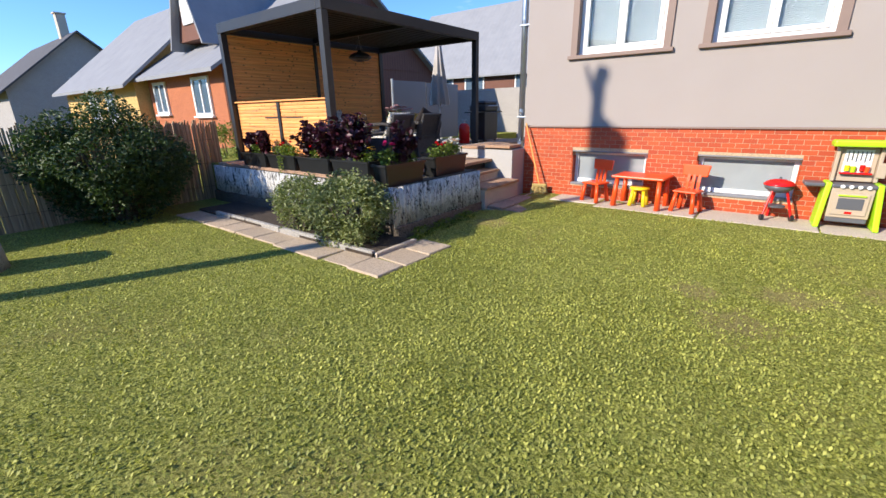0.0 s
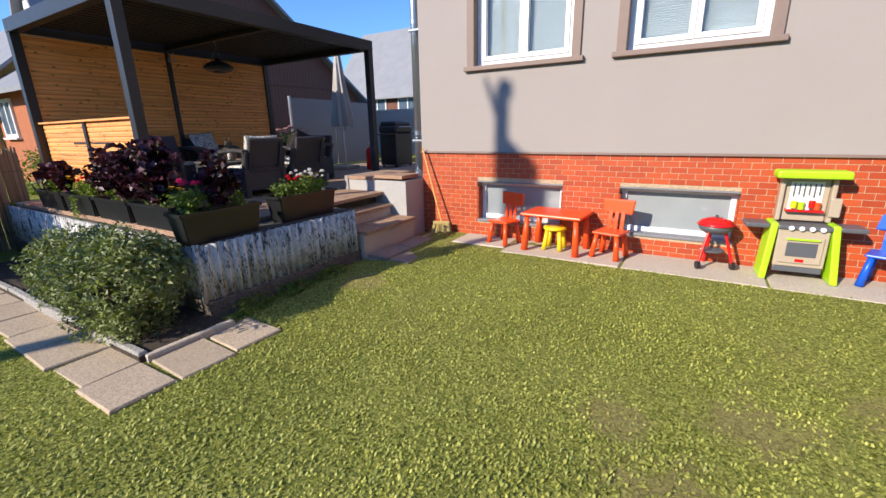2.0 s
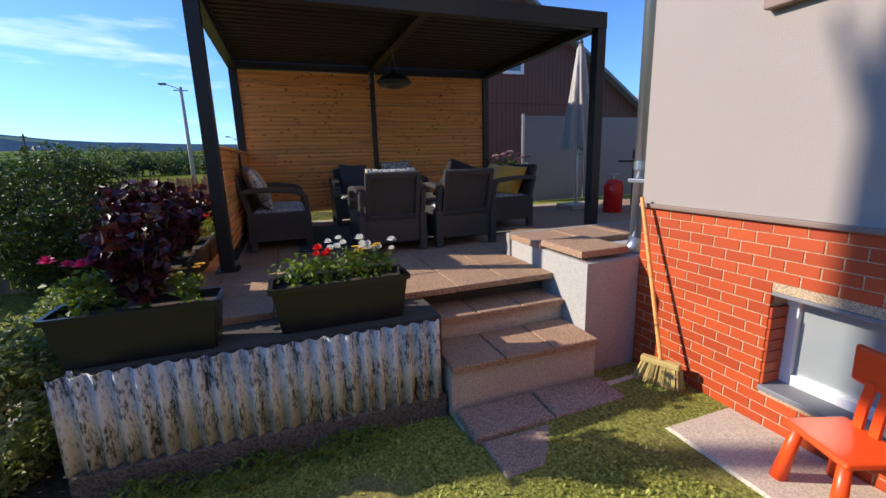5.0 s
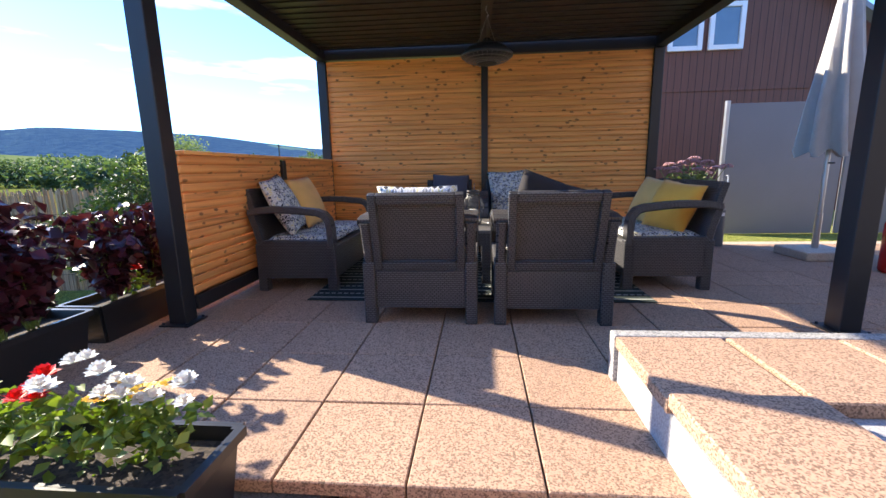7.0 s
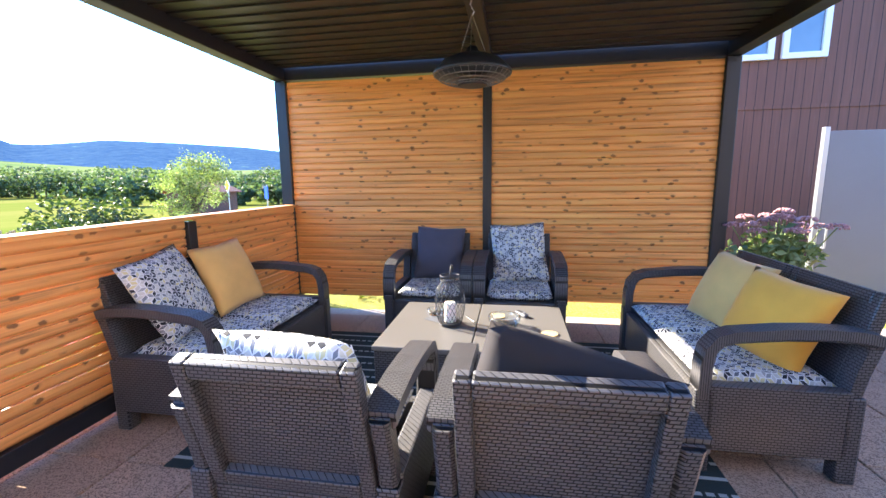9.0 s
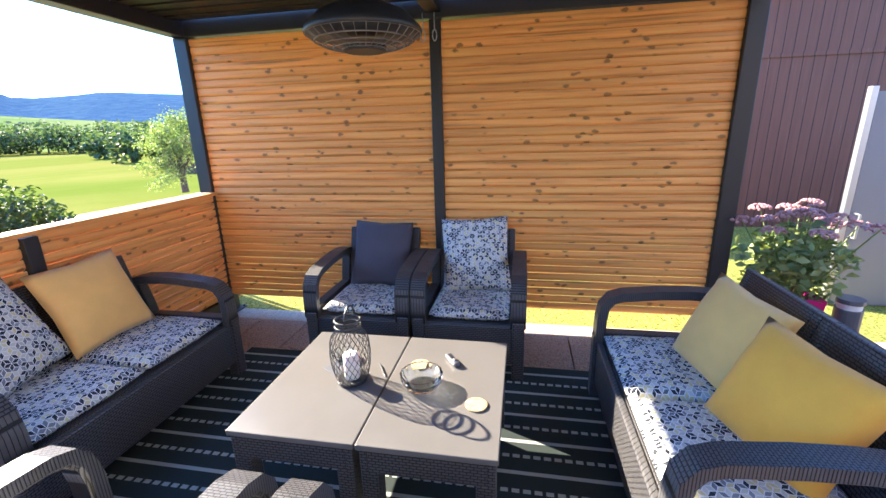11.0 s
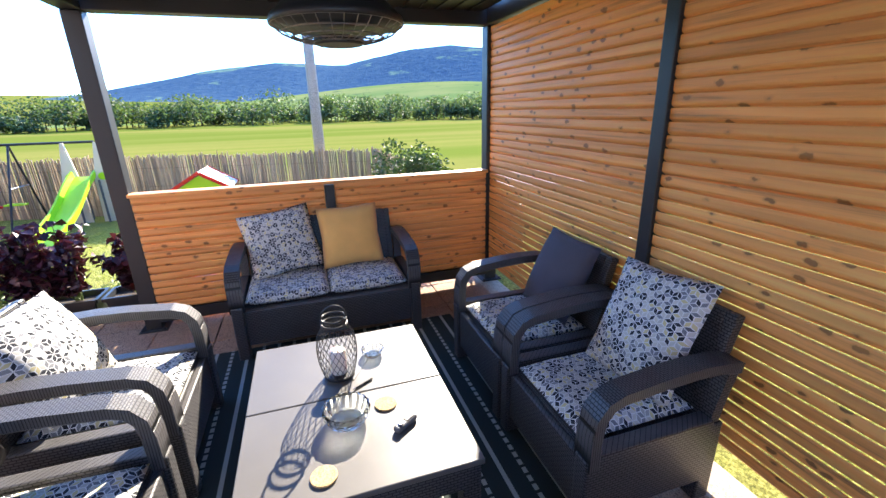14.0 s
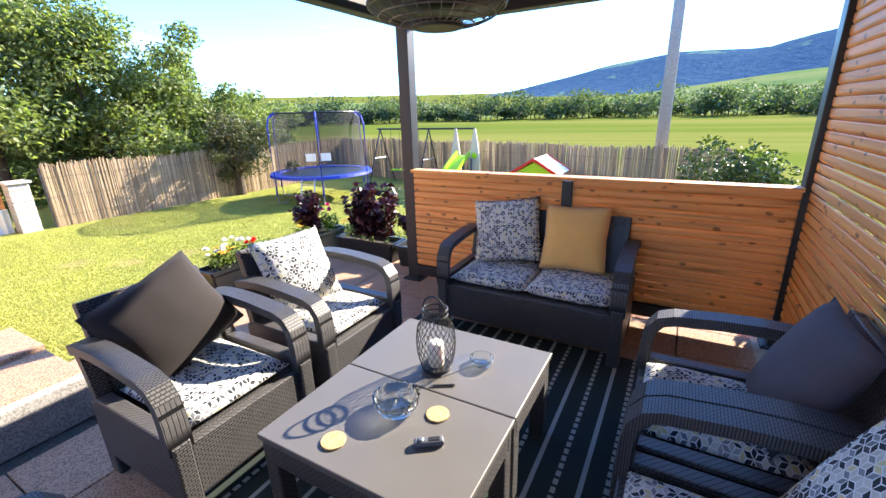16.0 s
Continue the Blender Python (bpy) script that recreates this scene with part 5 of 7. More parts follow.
planter(-4.02, 3.94, 0.78, 'y', L_ + "coleus, pink flowers and bidens", [("pink", -0.75, 1.1), ("green", -0.5, 1.15), ("coleus", 0.05, 1.15), ("yellow", 0.65, 0.8)])
planter(-4.06, 5.0, 0.82, 'y', L_ + "white geranium and yellow daisies", [("green", -0.75, 0.9), ("red", -0.35, 0.8), ("white", 0.15, 1.0), ("yellow", 0.55, 0.9), ("white", 0.75, 0.8)])

sd = thing("potted_sedum", "pink flowering sedum in a tall magenta pot", "plant", pose(-8.45, 8.62, FLOOR))
bm = B()
rings = [[bm.verts.new((sx * w, sy * w, z)) for sx, sy in ((-1, -1), (1, -1), (1, 1), (-1, 1))] for w, z in ((0.105, 0.0), (0.145, 0.42), (0.125, 0.42), (0.12, 0.38))]
for a, b in zip(rings, rings[1:]):
    for k in range(4):
        bm.faces.new((a[k], a[(k + 1) % 4], b[(k + 1) % 4], b[k]))
bm.faces.new(rings[0][::-1])
bm.faces.new(rings[-1])
part("pot", bm, M_MAGENTA, sd, "glossy magenta square pot")
leaves("fleshy_leaves", blob(760, (0, 0, 0.64), (0.30, 0.32, 0.27), NPR, 0.25), 0.08, M_BEDBUSH, NPR, sd, 0.6, 0.0)
for i in range(17):
    heads = B()
    a, q = i * 2.4, 0.06 + 0.019 * i
    top = (math.cos(a) * q, math.sin(a) * q, 0.98 - 0.006 * i + 0.05 * math.sin(i * 1.7))
    part("stem", rod(B(), (math.cos(a) * 0.05, math.sin(a) * 0.05, 0.40), top, 0.006, 0.004, 6), M_STEM, sd)
    for k in range(38):
        d = NPR.normal(size=3)
        d /= np.linalg.norm(d)
        c = Vector((top[0] + d[0] * 0.066, top[1] + d[1] * 0.066, top[2] + abs(d[2]) * 0.030))
        bmesh.ops.create_icosphere(heads, subdivisions=1, radius=0.011, matrix=Matrix.Translation(c))
    part("flower_head", heads, M_SEDUM, sd, "dusty pink flower head")


# ---- corrugated cladding of the terrace edge ----
t = Net("old_fibre_cement")
t.world_place()
x, y, z = t.xyz()
n1, n2 = t.noise(1.0, 6, 0.7, t.mapped((14, 14, 5))), t.noise(1.0, 5, 0.75, t.mapped((75, 75, 24)))
mask = t.ramp(t.m('ADD', t.m('MULTIPLY', n1, 0.5), t.m('MULTIPLY', n2, 0.5)), (0.42, 0.0), (0.51, 1.0))
col = t.mix(mask, (0.05, 0.048, 0.042), t.mix(n2, (0.48, 0.47, 0.44), (0.78, 0.77, 0.74)))
col = t.mix(t.ramp(t.noise(3.5, 4), (0.55, 0.0), (0.75, 0.5)), col, (0.10, 0.12, 0.06))
t.bump(n2, 0.6, 0.006)
M_ETERNIT = t.end(col, 0.9)


def corrugated(name, p0, p1, z0, z1, label, lean):
    """A wavy sheet from p0 to p1 with thickness."""
    p0, p1 = Vector((*p0, 0)), Vector((*p1, 0))
    d = (p1 - p0)
    L = d.length
    d.normalize()
    nrm = Vector((d.y, -d.x, 0))
    n = int(L / 0.011)
    v, f = [], []
    for i in range(n + 1):
        s = L * i / n
        w = 0.020 * math.sin(s / 0.088 * 2 * math.pi)
        for k, (z, off) in enumerate(((z0, 0.0), (z1, 0.0), (z1, -0.008), (z0, -0.008))):
            jag = 0.012 * noise.noise((s * 3, z * 3, 0.5)) if k in (0, 3) else 0
            q = p0 + d * s + nrm * (w + off + lean * (z1 - z))
            v.append((q.x, q.y, z + jag))
    for i in range(n):
        for k in range(4):
            a, b = i * 4 + k, i * 4 + (k + 1) % 4
            f.append((a, b, b + 4, a + 4))
    ob = sheet(name, v, f, M_ETERNIT)
    for p in ob.data.polygons:
        p.use_smooth = True
    tagged(ob, label, "cladding", kind="structure")


corrugated("cladding_east", (-3.82, 3.56), (-3.78, 5.56), 0.07, 0.585, "flaking white corrugated fibre-cement cladding", 0.03)
corrugated("cladding_south", (-8.70, 3.64), (-3.86, 3.62), 0.10, 0.585, "grey weathered corrugated fibre-cement cladding", 0.02)
bm = B()
box(bm, -3.855, -3.76, 3.58, 5.59, -0.3, 0.075, 0.012)
box(bm, -8.8, -3.857, 3.60, 3.675, -0.3, 0.095, 0.012)
tagged(link("footing", bm, M_FOOTING), "rough dark concrete footing below the cladding", "footing", kind="structure")

# ---- bed with bush, kerb ----
bm = B()
box(bm, -7.9, -3.53, 2.89, 3.595, -0.3, -0.045)
tagged(link("ground_bed", bm, M_SOIL), "bare soil of the planting bed", "soil", kind="structure")


def bush(name, label, c, r, n, leaf, material, aspect=0.45, trunk=0.03):
    b = thing(name, label, "bush", pose(c[0], c[1], LAWN - 0.02))
    base = Vector((0, 0, 0))
    bm = B()
    for i in range(7):
        a = i * 0.9
        rod(bm, (math.cos(a) * 0.08, math.sin(a) * 0.08, 0), (math.cos(a) * r[0] * 0.55, math.sin(a) * r[1] * 0.55, c[2] + r[2] * 0.3 + 0.1), trunk, trunk * 0.4, 6)
    part("stem", bm, M_BARK, b)
    pts = [blob(n // 2, (0, 0, c[2] + 0.12), r, NPR, 0.62)]
    for i in range(14):
        d = NPR.normal(size=3)
        d /= np.linalg.norm(d)
        cc = np.array((0, 0, c[2] + 0.12)) + d * np.asarray(r) * 0.78
        pts.append(blob(n // 28, cc, np.asarray(r) * 0.36, NPR, 0.4))
    pts = np.concatenate(pts)
    pts = pts[pts[:, 2] > 0.02]
    leaves("crown", pts, leaf, material, NPR, b, aspect, 0.25)
    return b


bush("bed_bush", "pale green clipped shrub in the terrace bed", (-4.14, 3.12, 0.36), (0.56, 0.44, 0.45), 10500, 0.048, M_BEDBUSH)
bush("bed_bush", "light green leafy shrub in the terrace bed", (-5.15, 3.16, 0.32), (0.50, 0.34, 0.38), 5200, 0.05, M_BEDBUSH)
for wy in (3.95, 4.45, 4.95):
    bush("weed_clump", "low dark weeds along the cladding footing", (-3.66, wy, -0.06), (0.11, 0.26, 0.10), 420, 0.045, M_GREENS, 0.35, 0.004)
bush("laurel_bush", "large dark glossy rounded bush by the reed fence", (-8.35, 1.95, 0.85), (0.95, 1.05, 0.86), 21000, 0.068, M_BUSH, 0.45, 0.05)


# ---- trees behind the east fence ----
def tree(name, label, x, y, h, r, n, leaf, material, lean=0.0, low=0.28):
    tr = thing(name, label, "tree", pose(x, y, LAWN - 0.15))
    bm = B()
    rod(bm, (0, 0, 0), (lean, 0, h * 0.45), 0.16, 0.10, 10)
    tops = []
    for i in range(9):
        a = i * 2.4
        q = r * (0.35 + 0.45 * ((i * 37) % 10) / 10)
        tip = (lean + math.cos(a) * q, math.sin(a) * q, h * (low + 0.12 + (0.80 - low) * ((i * 53) % 11) / 11))
        st_ = h * (0.18 + 0.03 * i)
        rod(bm, (lean * st_ / h * 2, 0, st_), tip, 0.055, 0.02, 6)
        tops.append(tip)
    part("trunk", bm, M_BARK, tr)
    pts = []
    for tp in tops:
        pts.append(blob(n // 16, tp, (r * 0.50, r * 0.50, h * 0.17), NPR, 0.35))
        for k in range(3):
            o = NPR.normal(size=3) * np.array((r * 0.38, r * 0.38, h * 0.11))
            pts.append(blob(n // 60, np.asarray(tp) + o, (r * 0.24, r * 0.24, h * 0.075), NPR, 0.3))
    pts.append(blob(n // 6, (lean, 0, h * 0.62), (r * 0.75, r * 0.75, h * 0.36), NPR, 0.5))
    pts = np.concatenate(pts)
    pts = pts[pts[:, 2] > h * low * 0.5]
    leaves("crown", pts, leaf, material, NPR, tr, 0.5, 0.3)


tree("garden_tree", "tall leafy fruit tree behind the reed fence", 8.6, 3.2, 7.6, 2.6, 30000, 0.16, M_TREE, 0.0, 0.04)
tree("garden_tree", "tall leafy fruit tree behind the reed fence", 7.6, 0.9, 5.3, 2.2, 26000, 0.15, M_TREE, 0.0, 0.04)
tree("garden_tree", "broad leafy tree behind the reed fence", 7.4, -1.6, 3.7, 1.9, 22000, 0.13, M_TREE, 0.0, 0.15)
tree("garden_tree", "broad leafy tree behind the reed fence", 8.0, -4.4, 3.3, 1.9, 18000, 0.13, M_TREE, 0.0, 0.15)
tree("garden_shrub", "pinkish flowering shrub hanging over the reed fence", 4.35, -1.0, 2.6, 1.0, 12000, 0.085, M_PINKTREE, 0.0, 0.18)


# ---- reed fences ----
t = Net("dry_reed")
r = t.island()
col = t.mix(r, (0.24, 0.165, 0.095), (0.58, 0.44, 0.275))
col = t.mix(t.m('MULTIPLY', t.noise(5, 4), 0.5), col, (0.16, 0.115, 0.07))
M_REED = t.end(col, 0.85)


def reed_fence(label, pts, h, z0=LAWN):
    """Upright reeds along a line of points, bound with wire to posts."""
    fn = thing("reed_fence", label, "fence", pose(0, 0, 0), "reed fences")
    v, f = [], []
    rng = np.random.default_rng(int(abs(pts[0][0] * 10)) + 3)
    for (ax, ay), (bx, by) in zip(pts, pts[1:]):
        L = math.hypot(bx - ax, by - ay)
        dx, dy = (bx - ax) / L, (by - ay) / L
        n = int(L / 0.0135)
        for i in range(n):
            s = L * (i + rng.uniform(-0.3, 0.3)) / n
            r_ = rng.uniform(0.006, 0.011)
            off = rng.uniform(-0.012, 0.012)
            x, y = ax + dx * s - dy * off, ay + dy * s + dx * off
            lean = rng.normal() * 0.012
            top = h + rng.normal() * 0.035 + 0.02 * math.sin(s * 1.7)
            k = len(v)
            for z, sh in ((z0 - 0.05, 0.0), (z0 + top, lean)):
                for cx, cy in ((-1, -1), (1, -1), (1, 1), (-1, 1)):
                    v.append((x + (dx * cx - dy * cy) * r_ + dx * sh, y + (dy * cx + dx * cy) * r_ + dy * sh, z))
            f += [(k + j, k + (j + 1) % 4, k + 4 + (j + 1) % 4, k + 4 + j) for j in range(4)] + [(k + 4, k + 5, k + 6, k + 7)]
    tagged(sheet("reeds", v, f, M_REED, fn), "dry beige reeds", kind="stuff")
    for (ax, ay), (bx, by) in zip(pts, pts[1:]):
        L = math.hypot(bx - ax, by - ay)
        nx_, ny_ = -(by - ay) / L, (bx - ax) / L
        k = max(1, int(L / 2.2))
        for i in range(k + 1):
            x, y = ax + (bx - ax) * i / k - nx_ * 0.05, ay + (by - ay) * i / k - ny_ * 0.05
            part("fence_post", rod(B(), (x, y, z0 - 0.3), (x, y, z0 + h - 0.05), 0.022, 0.022, 8), M_GREY_P, fn)
        for z in (0.25, 0.7, 1.15):
            part("wire", rod(B(), (ax + nx_ * 0.02, ay + ny_ * 0.02, z0 + z), (bx + nx_ * 0.02, by + ny_ * 0.02, z0 + z), 0.003, 0.003, 4), M_BARK, fn)


reed_fence("beige reed mat fence with dark binding along the field", [(-8.55, -3.25), (-3.0, -4.55), (4.35, -6.0)], 1.42)
reed_fence("beige reed mat fence in the shade of trees", [(4.35, -6.0), (4.45, -1.5), (4.75, 3.62)], 1.42)
reed_fence("brown reed mat fence behind the laurel bush", [(-9.0, 3.95), (-8.85, 1.5), (-8.6, -3.2)], 1.46)

# east neighbour: pillar, corrugated barrier, lattice and yellow house
M_PALE_STONE = stone("pale_pillar_stone", (0.50, 0.49, 0.45), (0.62, 0.60, 0.55), 60.0, 4.0, 0.6, 0.9, 0.2)
pl = thing("gate_pillar", "pale stacked stone gate pillar with flat cap", "pillar", pose(4.95, 4.05, LAWN))
for i in range(9):
    part("stone", box(B(), -0.18 + 0.01 * (i % 2), 0.18 - 0.008 * (i % 3), -0.18, 0.18, i * 0.125 - 0.05, i * 0.125 + 0.068, 0.010), M_PALE_STONE, pl)
part("cap", box(B(), -0.23, 0.23, -0.23, 0.23, 1.085, 1.14, 0.01), M_CONC, pl)
M_WHITE_SHEET = plain("white_sheet", (0.72, 0.72, 0.70), 0.5, 0.0, 0.08, 3.0, 0.05)
wb = thing("sheet_barrier", "low white corrugated metal barrier", "barrier", pose(5.05, 4.28, LAWN))
v, f = [], []
for i in range(160):
    s = i * 0.0125
    w = 0.03 * math.sin(s / 0.16 * 2 * math.pi)
    v += [(w, s, 0.0), (w, s, 0.52)]
    if i:
        f.append((2 * i - 2, 2 * i, 2 * i + 1, 2 * i - 1))
part_ = sheet("panel", v, f, M_WHITE_SHEET, wb)
so = part_.modifiers.new("solid", 'SOLIDIFY')
so.thickness = 0.004
part("top_rail", box(B(), -0.03, 0.03, 0.0, 2.0, 0.52, 0.55, 0.004), M_WHITE_SHEET, wb)
la = thing("lattice_fence", "brown timber lattice fence above the barrier", "fence", pose(5.2, 4.28, LAWN))
for i in range(16):
    for sgn in (-1, 1):
        y0 = i * 0.125
        a, b = Vector((0.006 * sgn, y0, 0.6)), Vector((0.006 * sgn, y0 + sgn * 0.45, 1.05))
        if not 0 <= b.y <= 2.0:
            continue
        part("lath", rod(B(), a, b, 0.012, 0.012, 4), M_PINE_X, la)
part("frame", box(B(), -0.03, 0.03, 0.0, 2.0, 1.05, 1.10, 0.004), M_PINE_X, la)
part("frame", box(B(), -0.03, 0.03, 0.0, 2.0, 0.56, 0.60, 0.004), M_PINE_X, la)
for y in (0.02, 1.0, 1.98):
    part("post", box(B(), -0.035, 0.035, y - 0.03, y + 0.03, 0.0, 1.12, 0.004), M_PINE_X, la)


def far_house(name, label, x0, x1, y0, y1, eave, ridge, along, wall_m, roof_m, windows=(), chimney=None, base=LAWN - 0.4):
    """A house with gabled roof. windows: (face, u, z0, w, h)."""
    hs = thing(name, label, "house", pose(0, 0, 0))
    bm = B()
    if along == 'x':
        ym_ = (y0 + y1) / 2
        prof = [(y0, base), (y1, base), (y1, eave), (ym_, ridge), (y0, eave)]
        rings = [[bm.verts.new((x, a, b)) for a, b in prof] for x in (x0, x1)]
    else:
        xm2 = (x0 + x1) / 2
        prof = [(x0, base), (x1, base), (x1, eave), (xm2, ridge), (x0, eave)]
        rings = [[bm.verts.new((a, y, b)) for a, b in prof] for y in (y0, y1)]
    for k in range(5):
        bm.faces.new((rings[0][k], rings[0][(k + 1) % 5], rings[1][(k + 1) % 5], rings[1][k]))
    bm.faces.new(rings[0][::-1])
    bm.faces.new(rings[1])
    bmesh.ops.recalc_face_normals(bm, faces=bm.faces[:])
    part("wall", bm, wall_m, hs)
    o, lo_, th = 0.45, 0.35, 0.10
    half = (y1 - y0) / 2 if along == 'x' else (x1 - x0) / 2
    k = (ridge - eave) / half
    for sgn in (-1, 1):
        bm = B()
        mid_ = (y0 + y1) / 2 if along == 'x' else (x0 + x1) / 2
        a0, a1 = mid_, mid_ + sgn * (half + o)
        z0_, z1_ = ridge + 0.03, ridge + 0.03 - k * (half + o)
        lo, hi = (x0 - lo_, x1 + lo_) if along == 'x' else (y0 - lo_, y1 + lo_)
        n = max(2, int((hi - lo) / 0.16))
        vv = []
        for i in range(n + 1):
            s = lo + (hi - lo) * i / n
            w = 0.018 * (i % 2)
            for a, z in ((a0, z0_ + w), (a1, z1_ + w), (a1, z1_ - th), (a0, z0_ - th)):
                vv.append(bm.verts.new((s, a, z) if along == 'x' else (a, s, z)))
        for i in range(n):
            for q in range(4):
                p_, q_ = i * 4 + q, i * 4 + (q + 1) % 4
                bm.faces.new((vv[p_], vv[q_], vv[q_ + 4], vv[p_ + 4]))
        bm.faces.new(vv[:4])
        bm.faces.new(vv[-4:][::-1])
        bmesh.ops.recalc_face_normals(bm, faces=bm.faces[:])
        part("roof", bm, roof_m, hs)
    for face, u, z, w, h in windows:
        wn_ = part("window", B(), M_WHITE, hs)
        bm = B()
        gl = B()
        def put(bm_, a0, a1, z0_, z1_, d0, d1):
            if face == 'S':
                box(bm_, a0, a1, y0 - d1, y0 - d0, z0_, z1_)
            elif face == 'E':
                box(bm_, x1 + d0, x1 + d1, a0, a1, z0_, z1_)
            elif face == 'W':
                box(bm_, x0 - d1, x0 - d0, a0, a1, z0_, z1_)
        fr = 0.09
        put(bm, u - w / 2, u - w / 2 + fr, z, z + h, 0.002, 0.06)
        put(bm, u + w / 2 - fr, u + w / 2, z, z + h, 0.002, 0.06)
        put(bm, u - w / 2 + fr, u + w / 2 - fr, z, z + fr, 0.002, 0.06)
        put(bm, u - w / 2 + fr, u + w / 2 - fr, z + h - fr, z + h, 0.002, 0.06)
        if w > 0.8:
            put(bm, u - 0.035, u + 0.035, z + fr, z + h - fr, 0.002, 0.055)
        put(bm, u - w / 2 - 0.06, u + w / 2 + 0.06, z - 0.05, z, 0.002, 0.12)
        put(gl, u - w / 2 + fr, u + w / 2 - fr, z + fr, z + h - fr, 0.004, 0.02)
        bm.to_mesh(wn_.data)
        bm.free()
        part("pane", gl, M_FARPANE, wn_, "sky-reflecting pane")
    if chimney:
        cx, cy, z0_, z1_ = chimney
        ch_ = part("chimney", box(B(), cx - 0.25, cx + 0.25, cy - 0.25, cy + 0.25, z0_, z1_, 0.01), M_CONC, hs)
        part("chimney_cap", box(B(), cx - 0.32, cx + 0.32, cy - 0.32, cy + 0.32, z1_ + 0.001, z1_ + 0.08, 0.01), M_CONC, ch_)
    return hs


t = Net("far_pane")
M_FARPANE = t.end(t.mix(t.noise(2, 2), (0.06, 0.10, 0.15), (0.12, 0.17, 0.23)), 0.06, 0.0, Specular_IOR_Level=0.9)
t = Net("roof_sheet")
t.world_place()
M_ROOFSHEET = t.end(t.mix(t.noise(1.5, 6, 0.7), (0.19, 0.20, 0.22), (0.31, 0.32, 0.34)), 0.7, 0.0, Specular_IOR_Level=0.2)
t = Net("barn_boards")
t.world_place()
x, y, z = t.xyz()
s = t.m('FLOORED_MODULO', t.m('ADD', y, x), 0.14)
g_ = t.noise(1.0, 5, 0.6, t.mapped((16, 16, 1.1)))
col = t.mix(g_, (0.105, 0.040, 0.026), (0.185, 0.076, 0.050))
col = t.mix(t.ramp(t.noise(1.0, 6, 0.75, t.mapped((22, 22, 0.8))), (0.62, 0.0), (0.78, 0.55)), col, (0.30, 0.22, 0.19))
col = t.mix(t.m('LESS_THAN', s, 0.010), col, (0.02, 0.01, 0.008))
t.bump(t.m('GREATER_THAN', s, 0.010), 0.5, 0.01)
M_BARN = t.end(col, 0.75)
M_ORANGE_WALL = stone("orange_render", (0.42, 0.135, 0.06), (0.50, 0.18, 0.085), 100.0, 1.2, 0.3, 0.9, 0.0)
M_YELLOW_WALL = stone("yellow_render", (0.60, 0.38, 0.13), (0.66, 0.45, 0.18), 100.0, 1.2, 0.3, 0.9, 0.0)
M_GREY_WALL = stone("grey_render", (0.36, 0.34, 0.33), (0.44, 0.42, 0.40), 100.0, 1.2, 0.3, 0.9, 0.0)
M_RED_ROOF = stone("red_roof_tile", (0.20, 0.065, 0.035), (0.28, 0.10, 0.055), 40.0, 1.5, 0.5, 0.85, 0.0)
M_DARK_ROOF = stone("dark_roof", (0.075, 0.075, 0.085), (0.12, 0.12, 0.13), 40.0, 1.5, 0.5, 0.8, 0.0)

hs = far_house("neighbour_house", "orange and brown neighbour house with grey metal roof", -18.1, -12.7, 6.1, 15.6, 3.0, 6.2, 'x', M_ORANGE_WALL, M_ROOFSHEET,
               [('S', -14.07, 1.48, 1.1, 1.12), ('S', -17.1, 1.55, 1.0, 1.04)], (-15.0, 10.9, 5.7, 6.9))
# boarded gable on the terrace side
bm = B()
v = [bm.verts.new(c) for c in ((-12.66, 6.1, -0.4), (-12.66, 15.6, -0.4), (-12.66, 15.6, 2.98), (-12.66, 10.85, 6.17), (-12.66, 6.1, 2.98))]
bm.faces.new(v)
r_ = bmesh.ops.extrude_face_region(bm, geom=bm.faces[:])
for g_ in r_["geom"]:
    if isinstance(g_, bmesh.types.BMVert):
        g_.co.x += 0.04
box(bm, -12.62, -12.60, 6.12, 15.58, 3.06, 3.12)
bmesh.ops.recalc_face_normals(bm, faces=bm.faces[:])
part("gable_cladding", bm, M_BARN, hs, "brown vertical timber boards")
for y in (10.24, 11.02):
    bm = B()
    for a in ((y - 0.33, y - 0.24, 3.84, 4.72), (y + 0.24, y + 0.33, 3.84, 4.72), (y - 0.24, y + 0.24, 3.84, 3.93), (y - 0.24, y + 0.24, 4.63, 4.72)):
        box(bm, -12.62, -12.56, a[0], a[1], a[2], a[3], 0.004)
    w_ = part("window", bm, M_WHITE, hs, "small white square window")
    part("pane", box(B(), -12.618, -12.60, y - 0.24, y + 0.24, 3.93, 4.63), M_FARPANE, w_)
# dormer on the sunny slope
bm = B()
rings = [[bm.verts.new((a, y, b)) for a, b in ((-16.2, 3.75), (-14.2, 3.75), (-15.2, 6.0))] for y in (6.6, 9.6)]
for k in range(3):
    bm.faces.new((rings[0][k], rings[0][(k + 1) % 3], rings[1][(k + 1) % 3], rings[1][k]))
bm.faces.new(rings[0][::-1])
bm.faces.new(rings[1])
bmesh.ops.recalc_face_normals(bm, faces=bm.faces[:])
part("dormer", bm, M_BARN, hs, "brown pointed dormer")
for sgn in (-1, 1):
    bm = B()
    box(bm, 0, 2.75, 6.35, 9.6, 0, 0.07, 0, Matrix.Translation((-15.2, 0, 6.05)) @ Matrix.Rotation(radians(66.5) if sgn > 0 else radians(180 - 66.5), 4, 'Y'))
    part("dormer_roof", bm, M_ROOFSHEET, hs)
part("dormer_window", box(B(), -15.55, -14.85, 6.55, 6.597, 4.2, 4.9, 0.01), M_WHITE, hs)
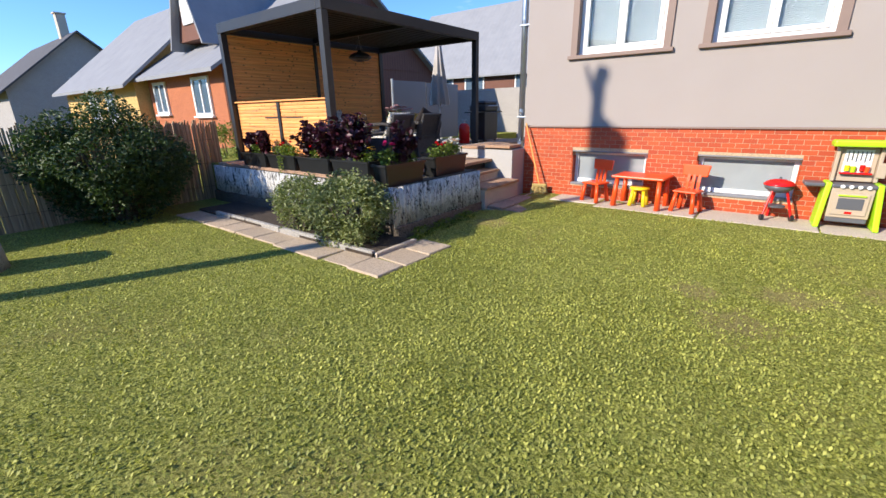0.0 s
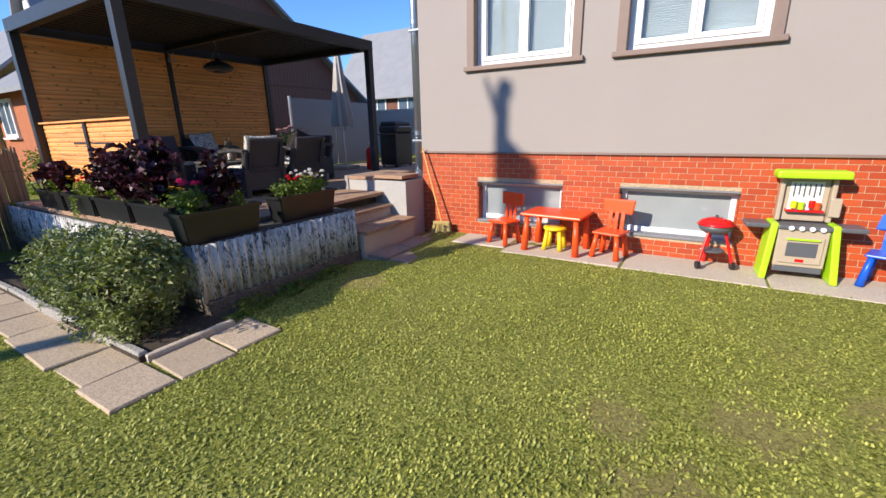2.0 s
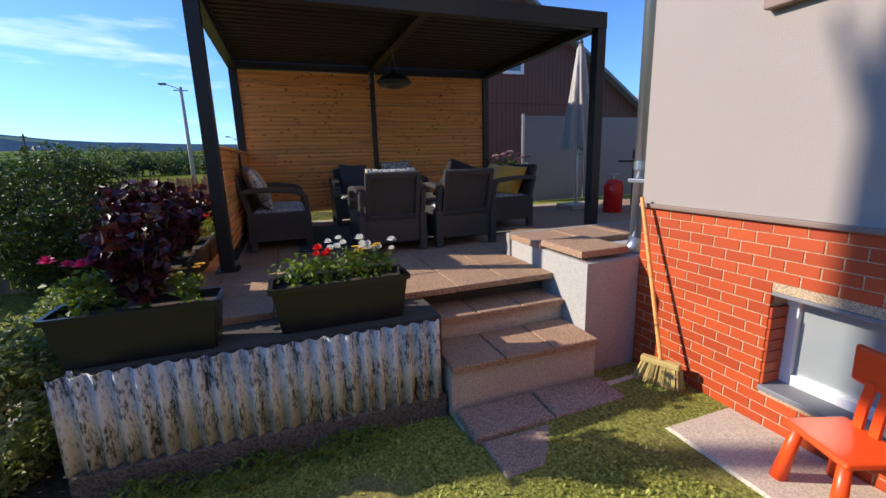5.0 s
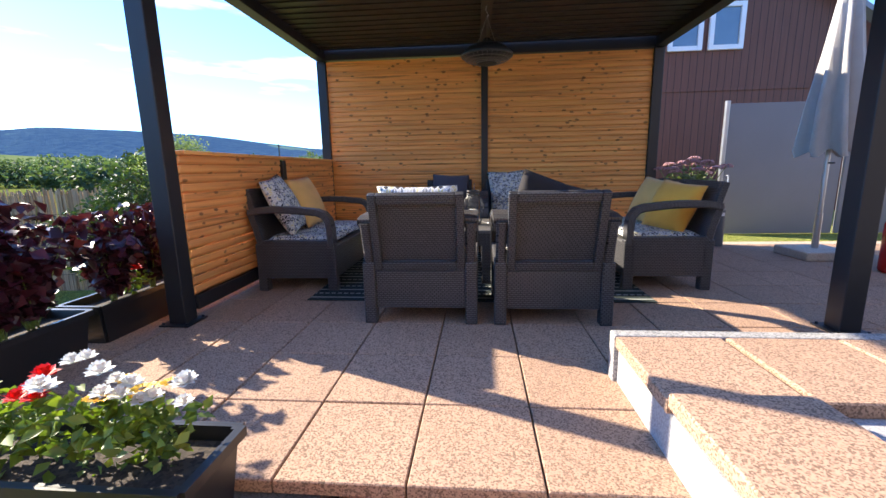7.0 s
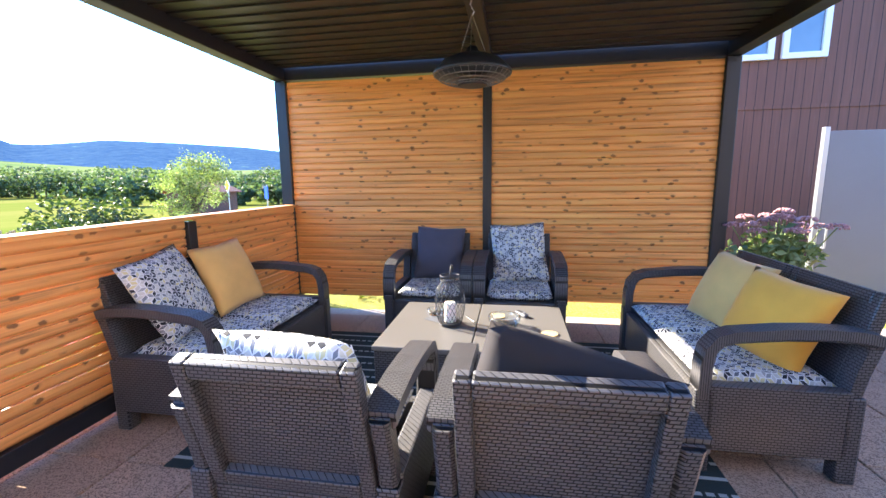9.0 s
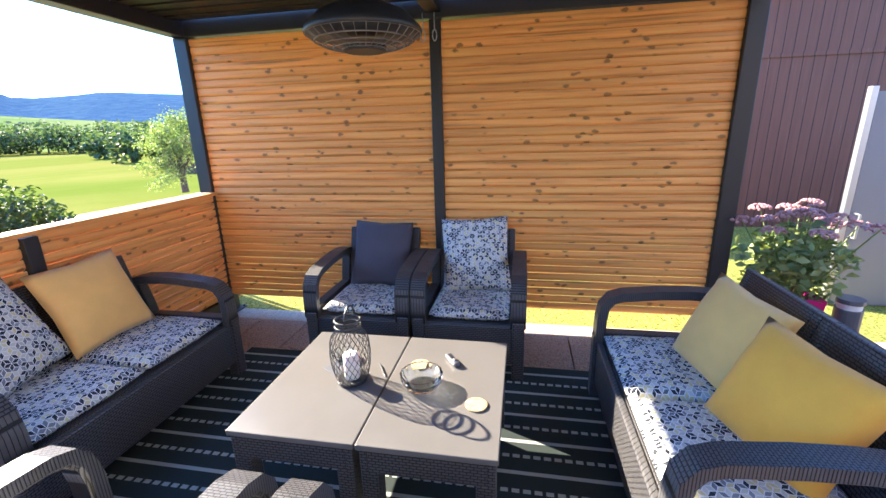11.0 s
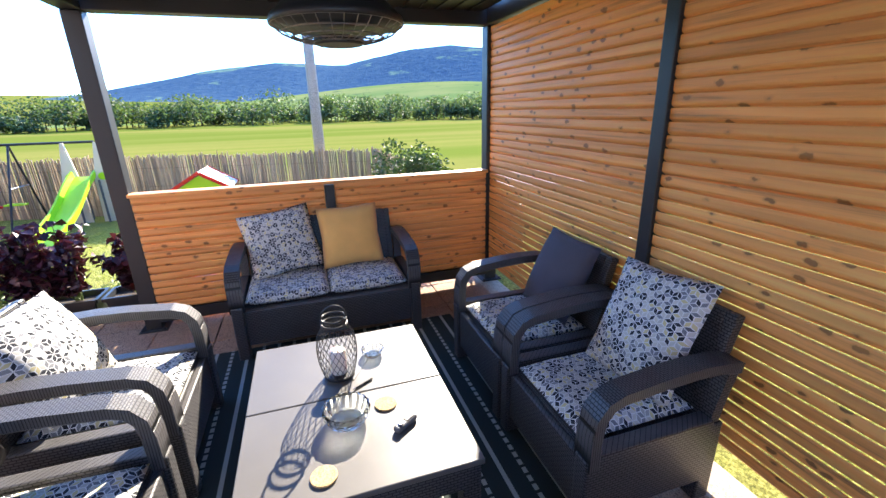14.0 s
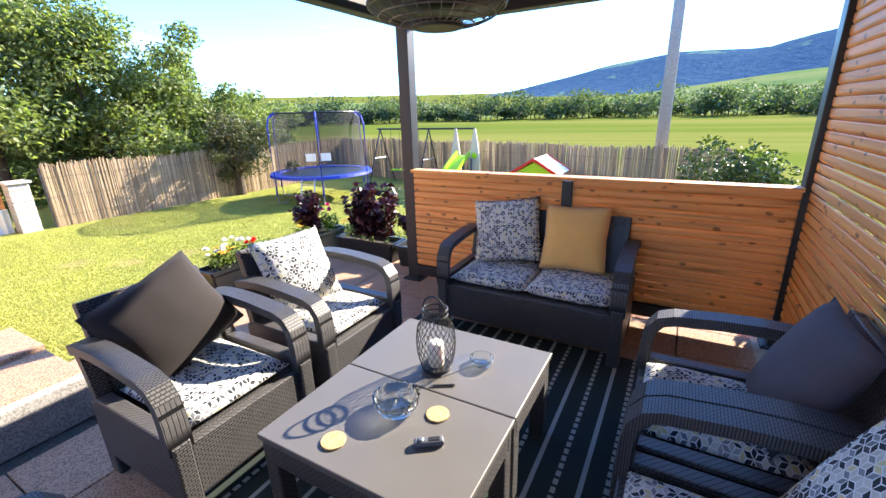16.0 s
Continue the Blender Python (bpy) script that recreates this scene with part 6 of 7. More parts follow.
far_house("yellow_house", "low yellow house wing with metal roof", -27.0, -18.2, 5.7, 13.0, 2.9, 6.1, 'x', M_YELLOW_WALL, M_ROOFSHEET, [('S', -20.9, 1.3, 1.0, 1.1), ('S', -23.0, 1.3, 1.0, 1.1)])
far_house("far_grey_house", "grey gabled village house with two chimneys", -48, -36, 5.0, 13.0, 3.2, 6.6, 'x', M_GREY_WALL, M_DARK_ROOF, [('E', 8.5, 2.9, 0.9, 1.0)], (-38.5, 9.0, 5.8, 7.9))
far_house("far_red_house", "village house with red tile roof", -78, -68, 0.0, 6.0, 1.2, 3.6, 'x', M_GREY_WALL, M_RED_ROOF, [('S', -72, -0.2, 1.0, 1.0)], None, -1.6)
far_house("rear_house", "brown timber house with pale metal roof behind the yard", -24.0, -11.0, 26.0, 34.0, 4.2, 8.8, 'x', M_BARN, M_ROOFSHEET,
          [('S', -20.0, 2.6, 1.6, 1.1), ('S', -17.4, 2.6, 1.6, 1.1), ('S', -13.5, 2.5, 1.5, 1.3)], (-15.0, 30.0, 8.0, 10.0))
far_house("east_house", "yellow village house behind the garden trees", 14.0, 22.0, 2.0, 10.0, 3.6, 6.8, 'y', M_YELLOW_WALL, M_RED_ROOF, [('W', 4.5, 1.2, 1.1, 1.3), ('W', 7.5, 1.2, 1.1, 1.3)])
yw = wall_with_holes("wall_yard", -14.0, -4.4, -0.3, 2.35, 16.0, 16.25, [], M_GREY_WALL, "grey rendered yard wall")

# raised grass behind the terrace
bm = B()
box(bm, -12.58, -8.645, 3.72, 15.9, -0.4, FLOOR - 0.03)
tagged(link("ground_bank", bm, M_LAWN), "grass strip behind the terrace", "grass", kind="structure")
bm = B()
box(bm, -8.64, -8.425, 3.70, 11.4, FLOOR - 0.30, FLOOR - 0.003, 0.01)
tagged(link("kerb_back", bm, M_PATH), "pale concrete edging behind the slat wall", "kerb", kind="structure")
bush("yellow_shrub", "yellow-green shrub below the neighbour windows", (-9.9, 4.55, 0.75), (0.75, 0.55, 0.55), 2600, 0.06, M_GREENS)


# ---- street lamp pole ----
def lamp_pole(x, y, h, label, z0, arm=True):
    lp = thing("street_lamp" if arm else "power_pole", label, "street lamp" if arm else "pole", pose(x, y, z0))
    part("pole", rod(B(), (0, 0, 0), (0, 0, h), 0.145, 0.092, 20), M_POLE, lp, "", True)
    if arm:
        part("arm", rod(B(), (0, 0, h - 0.15), (0.2, -0.75, h + 0.10), 0.03, 0.025, 10), M_STEEL, lp)
        hd = part("lamp_head", box(B(), 0.10, 0.30, -1.15, -0.70, h + 0.06, h + 0.17, 0.03), M_GREY_P, lp)
        part("lens", box(B(), 0.13, 0.27, -1.10, -0.75, h + 0.045, h + 0.059, 0.004), M_WHITE, hd)
        part("crossarm", box(B(), -0.04, 0.04, -0.40, 0.40, h - 0.25, h - 0.17, 0.006), M_STEEL, lp)
    else:
        part("stay", rod(B(), (0.0, 0, h - 0.45), (-0.24, 0.0, h + 0.20), 0.045, 0.03, 10), M_STEEL, lp)
        part("cap", rod(B(), (0.02, 0, h), (0.06, 0, h + 0.14), 0.12, 0.09, 12), M_STEEL, lp)
        part("bracket", rod(B(), (0.03, 0, h - 0.62), (0.42, 0, h - 1.0), 0.09, 0.09, 10), M_STEEL, lp)
        part("junction_box", box(B(), 0.08, 0.48, -0.20, 0.20, h - 1.55, h - 0.86, 0.05), M_GREY_P, lp)


lamp_pole(-7.36, -3.85, 8.55, "tall round concrete power pole beyond the reed fence", -0.2, False)
lamp_pole(-33.6, -1.05, 7.5, "slim concrete street lamp by the village road", -1.0)
lamp_pole(-53.0, 0.13, 5.4, "slim concrete street lamp by the village road", -1.0)

# concrete ring by the lawn
tb = thing("concrete_ring", "weathered concrete well ring on the lawn", "well ring", pose(-6.85, 0.0, LAWN - 0.03))
part("ring", lathe(B(), [(0.34, 0.0), (0.30, 0.50), (0.25, 0.52), (0.24, 0.2)], 28), M_POLE, tb, "", True)
part("lid", lathe(B(), [(0.285, 0.525), (0.29, 0.53), (0.29, 0.56), (0.27, 0.57)], 28), M_CONC, tb)

# ---- play equipment ----
M_NET = Net("safety_net")
nb = M_NET
tr_ = nb.n.new("ShaderNodeBsdfTransparent")
ms = nb.n.new("ShaderNodeMixShader")
ms.inputs[0].default_value = 0.42
M_NETM = nb.end(nb.mix(nb.noise(60, 2), (0.02, 0.02, 0.024), (0.05, 0.05, 0.055)), 0.9)
nb.l.new(tr_.outputs[0], ms.inputs[1])
nb.l.new(nb.bsdf.outputs[0], ms.inputs[2])
nb.l.new(ms.outputs[0], nb.n["Material Output"].inputs["Surface"])
M_BLUEPAD = plain("blue_pad", (0.010, 0.035, 0.34), 0.5, 0.0, 0.1, 5.0, 0.05)


def trampoline(x, y):
    tp = thing("trampoline", "round trampoline with blue pad, net and ladder", "trampoline", pose(x, y, LAWN))
    R, H, T = 1.42, 0.72, 2.42
    ringp = lambda r, z, n=40: [(r * math.cos(i * 2 * math.pi / n), r * math.sin(i * 2 * math.pi / n), z) for i in range(n)]
    part("frame_ring", tube(B(), ringp(R, H), 0.024, 8, True), M_STEEL, tp)
    bm = lathe(B(), [(R - 0.26, H + 0.03), (R - 0.24, H + 0.055), (R + 0.03, H + 0.055), (R + 0.05, H - 0.02), (R + 0.03, H - 0.03)], 40)
    bmesh.ops.delete(bm, geom=[f for f in bm.faces if len(f.verts) > 4], context='FACES')
    part("pad", bm, M_BLUEPAD, tp, "blue edge padding")
    part("mat", lathe(B(), [(R - 0.24, H + 0.018), (R - 0.24, H + 0.024), (0.3, H + 0.02), (0.01, H + 0.02)], 40), M_BLACK, tp)
    for i in range(6):
        a = i * math.pi / 3 + 0.25
        c, s = math.cos(a), math.sin(a)
        part("leg", tube(B(), [(c * R, s * R, H - 0.02), (c * (R + 0.02), s * (R + 0.02), 0.03), (c * (R - 0.25), s * (R - 0.25), 0.02)], 0.021, 8), M_STEEL, tp)
        part("net_pole", tube(B(), [(c * (R + 0.03), s * (R + 0.03), 0.25), (c * (R + 0.04), s * (R + 0.04), T - 0.35), (c * (R - 0.02), s * (R - 0.02), T - 0.12), (c * (R - 0.20), s * (R - 0.20), T)], 0.026, 8), M_BLUEPAD, tp, "foam-clad blue net pole")
    part("top_ring", tube(B(), ringp(R - 0.20, T), 0.018, 8, True), M_BLACK, tp)
    bm = B()
    a_, b_ = [bm.verts.new(p) for p in ringp(R - 0.14, H + 0.05, 48)], [bm.verts.new(p) for p in ringp(R - 0.20, T, 48)]
    for i in range(48):
        bm.faces.new((a_[i], a_[(i + 1) % 48], b_[(i + 1) % 48], b_[i]))
    part("safety_net", bm, M_NETM, tp, "dark see-through safety net")
    a = 2.45
    for z, w in ((1.28, 0.16),):
        for k in (-0.28, 0.02):
            m = Matrix.Rotation(a + k, 4, 'Z')
            part("notice", box(B(), R - 0.13, R - 0.12, -0.13, 0.13, z - 0.10, z + 0.10, 0, m), M_WHITE, tp, "white warning notice")
    part("name_plate", box(B(), R - 0.175, R - 0.165, -0.26, 0.26, T - 0.16, T - 0.05, 0, Matrix.Rotation(a - 0.1, 4, 'Z')), M_BLACK, tp)
    m = Matrix.Rotation(a - 0.35, 4, 'Z')
    lad = part("ladder", B(), M_STEEL, tp)
    bm = B()
    for sy in (-0.17, 0.17):
        rod(bm, m @ Vector((R + 0.42, sy, 0.0)), m @ Vector((R + 0.04, sy, H)), 0.017, 0.017, 8)
    bm.to_mesh(lad.data)
    bm.free()
    for k in (0.25, 0.55, 0.82):
        px, pz = R + 0.42 - 0.38 * k, H * k
        part("rung", box(B(), px - 0.03, px + 0.03, -0.17, 0.17, pz - 0.008, pz + 0.012, 0.003, m), M_STEEL, lad)


trampoline(1.49, -1.74)


def swing_set():
    sw = thing("swing_set", "dark steel swing frame with two swings and red seat", "swing", pose(0, 0, LAWN))
    ya, top = -4.25, 1.85
    part("top_bar", rod(B(), (1.25, ya, top), (-2.35, ya, top), 0.028, 0.028, 12), M_BLACK, sw)
    for x in (1.15, -0.75):
        for sy in (-0.75, 0.75):
            part("leg", rod(B(), (x + 0.05, ya + sy, 0.0), (x, ya, top), 0.022, 0.022, 10), M_BLACK, sw)
        part("brace", rod(B(), (x + 0.03, ya - 0.38, 0.92), (x + 0.03, ya + 0.38, 0.92), 0.016, 0.016, 8), M_STEEL, sw)
    for x, kind in ((0.55, "y"), (-0.05, "r"), (-0.55, "y")):
        for sx in (-0.17, 0.17):
            part("rope", rod(B(), (x + sx, ya, top), (x + sx, ya + 0.02, 0.52), 0.007, 0.007, 6), M_BARK, sw)
        if kind == "y":
            bm = B()
            box(bm, x - 0.20, x + 0.20, ya - 0.08, ya + 0.10, 0.46, 0.50, 0.012)
            for v in bm.verts:
                v.co.z += 0.05 * ((v.co.x - x) / 0.2) ** 2
            part("swing_seat", bm, M_LIME, sw, "lime plastic seat")
        else:
            st2 = part("baby_seat", box(B(), x - 0.17, x + 0.17, ya + 0.06, ya + 0.12, 0.46, 0.88, 0.03), M_RED, sw, "red plastic baby seat")
            part("seat_pan", box(B(), x - 0.17, x + 0.17, ya - 0.16, ya + 0.058, 0.44, 0.50, 0.02), M_RED, st2)
            part("safety_bar", box(B(), x - 0.19, x + 0.19, ya + 0.121, ya + 0.15, 0.55, 0.61, 0.012), M_TOYYEL, st2, "yellow cross bar")


swing_set()
M_CREAM = plain("cream_board", (0.62, 0.58, 0.44), 0.5, 0.0, 0.1, 4.0, 0.05)
tw = thing("slide_tower", "cream pointed climbing boards with lime green slide", "slide", pose(-2.2, -4.1, LAWN))
for y, x in ((0.0, -0.22), (-0.02, 0.42)):
    bm = B()
    v = [bm.verts.new(c) for c in ((x - 0.20, y, 0.0), (x + 0.20, y, 0.0), (x + 0.17, y, 1.0), (x + 0.02, y, 1.85), (x - 0.04, y, 1.85), (x - 0.17, y, 1.0))]
    bm.faces.new(v)
    r_ = bmesh.ops.extrude_face_region(bm, geom=bm.faces[:])
    for g_ in r_["geom"]:
        if isinstance(g_, bmesh.types.BMVert):
            g_.co.y += 0.05
    bmesh.ops.recalc_face_normals(bm, faces=bm.faces[:])
    bd = part("side_board", bm, M_CREAM, tw, "cream pointed side board")
    part("porthole", lathe(B(), [(0.085, 0.0), (0.085, 0.012), (0.06, 0.014)], 18, Matrix.Translation((x, y + 0.052, 1.08)) @ Matrix.Rotation(radians(-90), 4, 'X')), M_LIME, bd)
part("platform", box(B(), -0.03, 0.24, -0.35, 0.15, 0.98, 1.03, 0.01), M_GREY_P, tw)
bm = B()
n = 14
rows = []
for i in range(n + 1):
    u = i / n
    yy, zz = 0.15 + 2.35 * u, 1.05 * (1 - u) ** 1.15 + 0.05 + 0.03 * math.sin(u * 9)
    rows.append([bm.verts.new((0.10 + dx, yy, zz + dz)) for dx, dz in ((-0.24, 0.13), (-0.20, 0.13), (-0.18, 0.0), (0.18, 0.0), (0.20, 0.13), (0.24, 0.13), (0.22, -0.03), (-0.22, -0.03))])
for a, b in zip(rows, rows[1:]):
    for k in range(8):
        bm.faces.new((a[k], a[(k + 1) % 8], b[(k + 1) % 8], b[k]))
bm.faces.new(rows[0])
bm.faces.new(rows[-1][::-1])
bmesh.ops.recalc_face_normals(bm, faces=bm.faces[:])
part("chute", bm, M_LIME, tw, "lime green wavy chute")
for x in (-0.15, 0.35):
    for y in (-0.35, 0.12):
        part("post", rod(B(), (x, y, 0.0), (x, y, 1.0), 0.025, 0.025, 8), M_GREY_P, tw)

ph = thing("playhouse", "small children's playhouse with red and white roof", "playhouse", pose(-4.75, -3.05, LAWN))
part("wall", box(B(), -0.50, 0.50, -0.45, 0.45, 0.0, 0.85, 0.02), M_BEIGE, ph)
for sy in (-1, 1):
    bm = B()
    v = [bm.verts.new(c) for c in ((-0.50, sy * 0.46, 0.851), (0.50, sy * 0.46, 0.851), (0.0, sy * 0.46, 1.15))]
    bm.faces.new(v)
    r_ = bmesh.ops.extrude_face_region(bm, geom=bm.faces[:])
    for g_ in r_["geom"]:
        if isinstance(g_, bmesh.types.BMVert):
            g_.co.y -= sy * 0.04
    bmesh.ops.recalc_face_normals(bm, faces=bm.faces[:])
    part("gable", bm, M_LIME, ph, "lime green gable")
for sgn in (-1, 1):
    bm = B()
    box(bm, 0, 0.68, -0.56, 0.56, 0, 0.035, 0.006, Matrix.Translation((0, 0, 1.19)) @ Matrix.Rotation(radians(31) if sgn > 0 else radians(180 - 31), 4, 'Y'))
    part("roof", bm, M_WHITE_SHEET, ph, "pale roof panel")
    for sy in (-0.58, 0.545):
        bm = B()
        box(bm, 0, 0.70, sy, sy + 0.035, -0.02, 0.05, 0.006, Matrix.Translation((0, 0, 1.19)) @ Matrix.Rotation(radians(31) if sgn > 0 else radians(180 - 31), 4, 'Y'))
        part("roof_edge", bm, M_RED, ph, "red roof edge")
part("door", box(B(), -0.16, 0.16, 0.451, 0.47, 0.02, 0.70, 0.006), M_RED, ph)

# ---- far landscape ----
t = Net("hill_forest_hazed")
t.world_place()
n1 = t.noise(0.006, 5, 0.6)
n2 = t.noise(0.06, 5, 0.7)
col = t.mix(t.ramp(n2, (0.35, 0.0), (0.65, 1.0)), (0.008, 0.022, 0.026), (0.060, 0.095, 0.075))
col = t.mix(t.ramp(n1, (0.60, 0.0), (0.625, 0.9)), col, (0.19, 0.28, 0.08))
# distance haze put into the colour: half flat blue over forest and clearings
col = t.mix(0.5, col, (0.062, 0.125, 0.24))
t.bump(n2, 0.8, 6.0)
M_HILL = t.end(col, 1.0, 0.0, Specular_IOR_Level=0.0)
t = Net("slope_meadow_hazed")
t.world_place()
n1 = t.noise(0.010, 4, 0.6, t.mapped((1.0, 2.2, 1.0)))
n2 = t.noise(0.05, 5, 0.7)
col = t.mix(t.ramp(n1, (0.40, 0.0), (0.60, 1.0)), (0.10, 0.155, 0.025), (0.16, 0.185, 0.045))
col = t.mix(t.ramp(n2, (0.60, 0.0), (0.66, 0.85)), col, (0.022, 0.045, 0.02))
# thinner haze for the nearer slopes, blended into the base colour as blue-grey
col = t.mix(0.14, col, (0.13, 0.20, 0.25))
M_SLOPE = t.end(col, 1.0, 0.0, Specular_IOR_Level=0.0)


def ridge_sheet(name, label, a0, a1, d0, d1, height, material, z0, steps=70, rows_=9):
    """A hillside between two distances; height(angle) is its crest. Angles in degrees, 0 is -y, growing towards -x."""
    v, f = [], []
    for i in range(steps + 1):
        a = radians(a0 + (a1 - a0) * i / steps)
        sx, sy = -math.sin(a), -math.cos(a)
        hmax = height(math.degrees(a))
        for j in range(rows_ + 1):
            u = j / rows_
            d = d0 + (d1 - d0) * u
            h = z0 + (hmax - z0) * (u * u * (3 - 2 * u)) + 0.03 * hmax * u * noise.noise((sx * d * 0.012, sy * d * 0.012, 1.0))
            v.append((sx * d - 6, sy * d + 6, h))
    w = rows_ + 1
    for i in range(steps):
        for j in range(rows_):
            f.append((i * w + j, i * w + j + 1, (i + 1) * w + j + 1, (i + 1) * w + j))
    ob = sheet(name, v, f, material)
    for p in ob.data.polygons:
        p.use_smooth = True
    tagged(ob, label, "hill", kind="structure")


CREST = ((-70, 1.0), (-40, 1.3), (-30, 1.0), (-20, 2.3), (-10, 4.4), (-2, 5.6), (6, 5.3), (13, 6.8), (19, 7.4), (25, 6.9), (31, 6.1), (36, 3.8), (42, 4.6), (48, 4.6), (57, 4.2), (68, 2.8), (80, 2.4), (125, 2.0))


def crest(a, far):
    """Height of the skyline hills at an angle."""
    e = float(np.interp(a, [c[0] for c in CREST], [c[1] for c in CREST]))
    return math.tan(radians(e)) * far + 2


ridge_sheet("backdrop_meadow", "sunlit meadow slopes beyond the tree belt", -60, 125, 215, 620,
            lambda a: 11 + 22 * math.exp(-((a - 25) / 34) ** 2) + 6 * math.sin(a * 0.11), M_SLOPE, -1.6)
ridge_sheet("backdrop_hills", "wooded hills on the horizon, tinted with blue haze", -70, 125, 620, 1300, lambda a: crest(a, 1300), M_HILL, 8.0, 120)

rng = np.random.default_rng(11)


def tree_belt(label, a0, a1, d0, d1, n, hmin, hmax):
    """A belt of far trees: each a lumpy crown of leaf clumps on a trunk, joined into one mesh."""
    pts, trunk = [], B()
    for i in range(n):
        a = radians(a0 + (a1 - a0) * (i + rng.uniform(-0.4, 0.4)) / n)
        d = rng.uniform(d0, d1)
        x, y = -math.sin(a) * d - 6, -math.cos(a) * d + 6
        h = rng.uniform(hmin, hmax)
        z = -1.4
        r = h * rng.uniform(0.45, 0.75)
        rod(trunk, (x, y, z - 0.5), (x, y, z + h * 0.5), 0.25, 0.12, 5)
        for k in range(5):
            o = rng.normal(size=3) * np.array((r * 0.45, r * 0.45, h * 0.13))
            pts.append(blob(115, np.array((x, y, z + h * 0.48)) + o, (r * 0.7, r * 0.7, h * 0.34), rng, 0.6))
    wd = thing("far_woods", label, "trees", pose(0, 0, 0), kind="stuff")
    part("trunks", trunk, M_BARK, wd)
    leaves("crowns", np.concatenate(pts), 0.9, M_FARTREE, rng, wd, 0.9, 0.1, 0.6)


tree_belt("dense belt of broadleaf trees across the hay field", -62, 100, 160, 205, 230, 4.0, 12.0)
tree_belt("scattered bushes and trees on the meadow slope", -50, 110, 260, 520, 150, 4.0, 9.0)
tree_belt("loose group of young trees by the field road", 42, 68, 70, 120, 12, 3.0, 5.5)


def bez_road():
    v, f = [], []
    for i in range(40):
        s = i / 39
        x = -13 - 75 * s
        y = -6 - 8 * s - 10 * s * s
        for w in (-1.7, 1.7):
            v.append((x, y + w, ground_height(x, y + w) + 0.05))
        if i:
            f.append((2 * i - 2, 2 * i, 2 * i + 1, 2 * i - 1))
    tagged(sheet("road", v, f, M_CONC), "pale asphalt field road", "road", kind="structure")


bez_road()

# ---- small far things ----
sg = thing("road_sign", "yellow diamond priority road sign on a post", "road sign", pose(-28.6, -11.2, -1.3, 0, 0, -36))
part("post", rod(B(), (0, 0, 0), (0, 0, 3.4), 0.035, 0.035, 8), M_STEEL, sg)
pl_ = part("plate", box(B(), 0.04, 0.055, -0.36, 0.36, -0.36, 0.36, 0.02, Matrix.Translation((0, 0, 3.2)) @ Matrix.Rotation(radians(45), 4, 'X')), M_WHITE, sg, "white sign plate")
part("field", box(B(), 0.056, 0.060, -0.26, 0.26, -0.26, 0.26, 0.01, Matrix.Translation((0, 0, 3.2)) @ Matrix.Rotation(radians(45), 4, 'X')), M_TOYYEL, pl_, "yellow centre")
s2 = thing("road_sign", "small blue rectangular road sign on a post", "road sign", pose(-29.6, -9.2, -1.3, 0, 0, -36))
part("post", rod(B(), (0, 0, 0), (0, 0, 3.2), 0.035, 0.035, 8), M_STEEL, s2)
part("plate", box(B(), 0.04, 0.055, -0.28, 0.28, 2.3, 3.1, 0.02), M_BLUE, s2)
far_house("field_shed", "small brown field shed with red roof", -46.0, -41.0, -27.0, -23.0, 1.4, 2.3, 'x', M_BARN, M_RED_ROOF, [], None, -1.8)


def field_pole(x, y):
    fp = thing("wooden_pole", "wooden power line pole in the field", "pole", pose(x, y, -1.4), "field poles")
    part("pole", rod(B(), (0, 0, 0), (0, 0, 7.0), 0.11, 0.08, 8), M_BARK, fp)
    part("crossarm", box(B(), -0.6, 0.6, -0.05, 0.05, 6.6, 6.72), M_BARK, fp)


field_pole(-62.0, -22.0)
field_pole(-70.0, -52.0)
field_pole(-40.0, -60.0)
tree("field_tree", "lone round fruit tree beside the field road", -22.5, -8.6, 3.6, 1.6, 7000, 0.12, M_TREE, 0.0, 0.15)

# ---- pieces: tiles, treads, slabs, bricks ----
def slab_mesh(name, sx, sy, h, bevel, material):
    bm = B()
    box(bm, -sx / 2, sx / 2, -sy / 2, sy / 2, 0, h)
    top = [e for e in bm.edges if all(v.co.z > h * 0.5 for v in e.verts)]
    bmesh.ops.bevel(bm, geom=top, offset=bevel, segments=1, affect='EDGES')
    me = bpy.data.meshes.new(name)
    bm.to_mesh(me)
    bm.free()
    me.materials.append(material)
    return me


def piece(name, me, parent, m):
    ob = new(name, me)
    ob.parent = parent
    ob.matrix_world = m
    return ob


PR = random.Random(4)
floor_ob = bpy.data.objects["floor"]
TPX, TPY = 0.465, 0.432
tile = slab_mesh("tile", TPX - 0.007, TPY - 0.007, 0.046, 0.004, M_TILE)
for i in range(10):
    for j in range(-6, 13):
        x, y = -4.72 + TPX / 2 - TPX * i, 6.305 + TPY / 2 + TPY * j
        if y < TY0 + 0.16 or x < TX0 + 0.05:
            continue
        if x > LX0 - 0.20 and y > LY0:
            continue
        piece("tile", tile, floor_ob, pose(x, y, FLOOR - 0.046 + PR.uniform(-0.0015, 0.0015), PR.uniform(-0.12, 0.12), PR.uniform(-0.12, 0.12)))
lt = slab_mesh("tile", 0.52, 0.44, 0.05, 0.006, M_TILE)
for i in range(2):
    for j in range(10):
        x, y = LX0 + 0.265 + 0.53 * i, LY0 + 0.215 + 0.45 * j
        if y > HY - 0.2 and i == 1:
            continue
        up = 0.03 if i == 1 else 0.0
        piece("tile", lt, landing, pose(x, y - (0.012 if j == 0 else 0), LAND + 0.001 + up + PR.uniform(-0.001, 0.001), 0, 0, 0.8 * i))
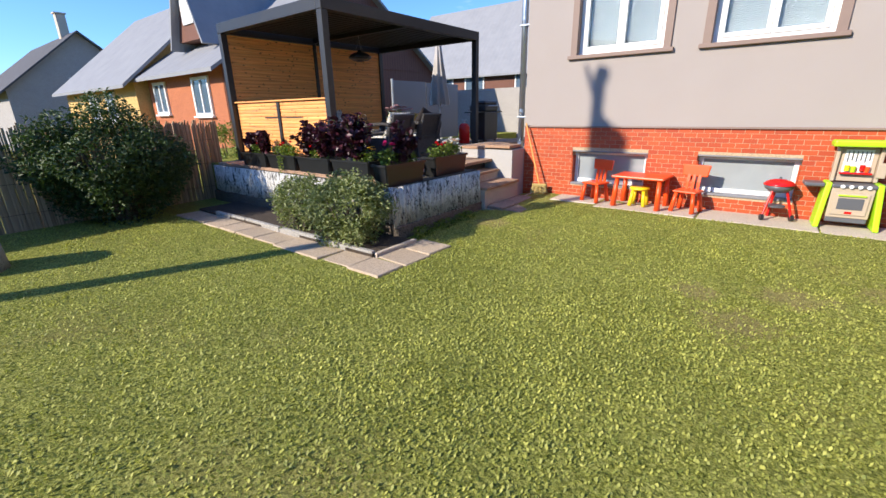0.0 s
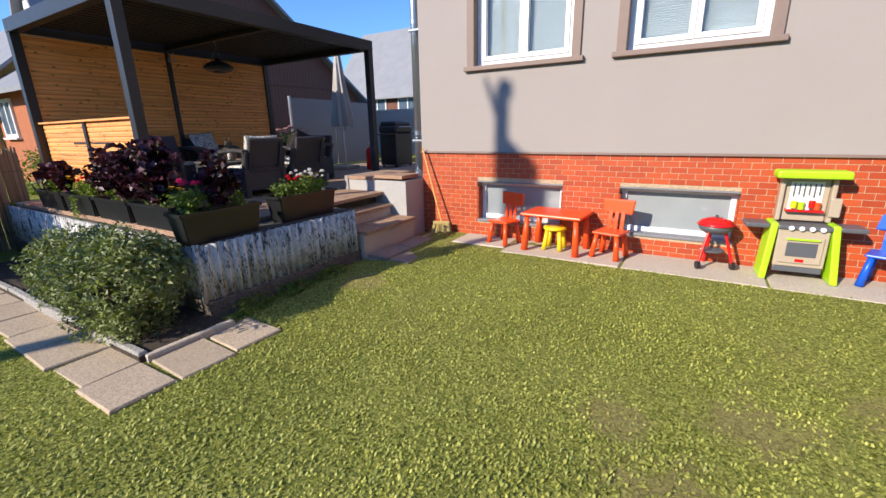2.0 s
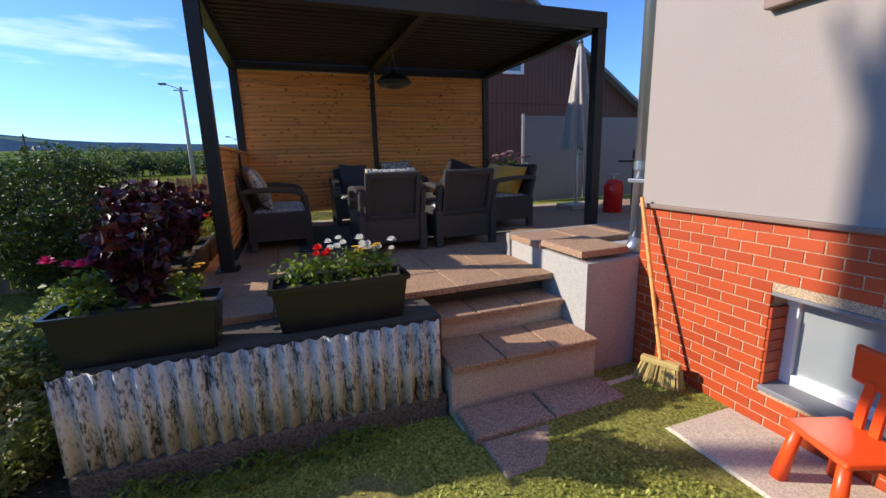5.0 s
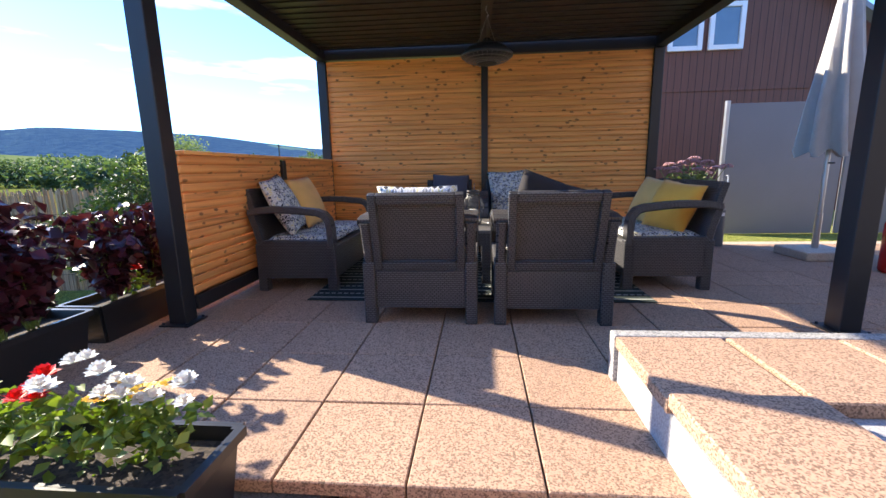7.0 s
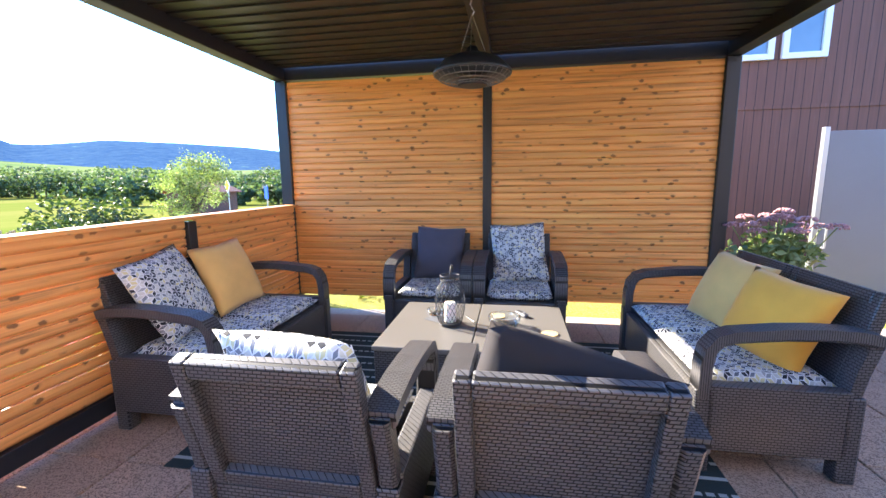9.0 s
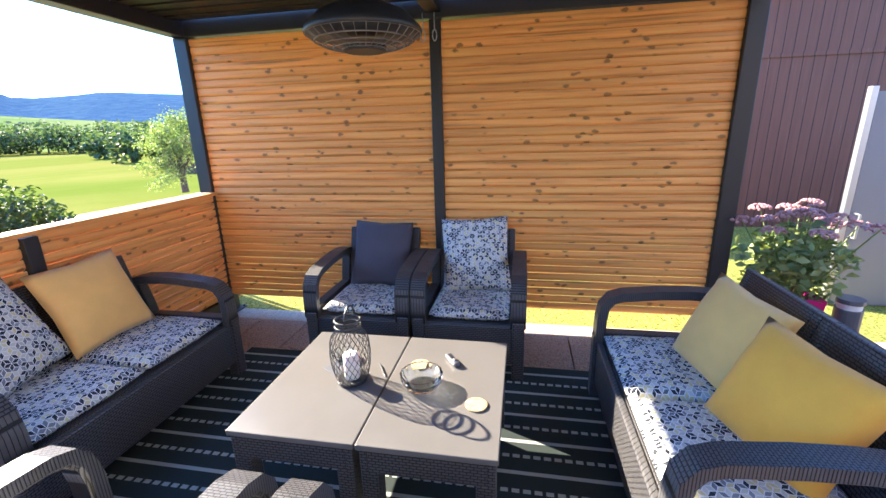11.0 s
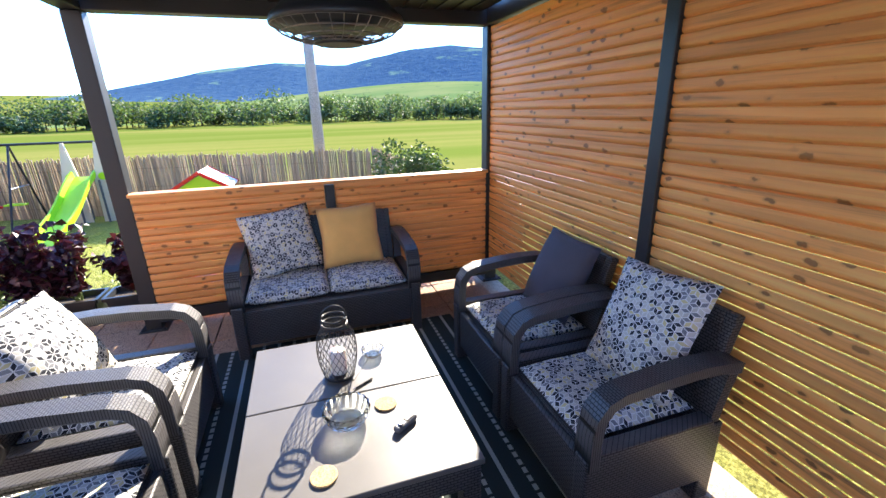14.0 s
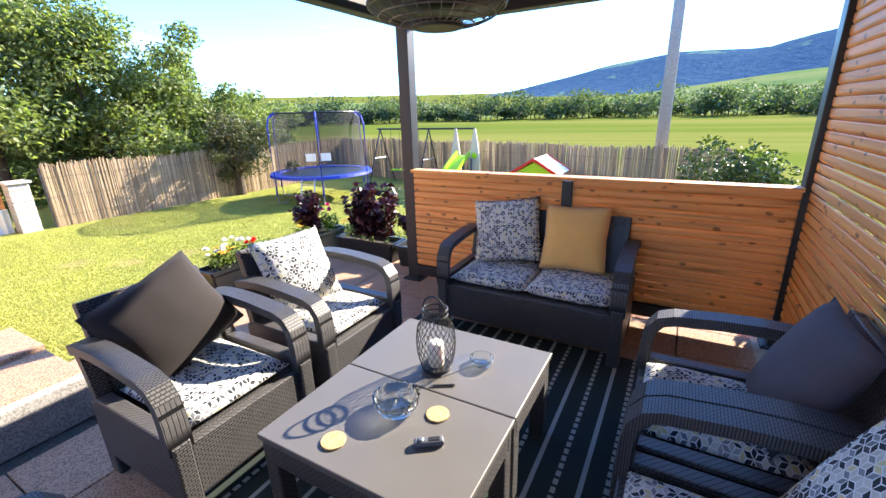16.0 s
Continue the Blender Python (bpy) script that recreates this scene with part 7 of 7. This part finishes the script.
# treads
for i, (a, b, z) in enumerate(STEPS):
    st_ = bpy.data.objects["stair_%d" % (i + 1)]
    n = 3
    w = (LY0 - 5.61) / n
    if i == 2:
        fs_ = slab_mesh("slab", 0.29, 0.545, 0.05, 0.01, M_STEP)
        for r_ in range(2):
            for k in range(2):
                piece("slab", fs_, st_, pose(a + 0.15 + 0.30 * r_, 5.885 + 0.555 * k + 0.04 * r_, z - 0.045 - 0.035 * r_, PR.uniform(-0.8, 0.8), 2.0 + PR.uniform(-0.8, 0.8), PR.uniform(-1, 1)))
        continue
    tm = slab_mesh("tread", b - a + (0.0 if i == 2 else 0.015), w - 0.008, 0.045, 0.007, M_STEP if i == 2 else M_TILE)
    for k in range(n):
        piece("tread", tm, st_, pose((a + b) / 2 + 0.0, 5.60 + w * (k + 0.5), z - 0.045 + PR.uniform(-0.002, 0.002), PR.uniform(-0.4, 0.4), PR.uniform(-0.4, 0.4)))

# pavement along the house
bm = B()
box(bm, -3.05, HX1, 6.54, HY + 0.02, -0.3, -0.085)
pav = tagged(link("pavement", bm, M_JOINT), "cracked concrete strip along the house wall", "pavement", kind="structure")
edges_ = [-3.06, -2.25, -0.80, 0.55, 1.75, 3.2, 4.6, 7.0]
for a, b in zip(edges_, edges_[1:]):
    piece("slab", slab_mesh("slab", b - a - 0.018, 0.69 if a > -2.5 else 0.52, 0.09, 0.012, M_CONC), pav, pose((a + b) / 2, 6.855 if a > -2.5 else 6.94, -0.08 + PR.uniform(-0.006, 0.003), PR.uniform(-0.5, 0.2), PR.uniform(-0.25, 0.25), PR.uniform(-0.3, 0.3)))

piece("slab", slab_mesh("slab", 0.54, 0.48, 0.09, 0.012, M_CONC), pav, pose(-3.35, 6.95, -0.10, 0.3, 0.4, 0.6))

# slab path round the bed
bm = B()
box(bm, -8.0, -3.04, 2.55, 2.88, -0.3, LAWN - 0.02)
box(bm, -3.50, -3.04, 2.881, 3.70, -0.3, LAWN - 0.02)
path_ = tagged(link("pavement_path", bm, M_JOINT), "path of old concrete slabs round the bed", "path", kind="structure")
ps = slab_mesh("slab", 0.47, 0.40, 0.06, 0.010, M_PATH)
for i in range(10):
    piece("slab", ps, path_, pose(-3.28 - 0.485 * i, 2.715 + PR.uniform(-0.02, 0.02), LAWN - 0.041 + PR.uniform(-0.004, 0.006), PR.uniform(-1.2, 1.2), PR.uniform(-1.2, 1.2), PR.uniform(-2, 2)))
for i in range(2):
    piece("slab", ps, path_, pose(-3.27 - 0.02 * i, 3.14 + 0.43 * i, LAWN - 0.041 + PR.uniform(-0.004, 0.006), PR.uniform(-1.2, 1.2), PR.uniform(-1.2, 1.2), PR.uniform(-3, 3)))
kb = slab_mesh("kerb_stone", 0.92, 0.06, 0.16, 0.008, M_KERB)
bed = bpy.data.objects["ground_bed"]
for i in range(4):
    piece("kerb_stone", kb, bed, pose(-4.00 - 0.94 * i, 2.92, LAWN - 0.08 + PR.uniform(0, 0.02), 0, 0, PR.uniform(-1, 1)))
piece("kerb_stone", slab_mesh("kerb_stone", 0.70, 0.06, 0.14, 0.008, M_CONC), bed, pose(-3.52, 3.28, LAWN - 0.08, 0, 0, 90))

# bricks of the plinth
BW, BH = 0.166, 0.0665
bricks = {}
rest_v, rest_f = [], []
count = 0
for j in range(20):
    z = -0.1415 + BH * j
    x = HX0 + 0.005 - (BW / 2 if j % 2 else 0)
    while x < HX1 - 0.02:
        a, b = max(x, HX0 + 0.005), min(x + BW - 0.007, HX1 - 0.015)
        x += BW
        if z + BH > 1.19 or b - a < 0.02:
            continue
        spans = [(a, b)]
        for h in CELLAR:
            if z + BH - 0.01 > h[2] and z < h[3]:
                nsp = []
                for (p, q) in spans:
                    if q <= h[0] or p >= h[1]:
                        nsp.append((p, q))
                    else:
                        if p < h[0]:
                            nsp.append((p, h[0]))
                        if q > h[1]:
                            nsp.append((h[1], q))
                spans = nsp
        for p, q in spans:
            L = round(q - p, 3)
            if L < 0.015:
                continue
            if q < 0.35 and count < 300 and z > -0.03:
                if L not in bricks:
                    bricks[L] = slab_mesh("brick", L, BH - 0.005, 0.032, 0.003, M_BRICK)
                piece("brick", bricks[L], plinth, pose((p + q) / 2, HY + 0.031, z + BH / 2, 90 + PR.uniform(-0.3, 0.3), 0, 0))
                count += 1
            else:
                k = len(rest_v)
                y0, y1 = HY + 0.0, HY + 0.031
                rest_v += [(p, y0, z + 0.003), (q, y0, z + 0.003), (q, y0, z + BH - 0.0033), (p, y0, z + BH - 0.0033), (p, y1, z + 0.003), (q, y1, z + 0.003), (q, y1, z + BH - 0.0033), (p, y1, z + BH - 0.0033)]
                rest_f += [(k, k + 1, k + 2, k + 3), (k, k + 4, k + 5, k + 1), (k + 1, k + 5, k + 6, k + 2), (k + 2, k + 6, k + 7, k + 3), (k + 3, k + 7, k + 4, k)]
t = Net("brick_face_joined")
t.world_place()
r = t.island()
col = t.mix(r, (0.36, 0.044, 0.007), (0.52, 0.080, 0.012))
col = t.mix(t.m('MULTIPLY', t.noise(60, 4), 0.45), col, (0.30, 0.04, 0.012))
M_BRICK2 = t.end(col, 0.55)
tagged(sheet("brickwork", rest_v, rest_f, M_BRICK2, plinth), kind="stuff")

# ---- grass ----
def grass():
    rng = np.random.default_rng(21)
    n = 720000
    # denser where the walk passes nearest
    x = rng.uniform(-8.6, 4.2, n)
    y = rng.uniform(-2.6, 6.53, n)
    near = np.exp(-(((x + 0.9) / 2.4) ** 2 + ((y - 2.4) / 2.6) ** 2))
    keep = rng.random(n) < 0.25 + 0.75 * near
    keep &= ~((x < -3.04) & (y > 2.53) & (y < 3.70)) & ~((x < -3.74) & (y > 3.6)) & ~((x < -3.0) & (y > 5.5))
    bare = np.zeros(n, bool)
    for bx, by, br_ in ((-0.40, 3.95, 0.20), (-0.12, 3.46, 0.26), (0.26, 4.23, 0.22), (1.0, 4.7, 0.24), (-3.19, 4.95, 0.22)):
        bare |= ((x - bx) ** 2 + ((y - by) * 1.3) ** 2 < br_ ** 2 * (0.6 + 0.8 * rng.random(n)))
    keep &= ~(bare & (rng.random(n) < 0.75))
    x, y = x[keep], y[keep]
    n = len(x)
    z = LAWN + 0.10 * np.clip((y - 4.2) / 2.4, 0, 1) * (x > -4)
    a = rng.uniform(0, 2 * np.pi, n)
    L = rng.uniform(0.014, 0.036, n)
    tilt = rng.uniform(0.6, 1.42, n)
    d = np.stack([np.cos(a) * np.sin(tilt), np.sin(a) * np.sin(tilt), np.cos(tilt)], 1)
    s = np.stack([-np.sin(a), np.cos(a), np.zeros(n)], 1)
    base = np.stack([x, y, z - 0.002], 1)
    w = rng.uniform(0.0035, 0.0090, n)[:, None]
    mid_ = base + d * (L * 0.6)[:, None]
    v = np.stack([base, mid_ + s * w, base + d * L[:, None] + np.array([0, 0, -0.2]) * (L * 0.3)[:, None], mid_ - s * w], 1).reshape(-1, 3)
    i = np.arange(n)[:, None] * 4
    f = (i + np.array([[0, 1, 2, 3]])).ravel()
    me = bpy.data.meshes.new("grass_blades")
    me.vertices.add(len(v))
    me.vertices.foreach_set("co", v.ravel())
    me.loops.add(len(f))
    me.loops.foreach_set("vertex_index", f.astype(np.int32))
    me.polygons.add(n)
    me.polygons.foreach_set("loop_start", np.arange(0, n * 4, 4, dtype=np.int32))
    me.update(calc_edges=True)
    me.materials.append(M_BLADE)
    tagged(new("grass_blades", me), "short clover and grass leaves of the lawn", "grass", kind="stuff")


M_BLADE = foliage("grass_blade", (0.17, 0.205, 0.030), (0.86, 0.82, 0.20), 0.6, 0.25)
grass()
